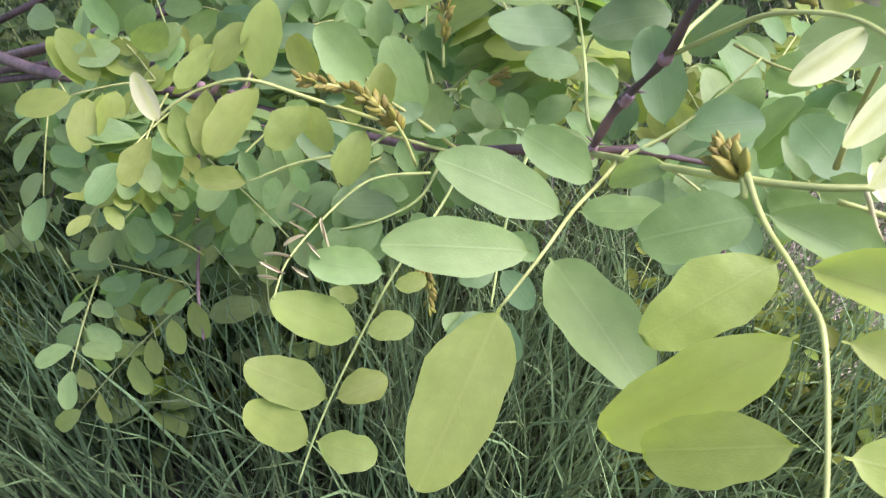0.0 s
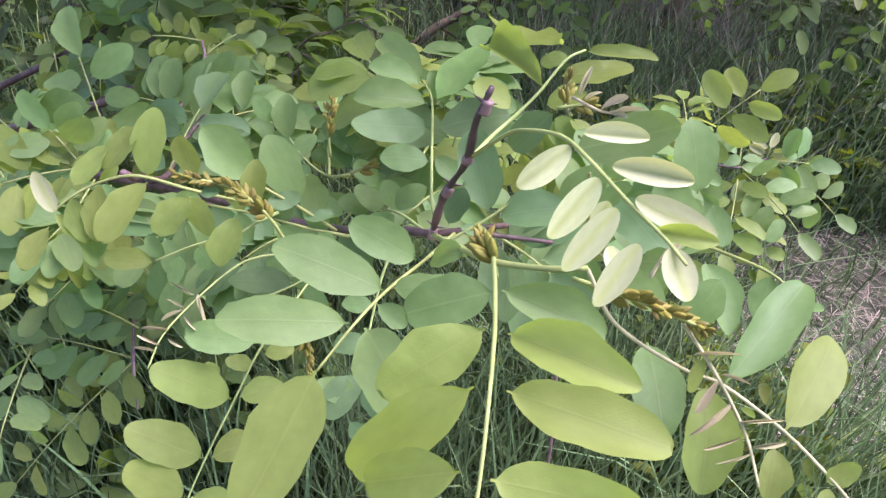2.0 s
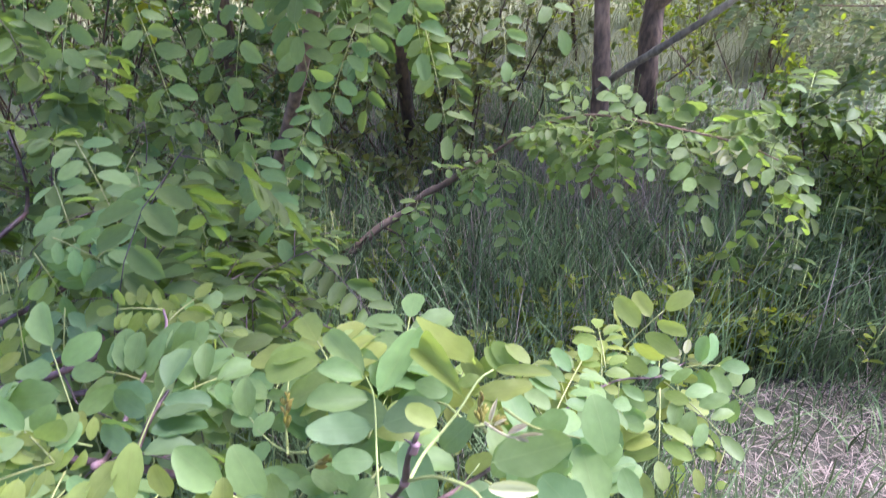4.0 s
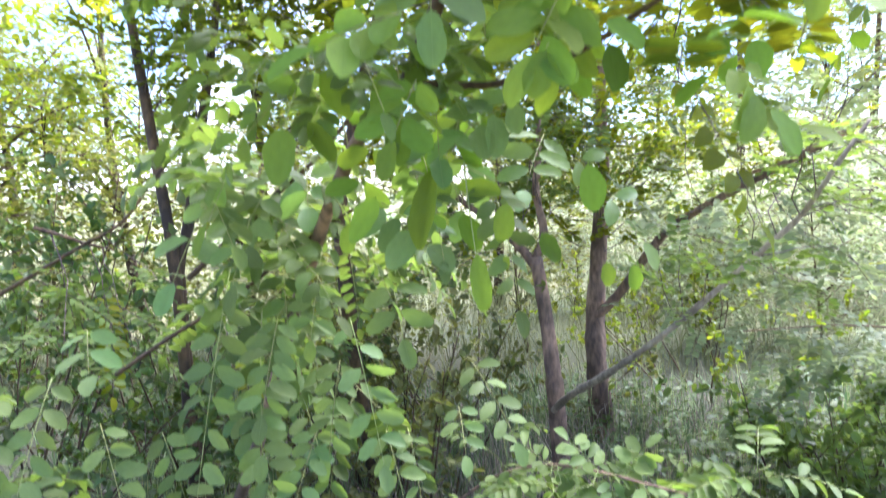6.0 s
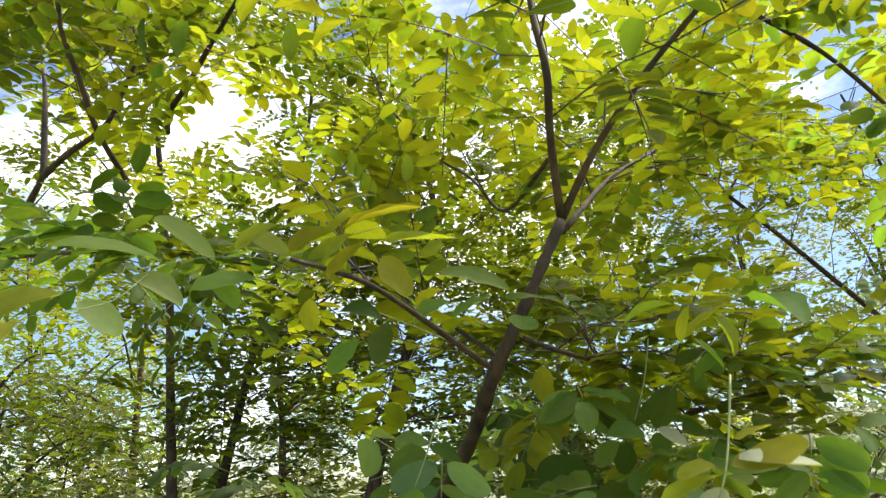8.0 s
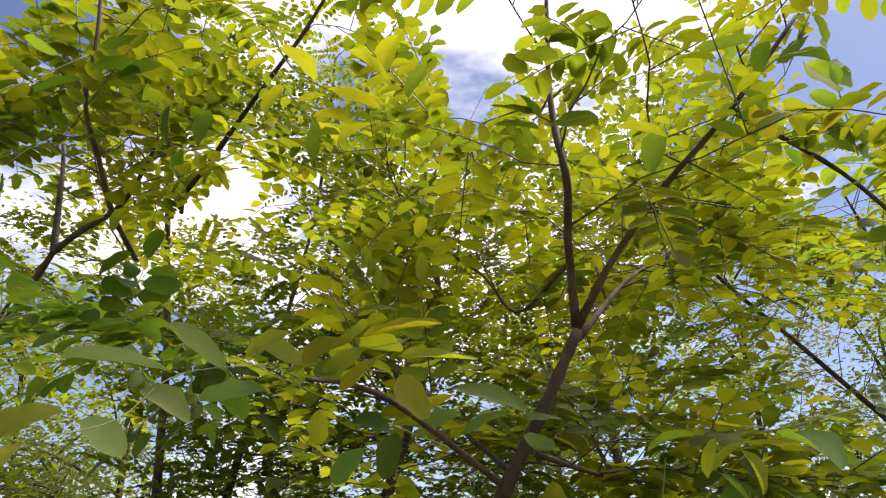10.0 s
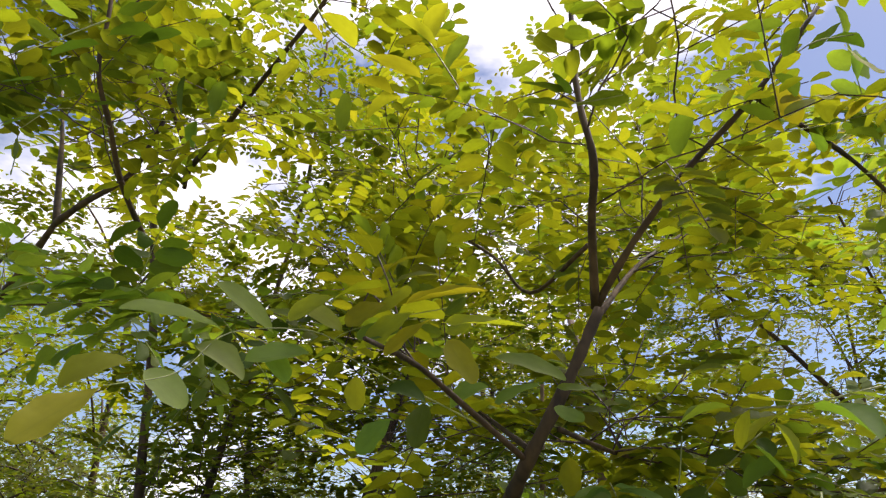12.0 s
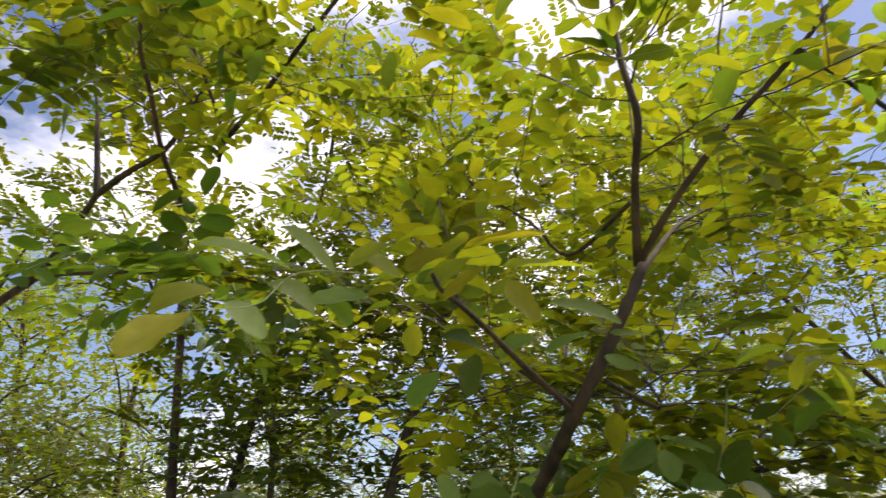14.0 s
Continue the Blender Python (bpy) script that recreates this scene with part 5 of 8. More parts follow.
for _ in range(17):
    foot = np.array([shelf_rng.uniform(-0.09, 0.19), shelf_rng.uniform(0.55, 0.68), shelf_rng.uniform(0.66, 0.735)])
    reach_out = np.array([shelf_rng.normal(0, 0.05), shelf_rng.normal(-0.02, 0.04), shelf_rng.normal(0, 0.03)])
    spray_mass(branch, foot, foot + unit(reach_out) * shelf_rng.uniform(0.06, 0.1), int(shelf_rng.integers(3, 6)), shelf_rng.uniform(0.026, 0.034), 'yyg'[int(shelf_rng.integers(3))], 0.22, (0, -0.6, 0.7))
spray_mass(branch, (0.2650, 0.6539, 0.7070), (0.3294, 0.6309, 0.6751), 4, 0.026, 'g', 0.25, (0, -0.6, 0.7))
spray_mass(branch, (0.2487, 0.6374, 0.7103), (0.2626, 0.5694, 0.6568), 6, 0.021, 'y', 0.25, (0, -0.6, 0.7))
spray_mass(branch, (0.2631, 0.6535, 0.7051), (0.2651, 0.6596, 0.7169), 3, 0.014, 'p', 0.25, (0, -0.6, 0.7))
spray_mass(branch, (0.2308, 0.6205, 0.7125), (0.2362, 0.6498, 0.7244), 3, 0.024, 'g', 0.25, (0, -0.6, 0.7))
spray_mass(branch, (0.2125, 0.6061, 0.7192), (0.1955, 0.6433, 0.7339), 4, 0.021, 'g', 0.25, (0, -0.6, 0.7))
spray_mass(branch, (0.2360, 0.6170, 0.7097), (0.2786, 0.5649, 0.6955), 4, 0.026, 'g', 0.25, (0, -0.6, 0.7))
spray_mass(branch, (0.1830, 0.5781, 0.7386), (0.1828, 0.5576, 0.7075), 4, 0.024, 'g', 0.25, (0, -0.6, 0.7))
spray_mass(branch, (0.2298, 0.6068, 0.7097), (0.2221, 0.5495, 0.6789), 4, 0.026, 'y', 0.25, (0, -0.6, 0.7))
spray_mass(branch, (0.2605, 0.6439, 0.7079), (0.2980, 0.6445, 0.7137), 3, 0.027, 'g', 0.25, (0, -0.6, 0.7))
spray_mass(branch, (0.1631, 0.5522, 0.7471), (0.1676, 0.5938, 0.7590), 3, 0.021, 'y', 0.25, (0, -0.6, 0.7))
spray_mass(branch, (0.1318, 0.4934, 0.7766), (0.1641, 0.5138, 0.7632), 4, 0.024, 'g', 0.25, (0, -0.6, 0.7))
spray_mass(branch, (-0.0554, 0.4046, 0.8018), (-0.0332, 0.4436, 0.8132), 4, 0.032, 'g', 0.25, (0, -0.72, 0.68))
spray_mass(branch, (-0.0467, 0.3966, 0.7880), (-0.0626, 0.3761, 0.7707), 4, 0.029, 'g', 0.25, (0, -0.72, 0.68))
spray_mass(branch, (-0.0975, 0.4404, 0.7836), (-0.0960, 0.4870, 0.7959), 4, 0.032, 'g', 0.25, (0, -0.72, 0.68))
spray_mass(branch, (-0.0093, 0.3535, 0.8199), (0.0128, 0.4036, 0.8140), 4, 0.034, 'g', 0.25, (0, -0.72, 0.68))
spray_mass(branch, (0.0405, 0.3161, 0.8453), (0.0650, 0.3084, 0.8367), 4, 0.029, 'd', 0.25, (0, -0.72, 0.68))
spray_mass(branch, (0.0772, 0.3646, 0.8271), (0.1043, 0.4094, 0.8254), 4, 0.032, 'g', 0.25, (0, -0.72, 0.68))
spray_mass(branch, (0.0629, 0.3640, 0.8250), (0.0947, 0.3352, 0.8255), 4, 0.032, 'g', 0.25, (0, -0.72, 0.68))
spray_mass(branch, (0.1137, 0.4122, 0.7966), (0.1422, 0.3942, 0.7824), 5, 0.029, 'g', 0.25, (0, -0.72, 0.68))
spray_mass(branch, (-0.2289, 0.3984, 0.7812), (-0.2485, 0.4024, 0.8091), 4, 0.027, 'g', 0.25, (0, -0.72, 0.68))
spray_mass(branch, (-0.2824, 0.4257, 0.7584), (-0.3333, 0.4528, 0.7758), 5, 0.032, 'g', 0.25, (0, -0.72, 0.68))
spray_mass(branch, (-0.1421, 0.3772, 0.7855), (-0.1606, 0.3517, 0.7722), 4, 0.029, 'g', 0.25, (0, -0.72, 0.68))
spray_mass(branch, (-0.1175, 0.3600, 0.7823), (-0.0914, 0.3340, 0.7717), 4, 0.029, 'g', 0.25, (0, -0.72, 0.68))
spray_mass(branch, (-0.0812, 0.3559, 0.7884), (-0.0990, 0.3401, 0.7817), 4, 0.029, 'd', 0.25, (0, -0.72, 0.68))
spray_mass(branch, (-0.2229, 0.3975, 0.7739), (-0.2205, 0.3579, 0.7643), 4, 0.029, 'g', 0.25, (0, -0.72, 0.68))
spray_mass(branch, (-0.3311, 0.4346, 0.7493), (-0.2854, 0.3942, 0.7272), 5, 0.029, 'g', 0.25, (0, -0.72, 0.68))
spray_mass(branch, (-0.3303, 0.4299, 0.7428), (-0.3029, 0.3586, 0.7134), 5, 0.029, 'g', 0.25, (0, -0.72, 0.68))
spray_mass(branch, (-0.4322, 0.6989, 0.7753), (-0.4110, 0.6939, 0.7304), 4, 0.029, 'g', 0.2, (0, -0.72, 0.68))
spray_mass(branch, (-0.3616, 0.5438, 0.6676), (-0.3868, 0.5351, 0.6858), 4, 0.028, 'g', 0.2, (0, -0.72, 0.68))
spray_mass(branch, (-0.3847, 0.6589, 0.7327), (-0.3822, 0.6309, 0.6825), 4, 0.034, 'd', 0.2, (0, -0.72, 0.68))
spray_mass(branch, (-0.3690, 0.7074, 0.7664), (-0.3529, 0.7235, 0.7796), 4, 0.026, 'g', 0.2, (0, -0.72, 0.68))
spray_mass(branch, (-0.2953, 0.6866, 0.7191), (-0.3467, 0.6399, 0.6951), 4, 0.031, 'g', 0.2, (0, -0.72, 0.68))
spray_mass(branch, (-0.4119, 0.7068, 0.7916), (-0.3563, 0.7244, 0.7447), 4, 0.028, 'g', 0.2, (0, -0.72, 0.68))
spray_mass(branch, (-0.3071, 0.6545, 0.6167), (-0.2987, 0.6120, 0.5588), 4, 0.027, 'd', 0.2, (0, -0.72, 0.68))
spray_mass(branch, (-0.4558, 0.8376, 0.6961), (-0.4156, 0.8391, 0.6469), 4, 0.032, 'd', 0.2, (0, -0.72, 0.68))
spray_mass(branch, (-0.4573, 0.6789, 0.7022), (-0.4455, 0.6524, 0.6445), 4, 0.031, 'y', 0.2, (0, -0.72, 0.68))
spray_mass(branch, (-0.3758, 0.7003, 0.7455), (-0.3370, 0.7275, 0.7503), 4, 0.027, 'd', 0.2, (0, -0.72, 0.68))
spray_mass(branch, (-0.4009, 0.6733, 0.5787), (-0.3513, 0.6981, 0.5657), 4, 0.028, 'y', 0.2, (0, -0.72, 0.68))
back_limb_0 = [(-1.0, 0.75, 0.4), (-0.5076, 0.8040, 0.6526), (-0.5254, 0.9349, 0.6608), (-0.6263, 1.0303, 0.7260)]
stem(branch, back_limb_0, 0.005, 0.0016, TWIG, 'limb')
back_limb_1 = [(-1.0, 0.75, 0.4), (-0.4168, 0.7146, 0.6365), (-0.4479, 0.9063, 0.6412), (-0.4694, 1.0359, 0.6654)]
stem(branch, back_limb_1, 0.005, 0.0016, TWIG, 'limb')
back_limb_2 = [(-1.0, 0.75, 0.4), (-0.3626, 0.5838, 0.7023), (-0.3657, 0.6895, 0.6882), (-0.3607, 0.8098, 0.6594)]
stem(branch, back_limb_2, 0.005, 0.0016, TWIG, 'limb')
back_limb_3 = [(-1.0, 0.75, 0.4), (-0.3727, 0.7252, 0.6122), (-0.3417, 0.8672, 0.5935), (-0.3058, 1.0039, 0.5831)]
stem(branch, back_limb_3, 0.005, 0.0016, TWIG, 'limb')
back_limb_4 = [(-1.0, 0.75, 0.4), (-0.6023, 0.8309, 0.7025), (-0.6220, 0.9639, 0.7193), (-0.7040, 1.0700, 0.8051)]
stem(branch, back_limb_4, 0.005, 0.0016, TWIG, 'limb')
back_limb_5 = [(-1.0, 0.75, 0.4), (-0.2944, 0.7034, 0.6156), (-0.2421, 0.7813, 0.5954), (-0.2031, 0.9147, 0.5819)]
stem(branch, back_limb_5, 0.005, 0.0016, TWIG, 'limb')
clothe(branch, [back_limb_0, back_limb_1, back_limb_4], 8, 0.26, TWIG, FOLIAGE_COOL, size=0.038, start=0.3, droop=(0.5, 1.1))
clothe(branch, [back_limb_2, back_limb_3, back_limb_5], 5, 0.18, TWIG, FOLIAGE_COOL, size=0.036, start=0.35, droop=(0.4, 0.9))
spray_mass(branch, (0.0047, 0.4345, 0.8414), (0.0045, 0.4947, 0.8547), 6, 0.030, 'g', 0.25, (0, -0.5, 0.75))
spray_mass(branch, (-0.0276, 0.4055, 0.8461), (-0.0568, 0.4573, 0.8546), 5, 0.036, 'y', 0.25, (0, -0.5, 0.75))
spray_mass(branch, (0.1600, 0.5338, 0.7833), (0.1602, 0.5888, 0.7900), 7, 0.020, 'y', 0.25, (0, -0.5, 0.75))
spray_mass(branch, (0.1043, 0.4303, 0.8057), (0.1364, 0.5097, 0.8123), 7, 0.024, 'g', 0.25, (0, -0.5, 0.75))
spray_mass(branch, (-0.1608, 0.4686, 0.7569), (-0.1948, 0.5481, 0.7705), 6, 0.029, 'g', 0.25, (0, -0.5, 0.75))
spray_mass(branch, (-0.0387, 0.4213, 0.8294), (-0.0225, 0.4623, 0.8261), 4, 0.031, 'g', 0.25, (0, -0.5, 0.75))
spray_mass(branch, (0.0005, 0.4220, 0.8257), (-0.0116, 0.4661, 0.8334), 4, 0.032, 'g', 0.25, (0, -0.5, 0.75))
spray_mass(branch, (-0.0081, 0.3816, 0.8362), (-0.0022, 0.4238, 0.8361), 4, 0.033, 'y', 0.25, (0, -0.5, 0.75))
spray_mass(branch, (-0.0074, 0.4209, 0.8478), (0.0087, 0.4660, 0.8531), 4, 0.026, 'g', 0.25, (0, -0.5, 0.75))
spray_mass(branch, (0.0104, 0.4030, 0.8177), (-0.0310, 0.4398, 0.8214), 4, 0.032, 'g', 0.25, (0, -0.5, 0.75))
spray_mass(branch, (-0.0038, 0.4063, 0.8087), (-0.0377, 0.4422, 0.8101), 4, 0.029, 'g', 0.25, (0, -0.5, 0.75))

# ---- the leaning locust over the walk ----
leaner = thing('locust_tree', (-0.66, 2.15, 0.0), 'slender black locust leaning over the walk, grey-brown trunk', 'tree', 'locust trees')
leaner_base = [(-0.6600, 2.1500, -0.0500), (-0.6400, 2.1100, 0.2500), (-0.4230, 1.7850, 0.7210), (-0.2460, 1.4420, 1.0880), (-0.0814, 1.0961, 1.3666), (0.0115, 0.9601, 1.4533)]
stem(leaner, leaner_base, 0.021, 0.0085, BARK_RED, 'trunk', 8, steps=5, knobs=0.05)
leaner_trunk = [(0.0115, 0.9601, 1.4533), (0.0572, 0.8507, 1.5222), (0.0842, 0.7861, 1.5692), (0.1069, 0.7256, 1.6222), (0.1437, 0.7040, 1.6917), (0.1829, 0.7111, 1.7722)]
stem(leaner, leaner_trunk, 0.0085, 0.0058, BARK, 'trunk', 10, steps=7, knobs=0.08)
leaner_left = [(0.1910, 0.7601, 1.7913), (0.1766, 0.6895, 1.8597), (0.1717, 0.6422, 1.9049), (0.1648, 0.6533, 1.9805), (0.1650, 0.6687, 2.0590), (0.1740, 0.6971, 2.2188)]
stem(leaner, leaner_left, 0.0052, 0.0026, BARK, 'limb', 8, steps=5, knobs=0.05)
leaner_right = [(0.1910, 0.7601, 1.7913), (0.2236, 0.7093, 1.8471), (0.2765, 0.6707, 1.9155), (0.3485, 0.6416, 1.9927), (0.4373, 0.6344, 2.1119)]
stem(leaner, leaner_right, 0.0048, 0.0024, BARK, 'limb', 8, steps=5, knobs=0.05)
leaner_back = [(0.1936, 0.7733, 1.7826), (0.2827, 0.8960, 1.8996), (0.4073, 1.0850, 2.0309), (0.6106, 1.2699, 2.2146), (0.8220, 1.4092, 2.4415)]
stem(leaner, leaner_back, 0.0038, 0.002, BARK, 'limb', 8, steps=5, knobs=0.05)
leaner_spray = [(0.1069, 0.7256, 1.6222), (0.0455, 0.6650, 1.6597), (0.0033, 0.5927, 1.6770), (-0.0196, 0.5164, 1.6696), (-0.0246, 0.4347, 1.6511)]
stem(leaner, leaner_spray, 0.0034, 0.0014, BARK, 'limb', 8, steps=5, knobs=0.05)
leaner_low = [(0.0115, 0.9601, 1.4533), (0.1291, 0.9298, 1.4446), (0.2206, 0.8587, 1.4723), (0.2629, 0.7672, 1.4926), (0.2916, 0.6538, 1.4940), (0.3029, 0.6067, 1.4939)]
stem(leaner, leaner_low, 0.005, 0.002, BARK, 'limb', 8, steps=5, knobs=0.05)
leaner_side = [(0.1368, 0.7164, 1.6516), (0.2036, 0.8021, 1.6456), (0.2921, 0.9395, 1.6475), (0.3651, 0.9803, 1.5940)]
stem(leaner, leaner_side, 0.003, 0.0015, BARK, 'limb', 8, steps=5, knobs=0.05)
leaner_under = [(-0.4132, 1.3386, 1.1721), (-0.3518, 1.3285, 1.2247), (-0.2714, 1.2769, 1.2826), (-0.2091, 1.2362, 1.3313), (-0.1510, 1.1915, 1.3684), (-0.0785, 1.1681, 1.4407)]
stem(leaner, leaner_under, 0.006, 0.0035, BARK, 'limb', 8, steps=5, knobs=0.05)
leaner_fork = [(-0.5918, 1.4058, 0.9806), (-0.4732, 1.3921, 1.0562), (-0.3778, 1.3680, 1.1095), (-0.2916, 1.3446, 1.1651), (-0.2380, 1.3379, 1.2086), (-0.1788, 1.3186, 1.2459), (-0.0873, 1.2882, 1.2988)]
stem(leaner, leaner_fork, 0.005, 0.003, BARK, 'limb', 8, steps=5, knobs=0.05)
leaner_twist = [(0.1192, 0.7934, 1.6429), (0.0849, 0.8491, 1.6813), (0.0162, 1.0125, 1.7699), (-0.0611, 1.0377, 1.8402)]
stem(leaner, leaner_twist, 0.0035, 0.0015, BARK, 'limb', 8, steps=5, knobs=0.05)
leaner_mid = [(0.1774, 0.7178, 1.8471), (0.1373, 0.8825, 1.8537), (0.0976, 0.9585, 1.9369), (0.0301, 1.0291, 2.0204), (-0.0156, 1.0448, 2.0925)]
stem(leaner, leaner_mid, 0.003, 0.0015, BARK, 'limb', 8, steps=5, knobs=0.05)
spray_leaf(leaner, (-0.2784, 1.1537, 1.2082), (-0.3114, 1.0665, 0.9283), 7, 0.043, 'c', 0.3)
spray_leaf(leaner, (-0.5572, 1.1339, 1.0506), (-0.5690, 1.0264, 0.8759), 6, 0.041, 'c', 0.3)
spray_leaf(leaner, (-0.4980, 1.1516, 0.9687), (-0.4388, 1.0880, 0.8422), 5, 0.041, 'c', 0.3)
spray_leaf(leaner, (-0.4742, 1.1245, 0.8293), (-0.4436, 1.0900, 0.7631), 3, 0.034, 'c', 0.3)
spray_leaf(leaner, (-0.0945, 1.1394, 1.1269), (-0.0494, 1.0675, 0.9543), 6, 0.039, 'g', 0.3)
spray_leaf(leaner, (-0.0242, 1.0976, 1.1845), (-0.0117, 1.0756, 1.1192), 2, 0.045, 'c', 0.3)
spray_leaf(leaner, (-0.1400, 1.1845, 1.2338), (-0.1575, 1.1593, 1.1129), 5, 0.037, 'c', 0.3)
spray_leaf(leaner, (-0.4157, 1.1840, 0.9435), (-0.3597, 1.1559, 0.7798), 6, 0.037, 'c', 0.3)
spray_leaf(leaner, (-0.4366, 1.1645, 0.7363), (-0.3902, 1.0649, 0.6180), 6, 0.033, 'c', 0.3)
spray_leaf(leaner, (-0.5439, 1.0910, 0.8407), (-0.5307, 1.0007, 0.7535), 5, 0.041, 'c', 0.3)
spray_leaf(leaner, (-0.5947, 1.0630, 0.8503), (-0.5496, 0.9316, 0.7704), 5, 0.043, 'c', 0.3)
spray_leaf(leaner, (-0.3631, 1.2041, 0.7612), (-0.3256, 1.1301, 0.6923), 5, 0.037, 'c', 0.3)
spray_leaf(leaner, (-0.2855, 1.2740, 0.7345), (-0.2842, 1.2212, 0.6159), 5, 0.033, 'c', 0.3)
spray_leaf(leaner, (-0.4990, 1.0880, 0.7684), (-0.4836, 0.9520, 0.7269), 5, 0.037, 'g', 0.3)
spray_leaf(leaner, (-0.3071, 1.2354, 1.0094), (-0.2992, 1.2213, 0.9258), 3, 0.037, 'd', 0.3)
spray_leaf(leaner, (-0.2291, 1.3531, 0.9700), (-0.1716, 1.2406, 0.8818), 4, 0.037, 'c', 0.3)
spray_leaf(leaner, (-0.2091, 1.3321, 0.8571), (-0.1703, 1.2871, 0.8589), 3, 0.033, 'd', 0.3)
spray_leaf(leaner, (-0.0489, 1.1671, 0.9393), (-0.0101, 1.0807, 0.8195), 5, 0.037, 'c', 0.3)
spray_mass(leaner, (0.0887, 1.0901, 1.0662), (0.1404, 1.0202, 0.9823), 4, 0.034, 'c', 0.3)
spray_mass(leaner, (-0.1192, 1.1800, 1.0545), (-0.1372, 1.1528, 0.9241), 5, 0.037, 'c', 0.3)
spray_mass(leaner, (0.0694, 1.2245, 0.9552), (0.0770, 1.1607, 0.9042), 3, 0.033, 'g', 0.3)
spray_mass(leaner, (-0.5133, 1.1644, 1.1161), (-0.4672, 1.0714, 1.0752), 2, 0.045, 'g', 0.3)
spray_mass(leaner, (-0.6194, 1.0941, 1.0393), (-0.6322, 1.0599, 0.9204), 4, 0.041, 'c', 0.3)
spray_mass(leaner, (-0.4751, 0.8851, 0.8396), (-0.3727, 0.7770, 0.7601), 6, 0.037, 'g', 0.3)
spray_mass(leaner, (-0.4950, 0.8507, 0.7964), (-0.4194, 0.7523, 0.7686), 5, 0.037, 'g', 0.3)
spray_mass(leaner, (-0.4349, 0.9447, 0.7809), (-0.3684, 0.8259, 0.7293), 5, 0.034, 'g', 0.3)
spray_mass(leaner, (-0.2064, 1.1431, 1.1301), (-0.2180, 1.0793, 1.0179), 6, 0.041, 'c', 0.3)
spray_mass(leaner, (-0.2689, 1.1680, 1.0058), (-0.2205, 1.1027, 0.8778), 6, 0.038, 'c', 0.3)
spray_mass(leaner, (-0.1604, 1.1836, 0.9402), (-0.1878, 1.1006, 0.8420), 6, 0.036, 'g', 0.3)
spray_mass(leaner, (-0.2282, 1.1897, 0.8146), (-0.2689, 1.0854, 0.7134), 6, 0.036, 'g', 0.3)
spray_mass(leaner, (-0.3029, 1.0406, 0.7704), (-0.2469, 0.9633, 0.6855), 6, 0.038, 'g', 0.3)
spray_mass(leaner, (-0.3924, 0.9981, 0.7600), (-0.3419, 0.9256, 0.6864), 6, 0.038, 'c', 0.3)
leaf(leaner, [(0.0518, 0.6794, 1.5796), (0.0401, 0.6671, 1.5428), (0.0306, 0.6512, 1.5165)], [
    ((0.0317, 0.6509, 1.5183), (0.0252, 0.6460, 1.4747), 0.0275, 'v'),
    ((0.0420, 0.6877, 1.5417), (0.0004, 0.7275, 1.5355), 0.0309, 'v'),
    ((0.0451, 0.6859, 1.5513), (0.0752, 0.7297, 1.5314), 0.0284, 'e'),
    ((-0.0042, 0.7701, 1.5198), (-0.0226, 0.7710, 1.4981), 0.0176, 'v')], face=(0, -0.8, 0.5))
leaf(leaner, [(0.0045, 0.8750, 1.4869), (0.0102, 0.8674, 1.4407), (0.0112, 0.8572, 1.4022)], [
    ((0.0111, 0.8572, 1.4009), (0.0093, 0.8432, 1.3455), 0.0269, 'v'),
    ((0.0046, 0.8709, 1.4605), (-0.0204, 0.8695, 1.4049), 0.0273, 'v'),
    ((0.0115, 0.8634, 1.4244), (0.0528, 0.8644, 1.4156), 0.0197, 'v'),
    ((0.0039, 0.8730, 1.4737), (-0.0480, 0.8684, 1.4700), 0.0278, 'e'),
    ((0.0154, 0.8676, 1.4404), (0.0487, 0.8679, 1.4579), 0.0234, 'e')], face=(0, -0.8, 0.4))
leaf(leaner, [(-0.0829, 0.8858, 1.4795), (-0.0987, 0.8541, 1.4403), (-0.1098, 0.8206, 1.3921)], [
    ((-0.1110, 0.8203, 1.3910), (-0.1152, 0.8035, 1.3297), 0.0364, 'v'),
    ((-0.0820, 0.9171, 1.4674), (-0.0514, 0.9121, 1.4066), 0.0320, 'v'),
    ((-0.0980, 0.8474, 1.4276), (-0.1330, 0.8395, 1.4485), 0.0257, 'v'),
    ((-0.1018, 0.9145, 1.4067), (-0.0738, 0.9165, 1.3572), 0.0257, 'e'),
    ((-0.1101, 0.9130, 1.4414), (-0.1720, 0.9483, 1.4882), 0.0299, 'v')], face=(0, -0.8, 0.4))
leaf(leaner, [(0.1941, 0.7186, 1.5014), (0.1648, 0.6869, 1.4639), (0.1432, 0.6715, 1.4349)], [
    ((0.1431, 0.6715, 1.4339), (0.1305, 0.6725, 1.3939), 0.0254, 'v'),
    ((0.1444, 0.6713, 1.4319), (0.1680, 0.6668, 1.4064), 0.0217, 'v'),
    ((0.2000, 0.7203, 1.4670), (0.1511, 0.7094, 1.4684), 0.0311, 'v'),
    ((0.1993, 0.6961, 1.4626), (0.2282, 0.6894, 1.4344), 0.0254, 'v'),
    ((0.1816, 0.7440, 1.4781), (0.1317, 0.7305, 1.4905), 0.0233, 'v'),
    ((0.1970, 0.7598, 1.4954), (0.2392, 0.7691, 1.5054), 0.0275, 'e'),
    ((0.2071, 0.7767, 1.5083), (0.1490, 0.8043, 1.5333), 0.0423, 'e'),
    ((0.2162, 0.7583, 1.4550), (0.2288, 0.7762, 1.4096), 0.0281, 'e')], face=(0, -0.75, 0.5))
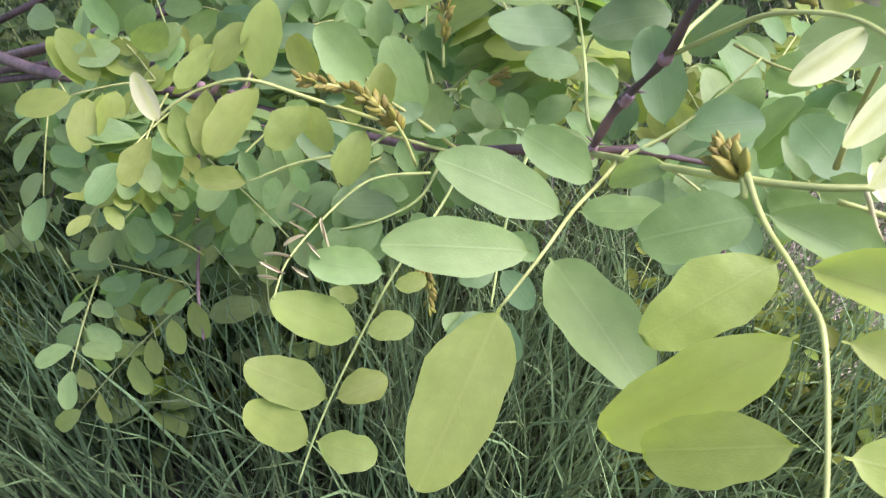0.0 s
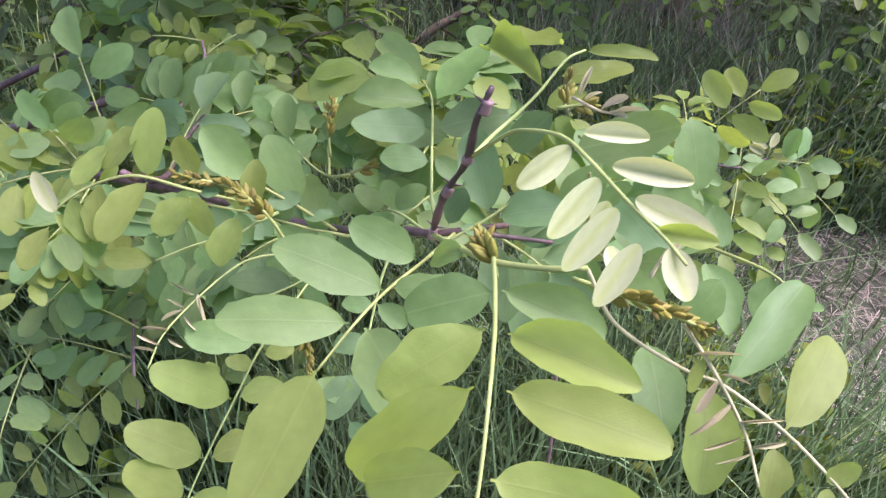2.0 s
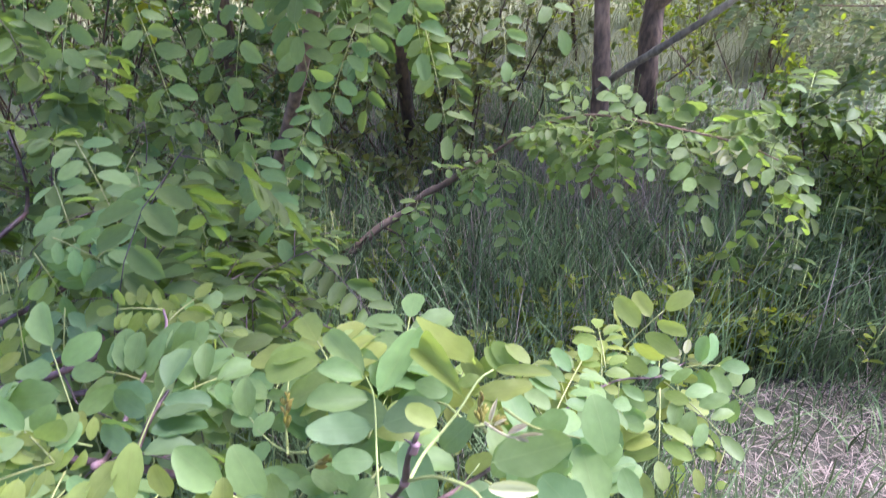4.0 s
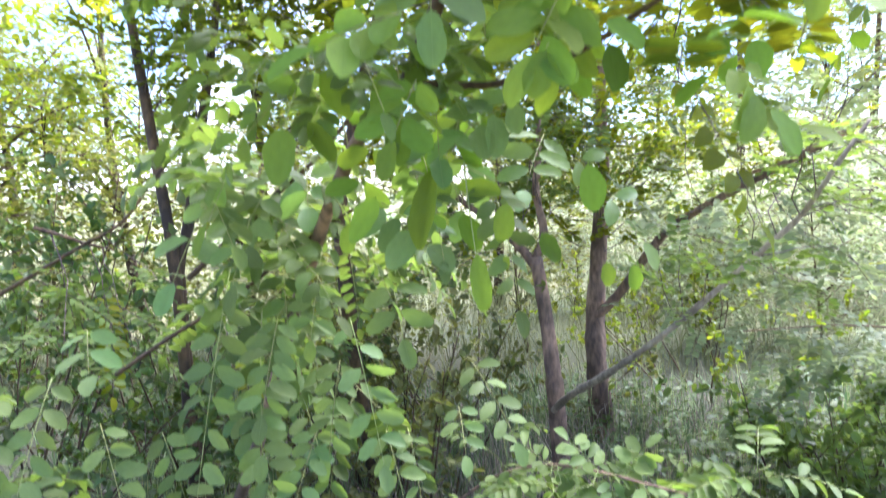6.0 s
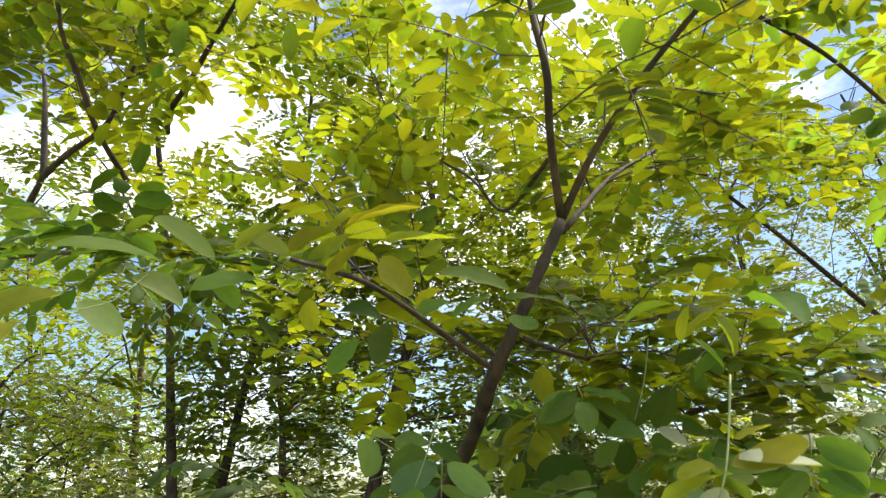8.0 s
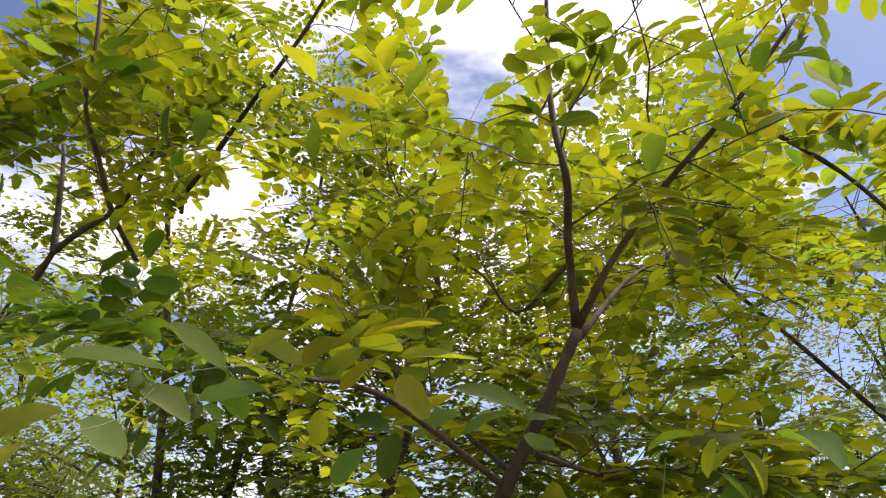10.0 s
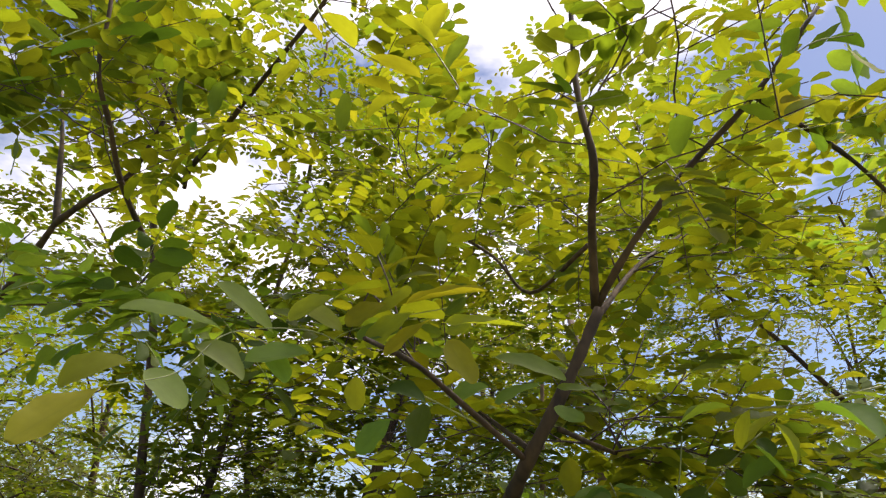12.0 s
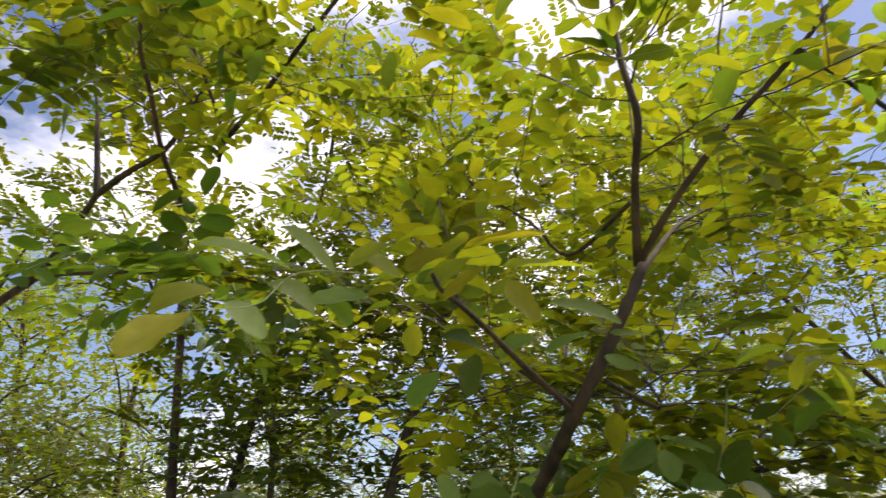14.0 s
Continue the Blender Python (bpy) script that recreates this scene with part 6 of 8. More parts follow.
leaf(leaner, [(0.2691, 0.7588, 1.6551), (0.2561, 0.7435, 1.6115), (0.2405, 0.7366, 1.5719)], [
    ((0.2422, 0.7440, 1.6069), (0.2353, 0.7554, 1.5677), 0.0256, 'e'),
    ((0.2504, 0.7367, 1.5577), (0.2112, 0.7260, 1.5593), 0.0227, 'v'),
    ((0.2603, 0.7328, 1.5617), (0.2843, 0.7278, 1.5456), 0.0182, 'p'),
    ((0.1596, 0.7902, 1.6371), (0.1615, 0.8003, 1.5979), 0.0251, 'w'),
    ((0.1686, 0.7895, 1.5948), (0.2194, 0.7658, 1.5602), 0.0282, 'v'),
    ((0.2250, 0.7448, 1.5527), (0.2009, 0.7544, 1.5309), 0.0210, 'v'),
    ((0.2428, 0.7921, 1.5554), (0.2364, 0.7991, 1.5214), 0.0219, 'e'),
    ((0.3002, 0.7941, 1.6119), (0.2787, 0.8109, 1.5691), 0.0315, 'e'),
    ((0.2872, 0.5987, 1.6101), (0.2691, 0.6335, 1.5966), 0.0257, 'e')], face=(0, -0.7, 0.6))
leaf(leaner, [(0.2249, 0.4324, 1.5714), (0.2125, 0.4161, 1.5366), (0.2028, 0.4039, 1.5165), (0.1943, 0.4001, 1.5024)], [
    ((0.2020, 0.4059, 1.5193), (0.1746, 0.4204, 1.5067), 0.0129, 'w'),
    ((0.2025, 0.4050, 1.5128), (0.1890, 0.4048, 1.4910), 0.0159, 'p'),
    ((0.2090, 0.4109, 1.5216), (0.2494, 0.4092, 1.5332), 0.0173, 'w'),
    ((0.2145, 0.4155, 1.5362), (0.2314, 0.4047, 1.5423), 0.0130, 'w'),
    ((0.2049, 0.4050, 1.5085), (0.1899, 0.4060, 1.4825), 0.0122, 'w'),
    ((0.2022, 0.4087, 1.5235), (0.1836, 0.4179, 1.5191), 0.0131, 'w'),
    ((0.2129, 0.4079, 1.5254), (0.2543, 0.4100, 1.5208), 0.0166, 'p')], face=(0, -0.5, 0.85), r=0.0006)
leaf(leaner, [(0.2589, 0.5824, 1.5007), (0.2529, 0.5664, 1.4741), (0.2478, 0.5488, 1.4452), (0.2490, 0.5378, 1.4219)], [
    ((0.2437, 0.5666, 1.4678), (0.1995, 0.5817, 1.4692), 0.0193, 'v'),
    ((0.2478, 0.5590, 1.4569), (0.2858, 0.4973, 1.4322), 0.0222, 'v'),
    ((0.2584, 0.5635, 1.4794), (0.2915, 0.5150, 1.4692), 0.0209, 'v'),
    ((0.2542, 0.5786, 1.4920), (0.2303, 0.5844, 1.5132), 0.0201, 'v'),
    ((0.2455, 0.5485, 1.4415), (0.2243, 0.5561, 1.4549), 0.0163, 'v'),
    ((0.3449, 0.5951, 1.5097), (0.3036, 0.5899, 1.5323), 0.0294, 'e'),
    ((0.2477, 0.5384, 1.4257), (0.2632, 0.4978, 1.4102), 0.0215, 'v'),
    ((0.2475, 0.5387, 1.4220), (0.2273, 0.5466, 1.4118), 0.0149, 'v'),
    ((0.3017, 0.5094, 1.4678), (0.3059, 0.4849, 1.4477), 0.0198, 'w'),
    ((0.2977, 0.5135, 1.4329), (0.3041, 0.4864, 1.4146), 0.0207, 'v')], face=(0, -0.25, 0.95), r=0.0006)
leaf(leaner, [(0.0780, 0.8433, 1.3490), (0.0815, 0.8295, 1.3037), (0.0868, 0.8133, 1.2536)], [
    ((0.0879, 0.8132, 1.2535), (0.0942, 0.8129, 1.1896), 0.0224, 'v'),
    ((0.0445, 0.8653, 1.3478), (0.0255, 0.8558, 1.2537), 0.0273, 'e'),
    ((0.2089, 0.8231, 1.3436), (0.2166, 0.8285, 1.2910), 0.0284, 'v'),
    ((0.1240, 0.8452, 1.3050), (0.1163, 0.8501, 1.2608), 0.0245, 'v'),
    ((0.1659, 0.8827, 1.2680), (0.1846, 0.8806, 1.2318), 0.0253, 'e'),
    ((0.2419, 0.8874, 1.2311), (0.2440, 0.8868, 1.2018), 0.0177, 'v'),
    ((0.2704, 0.8790, 1.2275), (0.2726, 0.8780, 1.1972), 0.0166, 'v'),
    ((0.1268, 0.9102, 1.2394), (0.1258, 0.9106, 1.2220), 0.0109, 'v'),
    ((-0.0236, 0.9091, 1.3147), (-0.0569, 0.9110, 1.2606), 0.0324, 'v'),
    ((0.0558, 0.8740, 1.2747), (0.0440, 0.8728, 1.2922), 0.0131, 'v')], face=(0, -0.8, 0.4))
leaf(leaner, [(-0.0417, 0.5423, 1.6727), (-0.0717, 0.5143, 1.6801), (-0.1101, 0.4575, 1.6598), (-0.1199, 0.4104, 1.6229), (-0.1356, 0.3639, 1.6040)], [
    ((-0.1372, 0.3634, 1.6030), (-0.1565, 0.3360, 1.5741), 0.0189, 'w'),
    ((-0.1373, 0.3916, 1.6246), (-0.1620, 0.3728, 1.6065), 0.0186, 'w'),
    ((-0.1362, 0.4039, 1.6227), (-0.1141, 0.4165, 1.6064), 0.0188, 'y'),
    ((-0.1186, 0.4363, 1.6076), (-0.1122, 0.4356, 1.6202), 0.0088, 'e'),
    ((-0.1230, 0.4355, 1.6465), (-0.0949, 0.4491, 1.6299), 0.0191, 'y'),
    ((-0.1129, 0.4554, 1.6635), (-0.1561, 0.4059, 1.6592), 0.0210, 'v'),
    ((-0.1105, 0.4924, 1.6519), (-0.0710, 0.5189, 1.6657), 0.0237, 'v'),
    ((-0.0902, 0.4916, 1.6719), (-0.1239, 0.4620, 1.6957), 0.0229, 'v'),
    ((-0.1015, 0.5122, 1.6661), (-0.0852, 0.5219, 1.6449), 0.0176, 'v')], face=(0, -0.75, 0.62), r=0.0004)
leaf(leaner, [(-0.0184, 0.5885, 1.6640), (-0.0585, 0.5386, 1.6777), (-0.0243, 0.5177, 1.6890), (0.0239, 0.4966, 1.6932)], [
    ((-0.0197, 0.5106, 1.7007), (-0.0479, 0.5131, 1.6854), 0.0200, 'w'),
    ((0.0009, 0.5063, 1.6937), (-0.0327, 0.5122, 1.6696), 0.0208, 'w'),
    ((0.0123, 0.5045, 1.6875), (-0.0192, 0.5111, 1.6631), 0.0094, 'w'),
    ((0.0203, 0.5094, 1.6873), (0.0759, 0.4775, 1.6757), 0.0165, 'w'),
    ((-0.0085, 0.5139, 1.7023), (0.0517, 0.4904, 1.7055), 0.0133, 'w'),
    ((0.0241, 0.4843, 1.6679), (0.0420, 0.4821, 1.6373), 0.0220, 'w'),
    ((-0.0586, 0.5188, 1.7081), (-0.0898, 0.5196, 1.6899), 0.0217, 'w'),
    ((-0.0076, 0.5150, 1.6821), (-0.0393, 0.5141, 1.6767), 0.0172, 'v'),
    ((-0.0507, 0.5363, 1.6881), (-0.0841, 0.5245, 1.7051), 0.0221, 'w'),
    ((-0.0385, 0.5348, 1.6968), (-0.0006, 0.5109, 1.7110), 0.0177, 'w')], face=(0, -0.75, 0.62), r=0.0004)
leaf(leaner, [(0.0638, 0.7332, 1.6555), (0.0183, 0.6520, 1.6611), (-0.0184, 0.5885, 1.6640)], [
    ((0.0591, 0.5432, 1.6749), (0.1132, 0.5402, 1.6584), 0.0201, 'v'),
    ((0.1095, 0.5725, 1.6580), (0.1412, 0.5667, 1.6547), 0.0106, 'v'),
    ((0.1156, 0.6248, 1.6528), (0.1414, 0.6220, 1.6426), 0.0173, 'v'),
    ((-0.0432, 0.5661, 1.6619), (-0.0428, 0.5722, 1.6364), 0.0163, 'w'),
    ((-0.0227, 0.5895, 1.6586), (0.0099, 0.5929, 1.6503), 0.0210, 'e'),
    ((0.0288, 0.6719, 1.6607), (0.0643, 0.6654, 1.6809), 0.0256, 'v'),
    ((0.0662, 0.6301, 1.6575), (0.1011, 0.6032, 1.6663), 0.0262, 'v'),
    ((0.0084, 0.6520, 1.6609), (0.0003, 0.6394, 1.6197), 0.0215, 'e'),
    ((-0.0231, 0.6933, 1.6535), (-0.0527, 0.6963, 1.6224), 0.0255, 'v')], face=(0, -0.75, 0.62))
leaf(leaner, [(0.1472, 0.6026, 1.9472), (0.1635, 0.5899, 1.9415), (0.1888, 0.5815, 1.9426)], [
    ((0.1439, 0.5981, 1.9539), (0.1236, 0.5883, 1.9716), 0.0177, 'e'),
    ((0.1383, 0.5974, 1.9565), (0.0941, 0.5973, 1.9667), 0.0261, 'e'),
    ((0.1497, 0.6021, 1.9449), (0.1973, 0.5887, 1.9444), 0.0287, 'e'),
    ((0.1447, 0.6053, 1.9444), (0.0979, 0.6083, 1.9519), 0.0178, 'e'),
    ((0.2153, 0.5990, 1.9420), (0.2562, 0.5763, 1.9150), 0.0288, 'w'),
    ((0.2532, 0.6338, 1.9084), (0.2620, 0.6057, 1.9432), 0.0282, 'e'),
    ((0.2809, 0.6001, 1.9739), (0.3126, 0.5795, 1.9790), 0.0236, 'v'),
    ((0.2845, 0.5609, 1.9172), (0.3154, 0.5553, 1.9017), 0.0217, 'e'),
    ((0.3108, 0.5328, 1.9337), (0.3294, 0.5377, 1.9135), 0.0173, 'e'),
    ((0.3073, 0.5372, 1.9310), (0.2879, 0.5315, 1.9508), 0.0176, 'v')], face=(0, -0.25, 0.95))
leaf(leaner, [(0.2889, 0.6495, 1.8993), (0.3339, 0.6128, 1.9204), (0.3765, 0.5885, 1.9180), (0.4144, 0.5624, 1.9164)], [
    ((0.3014, 0.6282, 1.9230), (0.3254, 0.6209, 1.9156), 0.0163, 'v'),
    ((0.3514, 0.6026, 1.9205), (0.3184, 0.6092, 1.9374), 0.0233, 'w'),
    ((0.3595, 0.5960, 1.9227), (0.3418, 0.5790, 1.9591), 0.0272, 'w'),
    ((0.3844, 0.5833, 1.9178), (0.3676, 0.5685, 1.9516), 0.0252, 'w'),
    ((0.3922, 0.5781, 1.9175), (0.4148, 0.5499, 1.9320), 0.0242, 'w'),
    ((0.3933, 0.5836, 1.9087), (0.4200, 0.5730, 1.8960), 0.0191, 'e'),
    ((0.3687, 0.5951, 1.9159), (0.3830, 0.5991, 1.8966), 0.0151, 'v'),
    ((0.3296, 0.6161, 1.9192), (0.3078, 0.6368, 1.9053), 0.0205, 'w')], face=(0, -0.25, 0.95))
leaf(leaner, [(0.3489, 0.6073, 1.9890), (0.3403, 0.5225, 1.9575), (0.3399, 0.4660, 1.9188)], [
    ((0.3436, 0.5292, 1.9571), (0.3631, 0.5051, 1.9679), 0.0204, 'e'),
    ((0.3449, 0.5671, 1.9766), (0.3489, 0.5449, 1.9981), 0.0193, 'e'),
    ((0.3152, 0.4482, 1.8908), (0.3291, 0.4374, 1.8559), 0.0242, 'w'),
    ((0.3406, 0.4999, 1.9437), (0.3667, 0.4918, 1.9312), 0.0186, 'e'),
    ((0.3286, 0.5704, 1.9996), (0.3108, 0.5585, 2.0235), 0.0199, 'v'),
    ((0.3227, 0.5191, 1.9797), (0.2817, 0.5429, 1.9803), 0.0294, 'v')], face=(0, -0.25, 0.95))
leaf(leaner, [(-0.0935, 0.4782, 1.9568), (-0.0730, 0.4868, 1.9233), (-0.0347, 0.4889, 1.8972)], [
    ((-0.0843, 0.4824, 1.9416), (-0.0562, 0.5029, 1.9251), 0.0238, 'w'),
    ((-0.0186, 0.4442, 1.9038), (0.0130, 0.4443, 1.8757), 0.0262, 'w'),
    ((-0.0442, 0.4887, 1.9037), (-0.0001, 0.4998, 1.8949), 0.0260, 'w'),
    ((-0.0550, 0.4999, 1.8873), (-0.0239, 0.5072, 1.8828), 0.0200, 'w'),
    ((-0.0586, 0.6131, 1.9299), (-0.0251, 0.6012, 1.9506), 0.0256, 'w'),
    ((-0.0822, 0.6193, 1.9160), (-0.0767, 0.5968, 1.9482), 0.0151, 'e'),
    ((0.0184, 0.4366, 1.9132), (0.0064, 0.4561, 1.8925), 0.0191, 'w'),
    ((0.0380, 0.4895, 1.9296), (0.0202, 0.5078, 1.9092), 0.0203, 'v')], face=(0, -0.25, 0.95))
leaf(leaner, [(0.3504, 0.5514, 1.6600), (0.2896, 0.5444, 1.6441), (0.2406, 0.5472, 1.6393)], [
    ((0.2816, 0.5449, 1.6440), (0.2512, 0.5585, 1.6505), 0.0210, 'w'),
    ((0.2733, 0.5463, 1.6400), (0.2407, 0.5665, 1.6162), 0.0199, 'w'),
    ((0.2447, 0.5472, 1.6394), (0.2378, 0.5557, 1.6124), 0.0181, 'w'),
    ((0.2337, 0.5492, 1.6437), (0.2003, 0.5647, 1.6335), 0.0216, 'v'),
    ((0.2833, 0.5256, 1.6397), (0.2946, 0.4776, 1.6116), 0.0313, 'v'),
    ((0.2646, 0.5484, 1.6320), (0.2752, 0.5488, 1.6005), 0.0206, 'w'),
    ((0.2470, 0.5519, 1.6160), (0.2649, 0.5471, 1.5923), 0.0186, 'v'),
    ((0.3103, 0.5454, 1.6617), (0.3289, 0.5334, 1.6633), 0.0137, 'w'),
    ((0.3185, 0.5479, 1.6541), (0.3387, 0.5368, 1.6478), 0.0149, 'v')], face=(0, -0.25, 0.95))
spray_mass(leaner, (0.1890, 0.6887, 1.5133), (0.1370, 0.6961, 1.5014), 3, 0.047, 'v', 0.2, (0, -0.5, 0.8))
spray_mass(leaner, (0.1397, 0.8785, 1.4193), (0.0815, 0.8773, 1.3841), 3, 0.051, 'g', 0.2, (0, -0.5, 0.8))
spray_mass(leaner, (0.0533, 0.6884, 1.5415), (0.0496, 0.6897, 1.4813), 3, 0.048, 'g', 0.2, (0, -0.5, 0.8))
spray_mass(leaner, (0.3990, 0.8929, 1.4125), (0.4513, 0.8677, 1.3833), 3, 0.050, 'v', 0.2, (0, -0.5, 0.8))
spray_mass(leaner, (0.3305, 0.7349, 1.4247), (0.3517, 0.7223, 1.3902), 3, 0.049, 'v', 0.2, (0, -0.5, 0.8))
spray_mass(leaner, (0.3896, 0.7051, 1.5509), (0.3863, 0.7088, 1.5084), 3, 0.046, 'v', 0.2, (0, -0.5, 0.8))
spray_mass(leaner, (0.4810, 0.8007, 1.5651), (0.5423, 0.7674, 1.5254), 3, 0.045, 'v', 0.2, (0, -0.5, 0.8))
spray_mass(leaner, (0.0307, 0.8154, 1.4339), (0.0072, 0.8077, 1.3803), 3, 0.044, 'v', 0.2, (0, -0.5, 0.8))
spray_mass(leaner, (0.1550, 0.6788, 1.4768), (0.1351, 0.6787, 1.4376), 3, 0.048, 'v', 0.2, (0, -0.5, 0.8))
spray_mass(leaner, (-0.0117, 0.8495, 1.4978), (0.0624, 0.8534, 1.4730), 3, 0.052, 'v', 0.2, (0, -0.5, 0.8))
spray_mass(leaner, (0.0176, 0.9653, 1.4649), (0.1044, 0.9635, 1.4168), 3, 0.042, 'v', 0.2, (0, -0.5, 0.8))
spray_mass(leaner, (0.3912, 0.7740, 1.4801), (0.3300, 0.7949, 1.4309), 3, 0.043, 'v', 0.2, (0, -0.5, 0.8))
spray_mass(leaner, (0.2305, 0.9654, 1.5152), (0.2054, 0.9689, 1.4607), 3, 0.050, 'v', 0.2, (0, -0.5, 0.8))
spray_mass(leaner, (-0.0212, 0.7167, 1.5679), (0.0456, 0.7258, 1.5224), 3, 0.045, 'v', 0.2, (0, -0.5, 0.8))
spray_mass(leaner, (0.0271, 0.6597, 1.4647), (-0.0390, 0.6496, 1.4396), 3, 0.047, 'v', 0.2, (0, -0.5, 0.8))
spray_mass(leaner, (0.2792, 0.8377, 1.5702), (0.3661, 0.8117, 1.5512), 3, 0.047, 'v', 0.2, (0, -0.5, 0.8))
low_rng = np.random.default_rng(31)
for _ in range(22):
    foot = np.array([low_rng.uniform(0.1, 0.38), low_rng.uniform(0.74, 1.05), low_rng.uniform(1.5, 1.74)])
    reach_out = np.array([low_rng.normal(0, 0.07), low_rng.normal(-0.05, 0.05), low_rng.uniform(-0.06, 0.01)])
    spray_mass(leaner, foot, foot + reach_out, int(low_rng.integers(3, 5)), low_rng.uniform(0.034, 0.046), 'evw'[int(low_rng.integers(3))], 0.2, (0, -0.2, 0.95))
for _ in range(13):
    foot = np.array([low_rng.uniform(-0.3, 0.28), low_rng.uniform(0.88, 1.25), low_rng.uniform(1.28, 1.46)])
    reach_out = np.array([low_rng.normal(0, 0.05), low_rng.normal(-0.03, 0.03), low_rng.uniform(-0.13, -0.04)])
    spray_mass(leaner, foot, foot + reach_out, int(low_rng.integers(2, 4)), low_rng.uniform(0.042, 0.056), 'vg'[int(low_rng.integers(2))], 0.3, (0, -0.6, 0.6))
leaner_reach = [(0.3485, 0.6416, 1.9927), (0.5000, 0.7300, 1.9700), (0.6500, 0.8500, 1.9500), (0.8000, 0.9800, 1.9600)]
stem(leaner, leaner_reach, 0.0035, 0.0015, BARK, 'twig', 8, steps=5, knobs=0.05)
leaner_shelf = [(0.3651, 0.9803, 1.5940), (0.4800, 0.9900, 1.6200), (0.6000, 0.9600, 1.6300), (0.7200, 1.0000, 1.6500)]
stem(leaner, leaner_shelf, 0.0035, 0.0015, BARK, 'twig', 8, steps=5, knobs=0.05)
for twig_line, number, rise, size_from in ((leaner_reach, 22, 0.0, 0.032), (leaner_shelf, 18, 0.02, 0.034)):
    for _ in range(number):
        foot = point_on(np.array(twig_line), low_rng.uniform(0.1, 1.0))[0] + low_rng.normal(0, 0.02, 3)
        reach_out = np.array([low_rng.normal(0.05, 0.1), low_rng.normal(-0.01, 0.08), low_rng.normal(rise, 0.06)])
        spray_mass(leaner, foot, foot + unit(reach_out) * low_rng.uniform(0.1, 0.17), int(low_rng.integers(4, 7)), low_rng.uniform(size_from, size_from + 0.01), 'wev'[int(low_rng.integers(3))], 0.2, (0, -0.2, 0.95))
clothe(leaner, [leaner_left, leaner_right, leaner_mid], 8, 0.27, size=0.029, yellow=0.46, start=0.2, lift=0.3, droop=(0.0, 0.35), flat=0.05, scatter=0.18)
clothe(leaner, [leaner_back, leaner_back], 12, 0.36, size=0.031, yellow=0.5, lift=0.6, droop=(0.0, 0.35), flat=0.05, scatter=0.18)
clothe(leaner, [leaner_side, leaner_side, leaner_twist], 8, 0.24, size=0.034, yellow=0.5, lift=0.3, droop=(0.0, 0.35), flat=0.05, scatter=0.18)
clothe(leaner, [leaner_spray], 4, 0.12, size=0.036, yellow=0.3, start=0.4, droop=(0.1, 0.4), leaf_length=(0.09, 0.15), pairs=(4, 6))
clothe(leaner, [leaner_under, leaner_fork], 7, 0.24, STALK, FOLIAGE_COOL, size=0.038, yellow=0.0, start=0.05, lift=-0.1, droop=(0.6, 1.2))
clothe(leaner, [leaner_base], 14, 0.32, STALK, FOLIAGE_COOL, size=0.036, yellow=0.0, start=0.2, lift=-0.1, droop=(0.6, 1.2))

# ---- the locust at the left, its limbs overhead ----
lefty = thing('locust_tree', (-2.1, 1.5, 0.0), 'black locust with dark thorny limbs spreading overhead, sunlit leaves', 'tree', 'locust trees')
lefty_base = [(-2.1000, 1.5000, -0.0500), (-1.9000, 1.4500, 0.7000), (-1.5500, 1.3500, 1.3500), (-0.7347, 1.1623, 1.9158)]
stem(lefty, lefty_base, 0.015, 0.007, BARK, 'trunk', 8, steps=5, knobs=0.05)
lefty_trunk = [(-0.7347, 1.1623, 1.9158), (-0.6644, 1.0963, 1.9475), (-0.5869, 1.0293, 2.0089)]
stem(lefty, lefty_trunk, 0.007, 0.005, BARK, 'limb', 8, steps=5, knobs=0.05)
lefty_limb = [(-0.5869, 1.0293, 2.0089), (-0.5290, 0.9917, 2.0257), (-0.4506, 0.9541, 2.0561), (-0.4044, 0.9262, 2.1356)]
stem(lefty, lefty_limb, 0.006, 0.003, BARK, 'limb', 8, steps=5, knobs=0.05)
lefty_up = [(-0.4348, 1.0021, 1.9802), (-0.4324, 0.9010, 2.0108), (-0.4304, 0.8330, 2.0593), (-0.4383, 0.7862, 2.1163), (-0.4394, 0.7745, 2.2130), (-0.4624, 0.7795, 2.3463)]
stem(lefty, lefty_up, 0.0045, 0.0025, BARK, 'limb', 8, steps=5, knobs=0.05)
lefty_right = [(-0.4317, 1.1064, 2.1311), (-0.4057, 1.0562, 2.1301), (-0.3509, 1.0019, 2.1523), (-0.2935, 0.9396, 2.1808), (-0.2134, 0.8614, 2.2279), (-0.1669, 0.8295, 2.2761), (-0.1121, 0.7788, 2.3362)]
stem(lefty, lefty_right, 0.0055, 0.0025, BARK, 'limb', 8, steps=5, knobs=0.05)
lefty_mid = [(-0.4489, 1.1522, 2.1455), (-0.4268, 1.0877, 2.1661), (-0.4496, 1.0271, 2.2410), (-0.4892, 1.0139, 2.3202), (-0.5345, 0.9815, 2.4102)]
stem(lefty, lefty_mid, 0.0045, 0.002, BARK, 'limb', 8, steps=5, knobs=0.05)
lefty_stem = [(-0.5869, 1.0293, 2.0089), (-0.6547, 1.1117, 2.1388), (-0.7418, 1.2075, 2.3245), (-0.8801, 1.3162, 2.6187)]
stem(lefty, lefty_stem, 0.006, 0.003, BARK, 'limb', 8, steps=5, knobs=0.05)
lefty_low = [(-1.1892, 1.9419, 1.0540), (-1.0216, 1.8753, 1.1295), (-0.8706, 1.8472, 1.2052), (-0.7595, 1.8451, 1.2649), (-0.6711, 1.8753, 1.3868), (-0.5887, 1.8962, 1.4685)]
stem(lefty, lefty_low, 0.0065, 0.0025, BARK, 'limb', 8, steps=5, knobs=0.05)
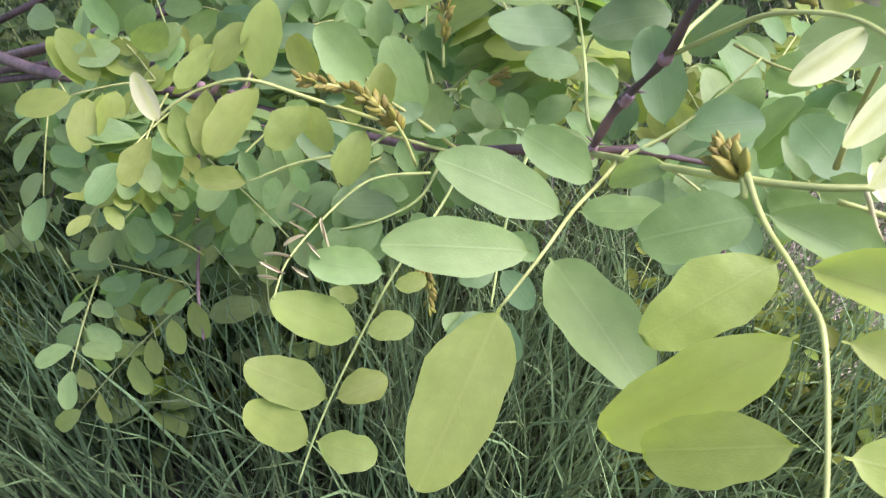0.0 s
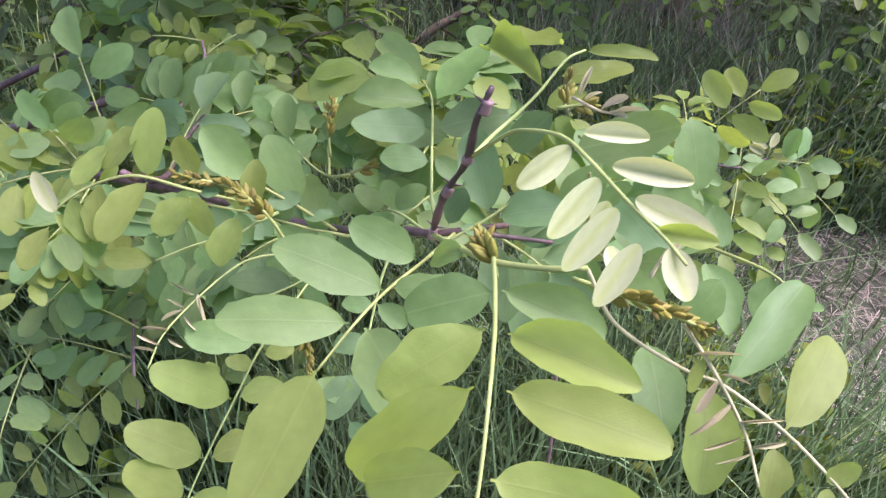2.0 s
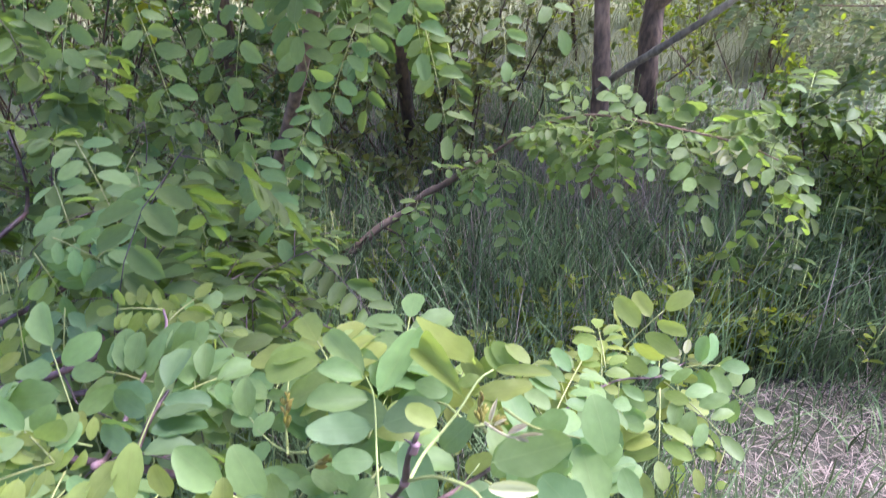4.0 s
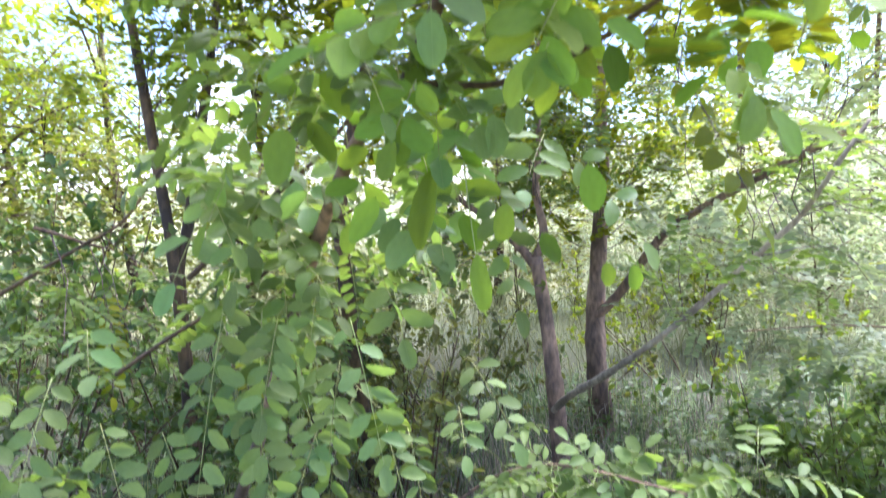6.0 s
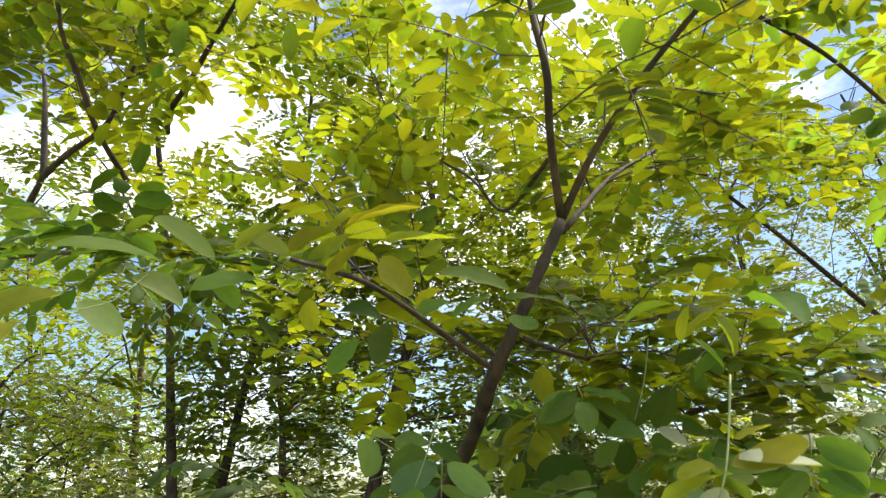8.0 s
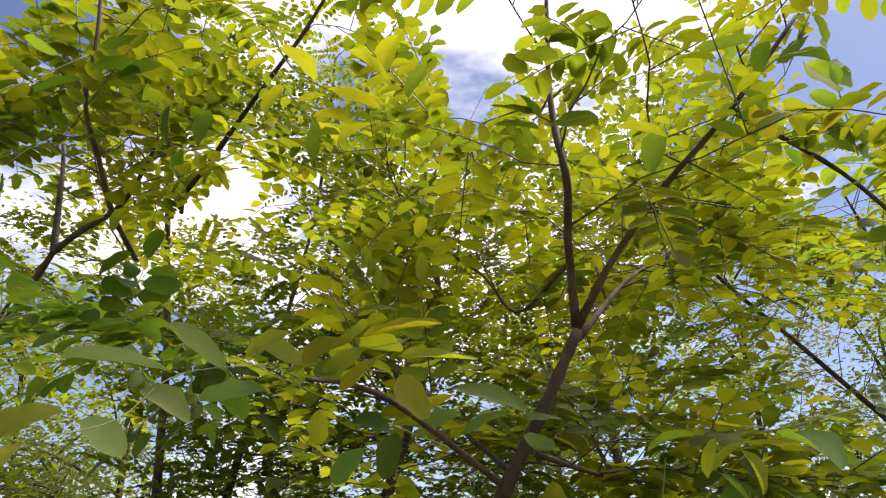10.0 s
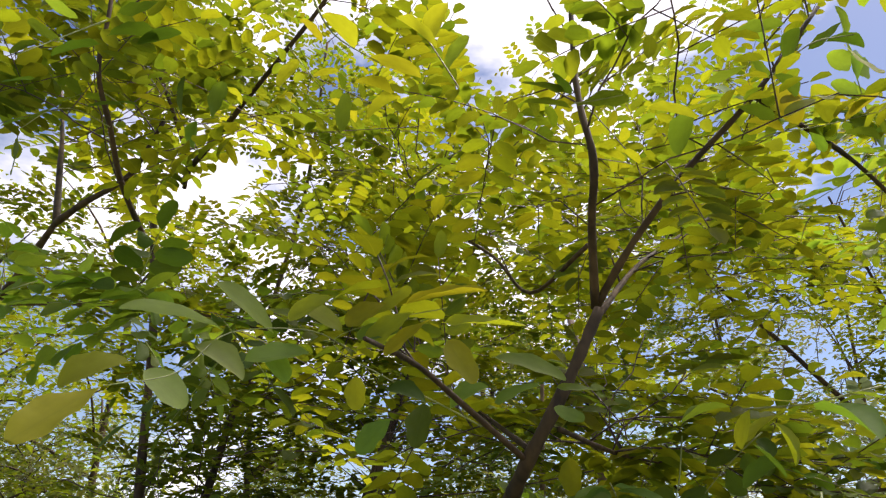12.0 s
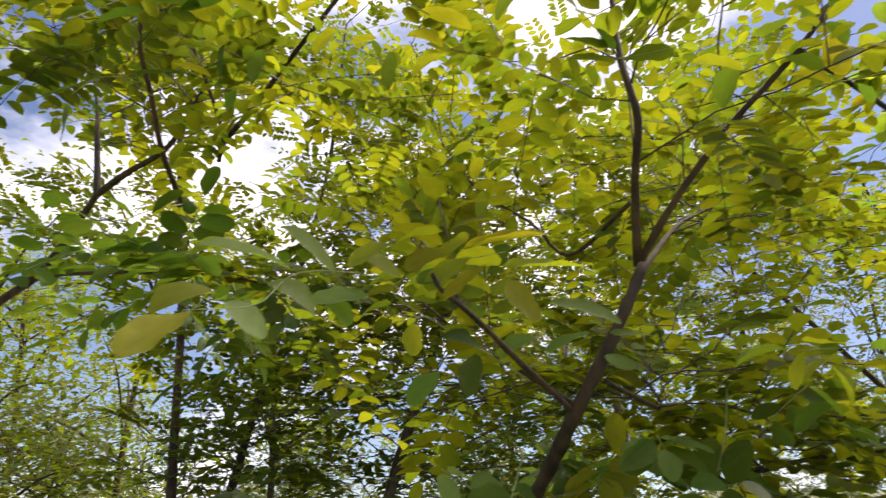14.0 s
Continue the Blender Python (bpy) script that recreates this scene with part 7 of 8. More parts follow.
lefty_low_fork = [(-0.9855, 1.8404, 1.2545), (-0.9255, 1.8519, 1.2333), (-0.8593, 1.8530, 1.2090), (-0.8042, 1.8799, 1.1897)]
stem(lefty, lefty_low_fork, 0.006, 0.003, BARK, 'limb', 8, steps=5, knobs=0.05)
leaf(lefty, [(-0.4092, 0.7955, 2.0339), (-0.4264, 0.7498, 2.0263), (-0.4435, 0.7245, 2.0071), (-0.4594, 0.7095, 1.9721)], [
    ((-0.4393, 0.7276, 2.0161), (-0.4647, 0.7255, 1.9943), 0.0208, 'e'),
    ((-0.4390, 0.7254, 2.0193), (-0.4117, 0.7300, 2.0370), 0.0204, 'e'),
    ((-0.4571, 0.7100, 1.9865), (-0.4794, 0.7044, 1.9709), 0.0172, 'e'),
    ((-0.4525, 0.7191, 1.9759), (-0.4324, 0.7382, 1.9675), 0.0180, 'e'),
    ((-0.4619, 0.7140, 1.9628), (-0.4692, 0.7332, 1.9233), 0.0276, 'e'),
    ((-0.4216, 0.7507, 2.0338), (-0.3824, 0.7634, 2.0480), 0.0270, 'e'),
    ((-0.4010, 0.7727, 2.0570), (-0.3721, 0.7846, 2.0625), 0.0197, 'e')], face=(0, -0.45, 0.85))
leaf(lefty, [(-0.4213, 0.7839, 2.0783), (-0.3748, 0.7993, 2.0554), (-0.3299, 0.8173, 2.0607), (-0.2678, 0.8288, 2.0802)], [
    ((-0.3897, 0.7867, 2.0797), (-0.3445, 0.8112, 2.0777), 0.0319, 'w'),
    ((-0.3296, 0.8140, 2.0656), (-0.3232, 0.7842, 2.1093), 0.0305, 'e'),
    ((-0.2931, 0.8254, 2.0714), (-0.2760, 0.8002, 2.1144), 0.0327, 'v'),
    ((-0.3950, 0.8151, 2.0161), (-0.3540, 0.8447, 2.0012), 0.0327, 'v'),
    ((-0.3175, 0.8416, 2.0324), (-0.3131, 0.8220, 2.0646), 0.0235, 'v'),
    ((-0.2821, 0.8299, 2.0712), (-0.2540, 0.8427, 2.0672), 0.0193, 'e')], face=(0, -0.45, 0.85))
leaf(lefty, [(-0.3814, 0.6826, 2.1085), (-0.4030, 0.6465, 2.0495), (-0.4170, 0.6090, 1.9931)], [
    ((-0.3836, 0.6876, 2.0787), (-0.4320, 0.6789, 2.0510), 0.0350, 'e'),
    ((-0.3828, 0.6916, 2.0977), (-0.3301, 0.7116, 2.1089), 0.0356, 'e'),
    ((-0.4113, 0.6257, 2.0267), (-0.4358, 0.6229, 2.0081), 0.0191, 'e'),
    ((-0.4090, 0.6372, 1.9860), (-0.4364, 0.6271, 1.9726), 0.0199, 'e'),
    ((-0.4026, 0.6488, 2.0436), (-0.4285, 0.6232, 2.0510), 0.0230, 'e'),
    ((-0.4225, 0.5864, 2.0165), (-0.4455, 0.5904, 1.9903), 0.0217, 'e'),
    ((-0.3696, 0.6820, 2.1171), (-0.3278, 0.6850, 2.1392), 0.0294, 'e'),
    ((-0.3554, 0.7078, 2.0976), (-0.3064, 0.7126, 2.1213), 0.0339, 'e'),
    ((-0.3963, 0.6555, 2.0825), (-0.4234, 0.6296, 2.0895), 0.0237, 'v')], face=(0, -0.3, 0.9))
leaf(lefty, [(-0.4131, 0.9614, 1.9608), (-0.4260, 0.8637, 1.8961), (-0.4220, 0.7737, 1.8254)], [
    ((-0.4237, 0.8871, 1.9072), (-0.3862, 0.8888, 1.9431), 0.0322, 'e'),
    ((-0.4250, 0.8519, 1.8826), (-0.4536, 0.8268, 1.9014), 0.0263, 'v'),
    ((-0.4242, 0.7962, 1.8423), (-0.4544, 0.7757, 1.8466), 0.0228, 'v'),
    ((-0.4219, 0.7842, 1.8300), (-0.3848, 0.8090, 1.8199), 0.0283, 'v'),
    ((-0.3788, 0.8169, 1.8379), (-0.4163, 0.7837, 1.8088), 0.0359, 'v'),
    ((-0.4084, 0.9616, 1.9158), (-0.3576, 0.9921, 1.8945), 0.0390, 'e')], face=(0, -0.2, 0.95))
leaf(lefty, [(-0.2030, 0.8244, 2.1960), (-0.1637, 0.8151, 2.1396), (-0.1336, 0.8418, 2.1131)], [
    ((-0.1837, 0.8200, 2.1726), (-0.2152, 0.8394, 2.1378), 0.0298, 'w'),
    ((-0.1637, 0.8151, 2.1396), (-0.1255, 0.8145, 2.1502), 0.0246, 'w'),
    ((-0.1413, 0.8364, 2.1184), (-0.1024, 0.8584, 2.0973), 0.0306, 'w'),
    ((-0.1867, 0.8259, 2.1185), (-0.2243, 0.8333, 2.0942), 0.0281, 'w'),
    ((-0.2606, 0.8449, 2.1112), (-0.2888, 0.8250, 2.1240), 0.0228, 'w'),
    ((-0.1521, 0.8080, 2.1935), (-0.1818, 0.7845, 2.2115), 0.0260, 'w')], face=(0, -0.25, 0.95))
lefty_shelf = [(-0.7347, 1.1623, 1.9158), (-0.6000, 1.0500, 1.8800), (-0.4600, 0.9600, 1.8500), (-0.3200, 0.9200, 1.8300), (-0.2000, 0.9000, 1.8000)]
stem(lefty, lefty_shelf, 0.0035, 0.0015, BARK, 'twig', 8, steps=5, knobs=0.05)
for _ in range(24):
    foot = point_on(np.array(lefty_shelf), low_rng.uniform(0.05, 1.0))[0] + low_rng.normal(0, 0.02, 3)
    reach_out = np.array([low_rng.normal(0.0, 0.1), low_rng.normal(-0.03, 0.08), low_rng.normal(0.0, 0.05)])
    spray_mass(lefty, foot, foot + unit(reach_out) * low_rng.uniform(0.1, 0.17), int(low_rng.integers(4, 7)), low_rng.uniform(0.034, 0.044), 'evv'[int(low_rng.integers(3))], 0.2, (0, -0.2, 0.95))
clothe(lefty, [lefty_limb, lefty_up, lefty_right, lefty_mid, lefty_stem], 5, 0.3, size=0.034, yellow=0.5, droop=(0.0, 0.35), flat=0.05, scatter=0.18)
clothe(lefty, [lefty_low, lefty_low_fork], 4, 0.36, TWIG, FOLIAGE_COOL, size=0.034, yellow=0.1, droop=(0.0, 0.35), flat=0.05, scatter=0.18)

# ---- locusts behind ----
pair = thing('locust_tree', (-0.82, 2.42, 0.0), 'two-stemmed black locust with tall thin dark trunks', 'tree', 'locust trees')
pair_left = [(-0.8400, 2.4200, -0.0500), (-0.8094, 2.2969, 0.9849), (-0.8812, 2.3657, 1.4583), (-0.9534, 2.4386, 1.8522), (-1.0310, 2.5167, 2.2776), (-1.1531, 2.6805, 2.6016), (-1.2432, 2.6943, 3.1002), (-1.3677, 2.6696, 3.8710), (-1.4711, 2.6493, 4.5859)]
stem(pair, pair_left, 0.021, 0.008, BARK, 'trunk', 8, steps=5, knobs=0.05)
pair_right = [(-0.8000, 2.4400, -0.0500), (-0.8117, 2.3170, 0.9806), (-0.7930, 2.3807, 1.2271), (-0.7641, 2.5371, 1.6525), (-0.7485, 2.6325, 1.9127), (-0.7159, 2.7092, 2.2099), (-0.7157, 2.9935, 2.6423), (-0.6542, 3.1003, 3.2898), (-0.6347, 3.0999, 4.1740)]
stem(pair, pair_right, 0.022, 0.007, BARK, 'trunk', 8, steps=5, knobs=0.05)
clothe(pair, [pair_left, pair_right], 52, 0.8, size=0.039, yellow=0.3, start=0.22, gap=0.06, low=TINY, droop=(0.0, 0.35), flat=0.05, scatter=0.18)
clothe(pair, [pair_left[1:4], pair_right[1:5]], 6, 0.8, size=0.034, yellow=0.1, start=0.45, lift=0.0, gap=0.07, low=TINY, droop=(0.0, 0.35), flat=0.05, scatter=0.18)
centre = thing('locust_tree', (-0.2, 2.85, 0.0), 'slim black locust with grey-brown trunk in the thicket', 'tree', 'locust trees')
centre_trunk = [(-0.2500, 2.8500, -0.0500), (-0.2884, 2.3819, 1.1417), (-0.2420, 2.4317, 1.5109), (-0.1810, 2.4993, 1.7904), (-0.0719, 2.6213, 2.2265), (-0.0190, 2.7016, 2.4682), (-0.0600, 2.8500, 2.8500), (-0.1800, 3.0000, 3.2500)]
stem(centre, centre_trunk, 0.027, 0.009, BARK, 'trunk', 8, steps=5, knobs=0.05)
clothe(centre, [centre_trunk], 78, 1.0, size=0.036, yellow=0.5, start=0.3, gap=0.06, low=TINY, droop=(0.0, 0.35), flat=0.05, scatter=0.18)
clothe(centre, [centre_trunk[1:5]], 14, 0.8, size=0.034, yellow=0.15, start=0.4, lift=0.0, gap=0.07, low=TINY, droop=(0.0, 0.35), flat=0.05, scatter=0.18)
forked = thing('locust_tree', (0.5, 2.72, 0.0), 'forked black locust with reddish-brown bark in tall grass', 'tree', 'locust trees')
forked_trunk = [(0.5000, 2.7200, -0.0500), (0.4613, 2.6487, 0.4823), (0.4491, 2.6716, 0.6542), (0.4293, 2.7096, 0.8644), (0.4069, 2.7491, 1.0411)]
stem(forked, forked_trunk, 0.036, 0.026, BARK_RED, 'trunk', 8, steps=5, knobs=0.05)
forked_left = [(0.4123, 2.7457, 0.9991), (0.3470, 2.7588, 1.0825), (0.2732, 2.7885, 1.1548), (0.1127, 2.8467, 1.2805), (-0.0398, 2.8898, 1.4077)]
stem(forked, forked_left, 0.02, 0.008, BARK_RED, 'limb', 8, steps=5, knobs=0.05)
forked_right = [(0.4069, 2.7491, 1.0411), (0.4422, 2.7678, 1.1345), (0.4220, 2.8196, 1.3006), (0.4422, 2.8556, 1.4665), (0.4584, 2.9655, 1.7448), (0.5064, 3.1520, 2.3511)]
stem(forked, forked_right, 0.019, 0.009, BARK_RED, 'limb', 8, steps=5, knobs=0.05)
forked_arm = [(0.4383, 2.5713, 0.4929), (0.4821, 2.4330, 0.5935), (0.5653, 2.2351, 0.7220), (0.6884, 2.1199, 0.8553), (0.8244, 2.0569, 0.9948), (0.9435, 1.9914, 1.1295), (1.0229, 1.9519, 1.2211), (1.0997, 1.9000, 1.3711), (1.1705, 1.9042, 1.4629)]
stem(forked, forked_arm, 0.0135, 0.0055, BARK_PALE, 'limb', 8, steps=7, knobs=0.09)
clothe(forked, [forked_left, forked_right], 28, 0.8, TWIG, FOLIAGE_COOL, size=0.034, yellow=0.15, gap=0.055, start=0.2, low=TINY, droop=(0.0, 0.35), flat=0.05, scatter=0.18)
clothe(forked, [forked_arm], 16, 0.5, TWIG, FOLIAGE_COOL, size=0.034, yellow=0.0, gap=0.055, start=0.35, low=TINY, droop=(0.0, 0.35), flat=0.05, scatter=0.18)
stout = thing('locust_tree', (0.85, 3.55, 0.0), 'stouter black locust with brown trunk and a long rising limb', 'tree', 'locust trees')
stout_trunk = [(0.8500, 3.5500, -0.0500), (0.7867, 3.4212, 0.3845), (0.7916, 3.4726, 0.6444), (0.8132, 3.4996, 0.9044), (0.8489, 3.5541, 1.2520), (0.8645, 3.5895, 1.4888), (0.8667, 3.6974, 2.0852), (0.8310, 4.0562, 2.9417)]
stem(stout, stout_trunk, 0.062, 0.02, BARK_RED, 'trunk', 8, steps=5, knobs=0.05)
stout_arm = [(0.7844, 3.4561, 0.6610), (0.8812, 3.3669, 0.7832), (1.0239, 3.1405, 1.0800), (1.1487, 2.8844, 1.2299), (1.2318, 2.6264, 1.3317), (1.3556, 2.3221, 1.4621)]
stem(stout, stout_arm, 0.026, 0.011, BARK_RED, 'limb', 8, steps=5, knobs=0.05)
stout_arm_fork = [(1.1487, 2.8844, 1.2299), (1.2825, 2.8231, 1.3426), (1.3994, 2.7657, 1.3555), (1.5172, 2.6977, 1.4131)]
stem(stout, stout_arm_fork, 0.009, 0.005, BARK_RED, 'limb', 8, steps=5, knobs=0.05)
clothe(stout, [stout_trunk], 105, 1.2, size=0.036, yellow=0.35, gap=0.065, start=0.45, low=TINY, droop=(0.0, 0.35), flat=0.05, scatter=0.18)
clothe(stout, [stout_arm, stout_arm_fork], 16, 0.7, TWIG, FOLIAGE_PALE, size=0.034, yellow=0.0, gap=0.06, start=0.2, low=TINY, droop=(0.0, 0.35), flat=0.05, scatter=0.18)
side = thing('locust_tree', (3.0, 3.9, 0.0), 'young black locust with a dense feathery crown beside the meadow', 'tree', 'locust trees')
side_trunk = [(3.0000, 3.9000, -0.0500), (2.9500, 3.8500, 0.9000), (2.8000, 3.7000, 1.7000), (2.6000, 3.5000, 2.6000), (2.4000, 3.3000, 3.7000)]
stem(side, side_trunk, 0.034, 0.009, BARK_RED, 'trunk', 8, steps=5, knobs=0.05)
side_limb = [(2.8000, 3.7000, 1.7000), (2.2000, 3.4000, 2.1000), (1.6000, 3.1000, 2.5000), (1.1000, 2.8000, 2.8000), (0.8000, 2.6000, 3.2000)]
stem(side, side_limb, 0.016, 0.005, BARK, 'limb', 8, steps=5, knobs=0.05)
side_limb_out = [(2.7000, 3.6000, 2.1000), (2.2000, 3.1000, 2.5000), (1.8000, 2.8000, 3.1000)]
stem(side, side_limb_out, 0.012, 0.005, BARK, 'limb', 8, steps=5, knobs=0.05)
clothe(side, [side_limb, side_limb, side_trunk, side_limb_out], 36, 0.75, size=0.036, yellow=0.35, gap=0.06, start=0.2, low=TINY, droop=(0.0, 0.35), flat=0.05, scatter=0.18)
arched = thing('locust_sapling', (-0.42, 1.95, 0.0), 'arching bare locust stem with a feathery spray over the grass', 'sapling')
arched_stem = [(-0.4200, 1.9500, -0.0300), (-0.3661, 1.7291, 0.1561), (-0.3400, 1.7600, 0.2080), (-0.2999, 1.7883, 0.2343), (-0.2350, 1.8060, 0.2920), (-0.1719, 1.8223, 0.3275), (-0.1200, 1.8200, 0.3830), (-0.0594, 1.8194, 0.4204), (0.0106, 1.8026, 0.4780)]
stem(arched, arched_stem, 0.0165, 0.0085, BARK_BROWN, 'stem', 8, steps=5, knobs=0.1)
for foot, tip in (((-0.3000, 1.7880, 0.2340), (-0.2500, 1.7000, 0.3100)), ((-0.1720, 1.8220, 0.3275), (-0.1850, 1.7300, 0.4300)), ((-0.2350, 1.8060, 0.2920), (-0.1400, 1.7400, 0.2300)), ((-0.3660, 1.7290, 0.1560), (-0.2600, 1.6200, 0.1000))):
    stem(arched, [foot, tuple(0.5 * (a + b) + 0.01 for a, b in zip(foot, tip)), tip], 0.004, 0.0015, BARK, 'twig', 6)
arched_tip = [(0.0106, 1.8026, 0.4780), (0.0629, 1.7780, 0.5249), (0.1603, 1.7304, 0.6114), (0.2709, 1.6347, 0.6769), (0.3707, 1.5484, 0.6940), (0.4647, 1.4419, 0.7053), (0.5443, 1.3707, 0.7044), (0.5980, 1.3328, 0.6900)]
stem(arched, arched_tip, 0.005, 0.0014, BARK_RED, 'twig', 8, steps=5, knobs=0.05)
spray_leaf(arched, (0.5443, 1.3707, 0.7044), (0.6193, 1.2755, 0.6560), 4, 0.043, 'c', 0.3, (0, -0.2, 0.8))
spray_leaf(arched, (0.5110, 1.4047, 0.7040), (0.5435, 1.3404, 0.6513), 5, 0.030, 'p', 0.3, (0, -0.2, 0.8))
spray_leaf(arched, (0.4432, 1.4491, 0.7087), (0.4764, 1.3392, 0.5905), 5, 0.044, 'c', 0.3, (0, -0.2, 0.8))
spray_leaf(arched, (0.3258, 1.5800, 0.6994), (0.3339, 1.4871, 0.5894), 5, 0.043, 'c', 0.3, (0, -0.2, 0.8))
spray_leaf(arched, (0.2578, 1.6377, 0.6813), (0.4132, 1.5375, 0.6249), 6, 0.038, 'c', 0.3, (0, -0.2, 0.8))
spray_leaf(arched, (0.1742, 1.7314, 0.6172), (0.2917, 1.6708, 0.6326), 5, 0.038, 'c', 0.3, (0, -0.2, 0.8))
spray_leaf(arched, (0.0775, 1.7592, 0.5320), (0.1174, 1.6101, 0.3223), 8, 0.036, 'c', 0.3, (0, -0.2, 0.8))
spray_leaf(arched, (0.3919, 1.5351, 0.7009), (0.3918, 1.4374, 0.6355), 5, 0.032, 'g', 0.3, (0, -0.2, 0.8))
spray_leaf(arched, (0.4905, 1.4125, 0.7070), (0.5782, 1.3507, 0.7175), 4, 0.043, 'c', 0.3, (0, -0.2, 0.8))
spray_leaf(arched, (0.1325, 1.7273, 0.5972), (0.1860, 1.6636, 0.5759), 4, 0.038, 'c', 0.3, (0, -0.2, 0.8))
spray_leaf(arched, (0.0775, 1.7592, 0.5320), (-0.0230, 1.7125, 0.5549), 4, 0.038, 'c', 0.3, (0, -0.2, 0.8))
spray_leaf(arched, (0.3705, 1.5498, 0.6987), (0.3107, 1.5995, 0.7611), 4, 0.043, 'c', 0.3, (0, -0.2, 0.8))
spray_leaf(arched, (0.4221, 1.5069, 0.7025), (0.4734, 1.5129, 0.7728), 4, 0.043, 'c', 0.3, (0, -0.2, 0.8))
spray_leaf(arched, (0.2707, 1.6362, 0.6819), (0.2040, 1.6577, 0.7318), 4, 0.038, 'c', 0.3, (0, -0.2, 0.8))
spray_leaf(arched, (0.0483, 1.7994, 0.4961), (-0.0080, 1.7049, 0.4018), 5, 0.034, 'c', 0.3, (0, -0.2, 0.8))
spray_leaf(arched, (0.5180, 1.3916, 0.7050), (0.5552, 1.3889, 0.7388), 3, 0.038, 'c', 0.3, (0, -0.2, 0.8))
for _ in range(12):
    foot = point_on(np.array(arched_stem[5:] + arched_tip[1:4]), shelf_rng.uniform(0.0, 1.0))[0]
    reach_out = np.array([shelf_rng.normal(0.02, 0.05), shelf_rng.uniform(-0.12, -0.04), shelf_rng.normal(-0.05, 0.05)])
    spray_mass(arched, foot, foot + unit(reach_out) * shelf_rng.uniform(0.1, 0.15), int(shelf_rng.integers(4, 7)), shelf_rng.uniform(0.03, 0.04), 'cg'[int(shelf_rng.integers(2))], 0.3, (0, -0.3, 0.8))
clothe(arched, [arched_tip], 16, 0.17, STALK, FOLIAGE_COOL, size=0.034, yellow=0.0, start=0.0, lift=0.25)
feathery = thing('locust_sapling', (2.35, 2.75, 0.0), 'low locust sapling with pale feathery sprays over the grass', 'sapling')
feathery_stem = [(2.3500, 2.7500, -0.0300), (2.2000, 2.6000, 0.4500), (1.8500, 2.4000, 0.7200), (1.4000, 2.2500, 0.8400), (0.9500, 2.1500, 0.8600)]
stem(feathery, feathery_stem, 0.008, 0.002, BARK_RED, 'stem', 8, steps=5, knobs=0.05)
feathery_fork = [(2.2000, 2.6000, 0.4500), (2.0000, 2.3000, 0.6000), (1.7000, 2.0000, 0.7000), (1.4000, 1.8500, 0.7300)]
stem(feathery, feathery_fork, 0.008, 0.002, BARK_RED, 'limb', 8, steps=5, knobs=0.05)
clothe(feathery, [feathery_stem, feathery_fork], 16, 0.38, STALK, FOLIAGE_PALE, size=0.034, start=0.35, lift=0.1, droop=(0.05, 0.4), flat=0.05, scatter=0.18)
settle_masses()

# ---- trees and meadow in the distance ----
def far_tree(place, height, spread_, trunk_r, leaves, size, material, label):
    """A whole tree far off: trunk, limbs, and a crown of leafy clumps with gaps."""
    x, y = place
    z = hill(x, y)
    kind_of = "shrub" if "shrub" in label else "tree"
    ob = thing("meadow_" + kind_of, (x, y, z), label, kind_of, kind_of + "s beyond the thicket")
    top = np.array([x + rng.normal(0, 0.3), y, z + height])
    trunk = smooth_line([(x, y, z - 0.1), (x + rng.normal(0, 0.15), y, z + height * 0.4), top], 5)
    buf = Buffer()
    tube(buf, trunk, trunk_r, trunk_r * 0.2, 7)
    part("trunk", buf.mesh("trunk", BARK), ob)
    wood, mats = Buffer(), []
    for _ in range(16):
        p, t = point_on(trunk, rng.uniform(0.25, 0.98))
        w = unit(np.array([rng.normal(), rng.normal(), rng.uniform(0.1, 0.9)])) * spread_ * rng.uniform(0.4, 1.0)
        limb_line = smooth_line([p, p + w * 0.5 + np.array([0, 0, 0.1 * spread_]), p + w], 3)
        tube(wood, limb_line, trunk_r * 0.3, trunk_r * 0.06, 4)
        for _ in range(8):
            q, tt = point_on(limb_line, rng.uniform(0.3, 1.0))
            hub = q + rng.normal(0, 0.16 * spread_, 3)
            n = max(6, leaves // 128)
            for c in hub + rng.normal(0, 0.09 * spread_, (n, 3)):
                v = rng.normal(0, 1, 3)
                ln = size * rng.uniform(0.6, 1.3)
                mats.append(frames_of(c, v * np.array([1, 1, 0.35]), rng.normal(0, 0.3, 3) + np.array([0, 0, 1]), ln * 0.55, ln))
    part("limb_tangle", wood.mesh("limb_tangle", BARK), ob, kind="stuff")
    crown = Buffer()
    strew(crown, SPECK, mats)
    part("crown", crown.mesh("crown", material), ob, kind="stuff")
    return ob


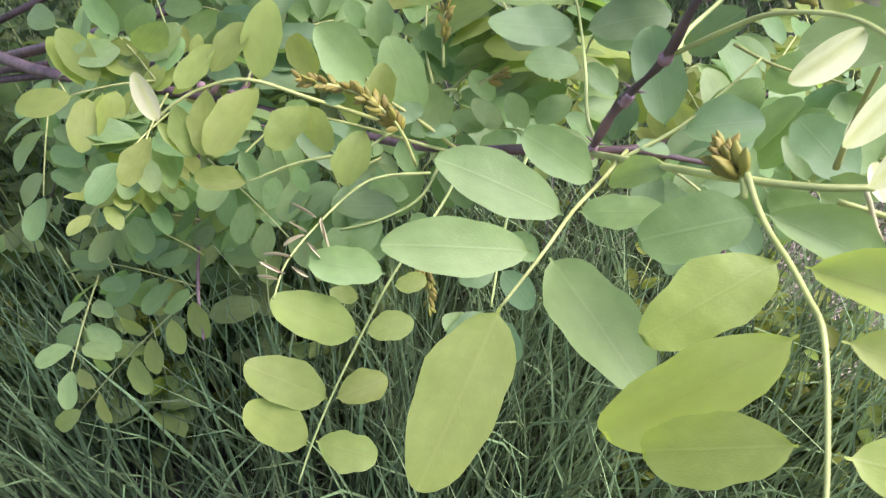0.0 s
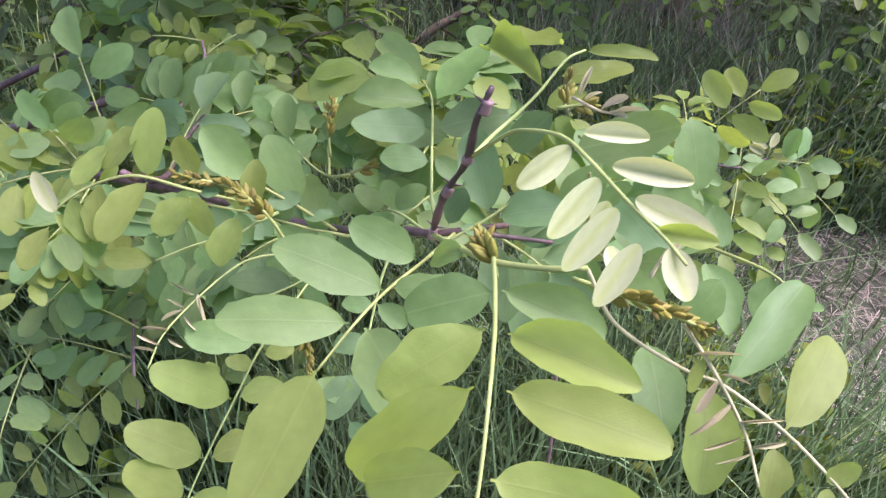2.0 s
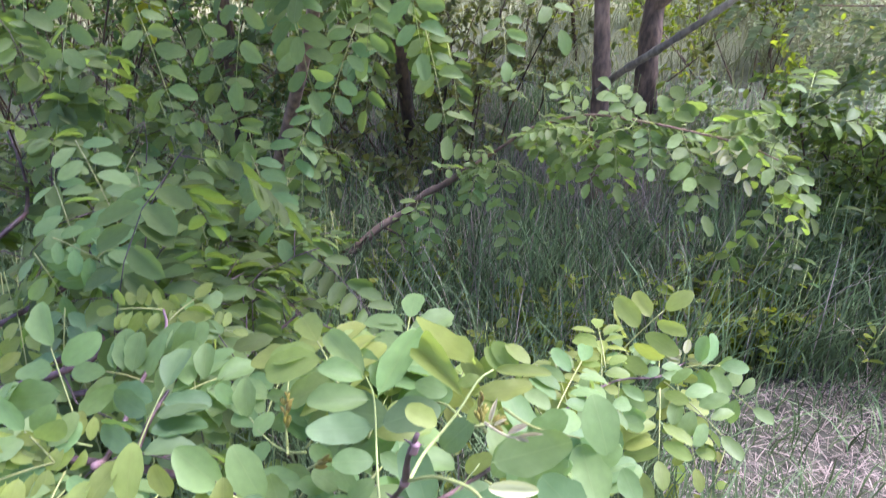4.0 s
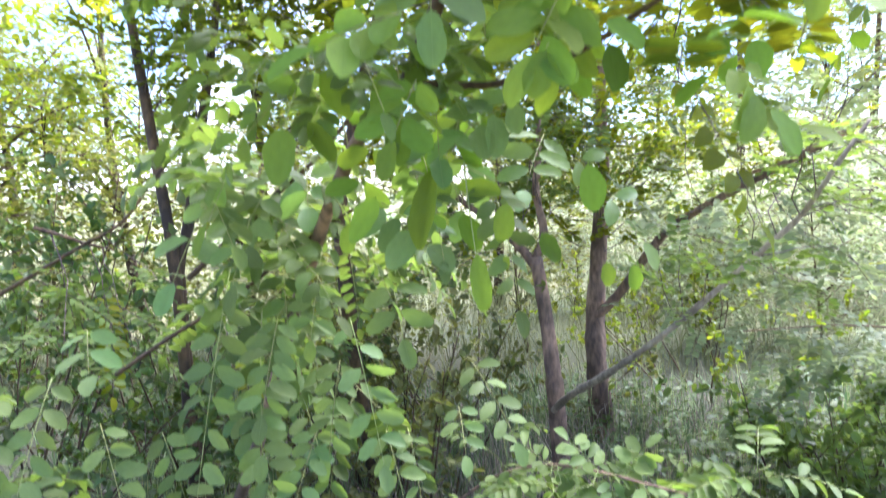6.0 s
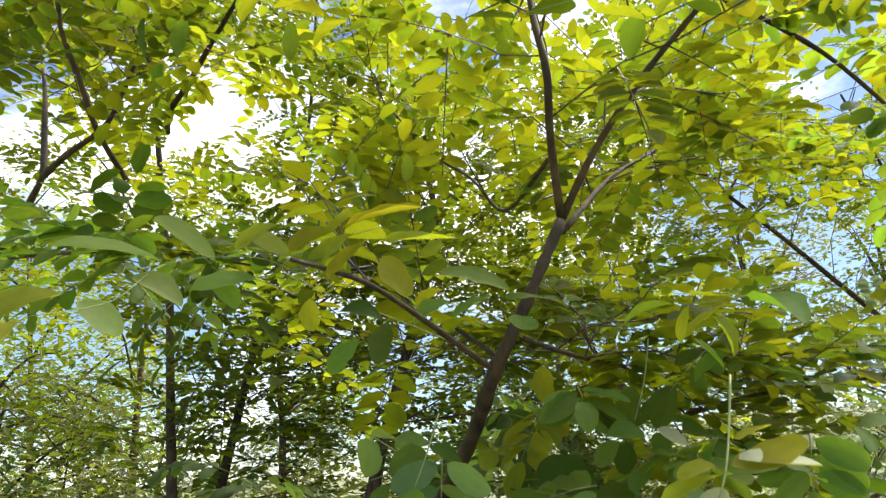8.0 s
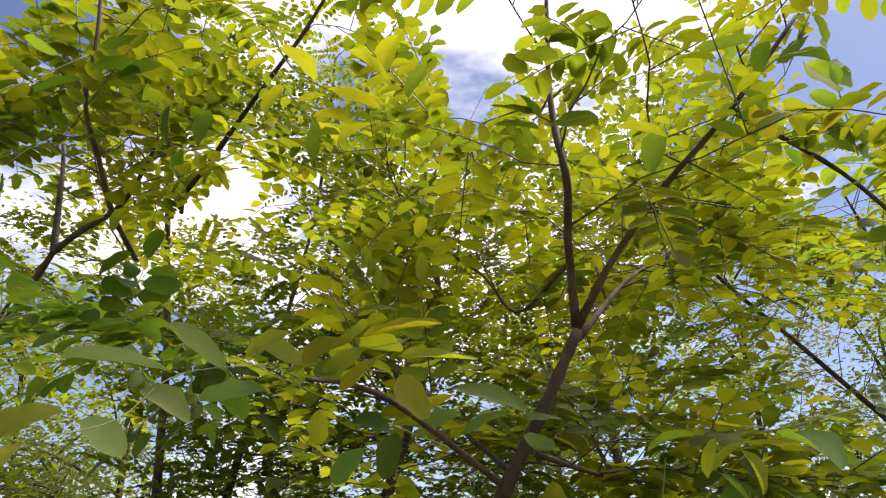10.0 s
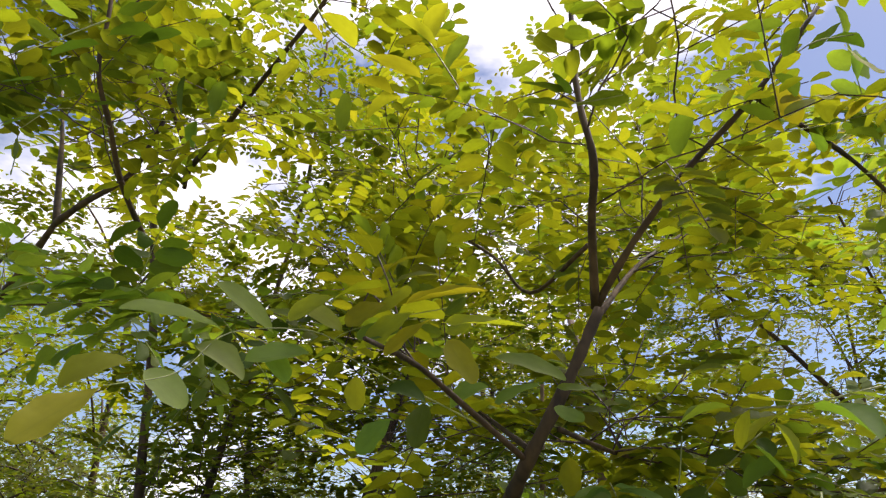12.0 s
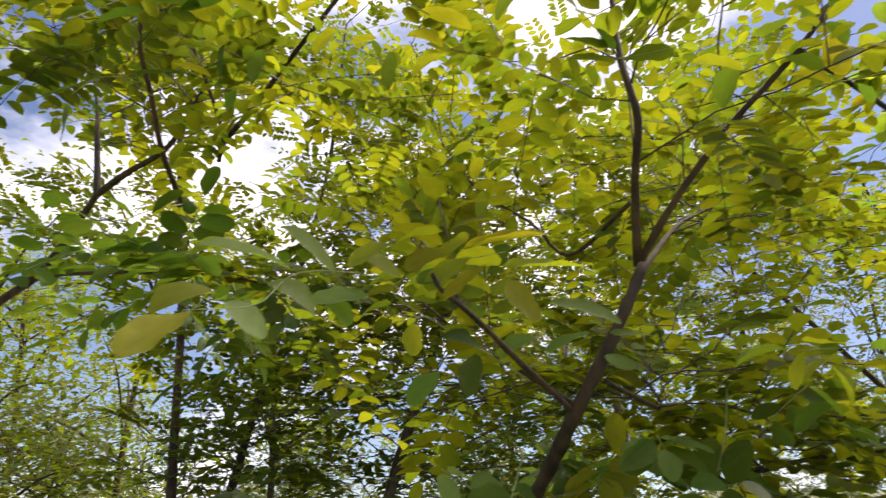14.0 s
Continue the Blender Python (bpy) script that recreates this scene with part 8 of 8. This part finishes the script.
for spot, hgt, wide, label in (
    ((-4.6, 7.5), 4.4, 1.9, "locust with a thin open crown at the wood's edge"), ((-2.6, 6.2), 3.9, 1.7, "tall thin locust behind the two-stemmed one"),
    ((0.6, 7.2), 4.6, 1.9, "locust with a yellowish crown behind the thicket"), ((3.4, 7.8), 4.6, 1.9, "locust with a feathery crown beside the meadow"),
    ((5.6, 9.0), 5.2, 2.2, "dense locust at the meadow's side"), ((-7.5, 10.0), 5.0, 2.4, "broad locust at the far side of the wood"), ((-3.5, 5.3), 3.3, 1.5, "low spreading locust behind the thicket"),
    ((-1.7, 5.6), 3.0, 1.3, "low thin locust behind the thicket"), ((-5.8, 7.0), 4.0, 1.9, "low broad locust at the wood's edge")):
    far_tree(spot, hgt, wide, 0.06, 3200 if hgt < 4.1 else 4600, 0.08, FOLIAGE if spot[0] < 0 else FOLIAGE_OLIVE, label)
for spot, hgt, wide in (((-3.0, 5.4), 2.3, 1.2), ((-1.5, 6.2), 2.0, 1.1), ((-4.8, 6.4), 2.6, 1.3), ((2.6, 6.6), 1.7, 1.0), ((-2.2, 4.6), 1.5, 0.9), ((-3.4, 4.5), 1.7, 1.0), ((-1.1, 4.6), 1.3, 0.8), ((-4.4, 5.2), 1.8, 1.1), ((0.7, 5.4), 1.9, 1.0), ((-0.5, 5.2), 1.8, 1.0)):
    far_tree(spot, hgt, wide, 0.02, 3200, 0.06, FOLIAGE_OLIVE, "tall leafy shrub at the edge of the meadow")
for spot, hgt, wide in (((1.9, 5.0), 1.2, 0.8), ((2.9, 5.2), 1.3, 0.9), ((1.3, 6.8), 1.3, 1.0), ((2.5, 7.6), 1.3, 1.1), ((4.0, 6.4), 1.3, 1.0), ((3.6, 9.5), 1.5, 1.3), ((1.8, 10.0), 1.5, 1.4), ((5.4, 7.6), 1.3, 1.1)):
    far_tree(spot, hgt, wide, 0.015, 3000, 0.055, FOLIAGE_PALE, "pale green shrub in the meadow grass")
for spot, hgt, wide in (((-26, 60), 9, 5), ((-14, 68), 8, 4.5), ((-38, 70), 10, 5.5), ((6, 75), 8, 5), ((22, 70), 9, 5), ((34, 62), 8, 5)):
    far_tree(spot, hgt, wide, 0.25, 1400, 0.55, FOLIAGE_DEEP, "rounded tree on the far edge of the meadow")
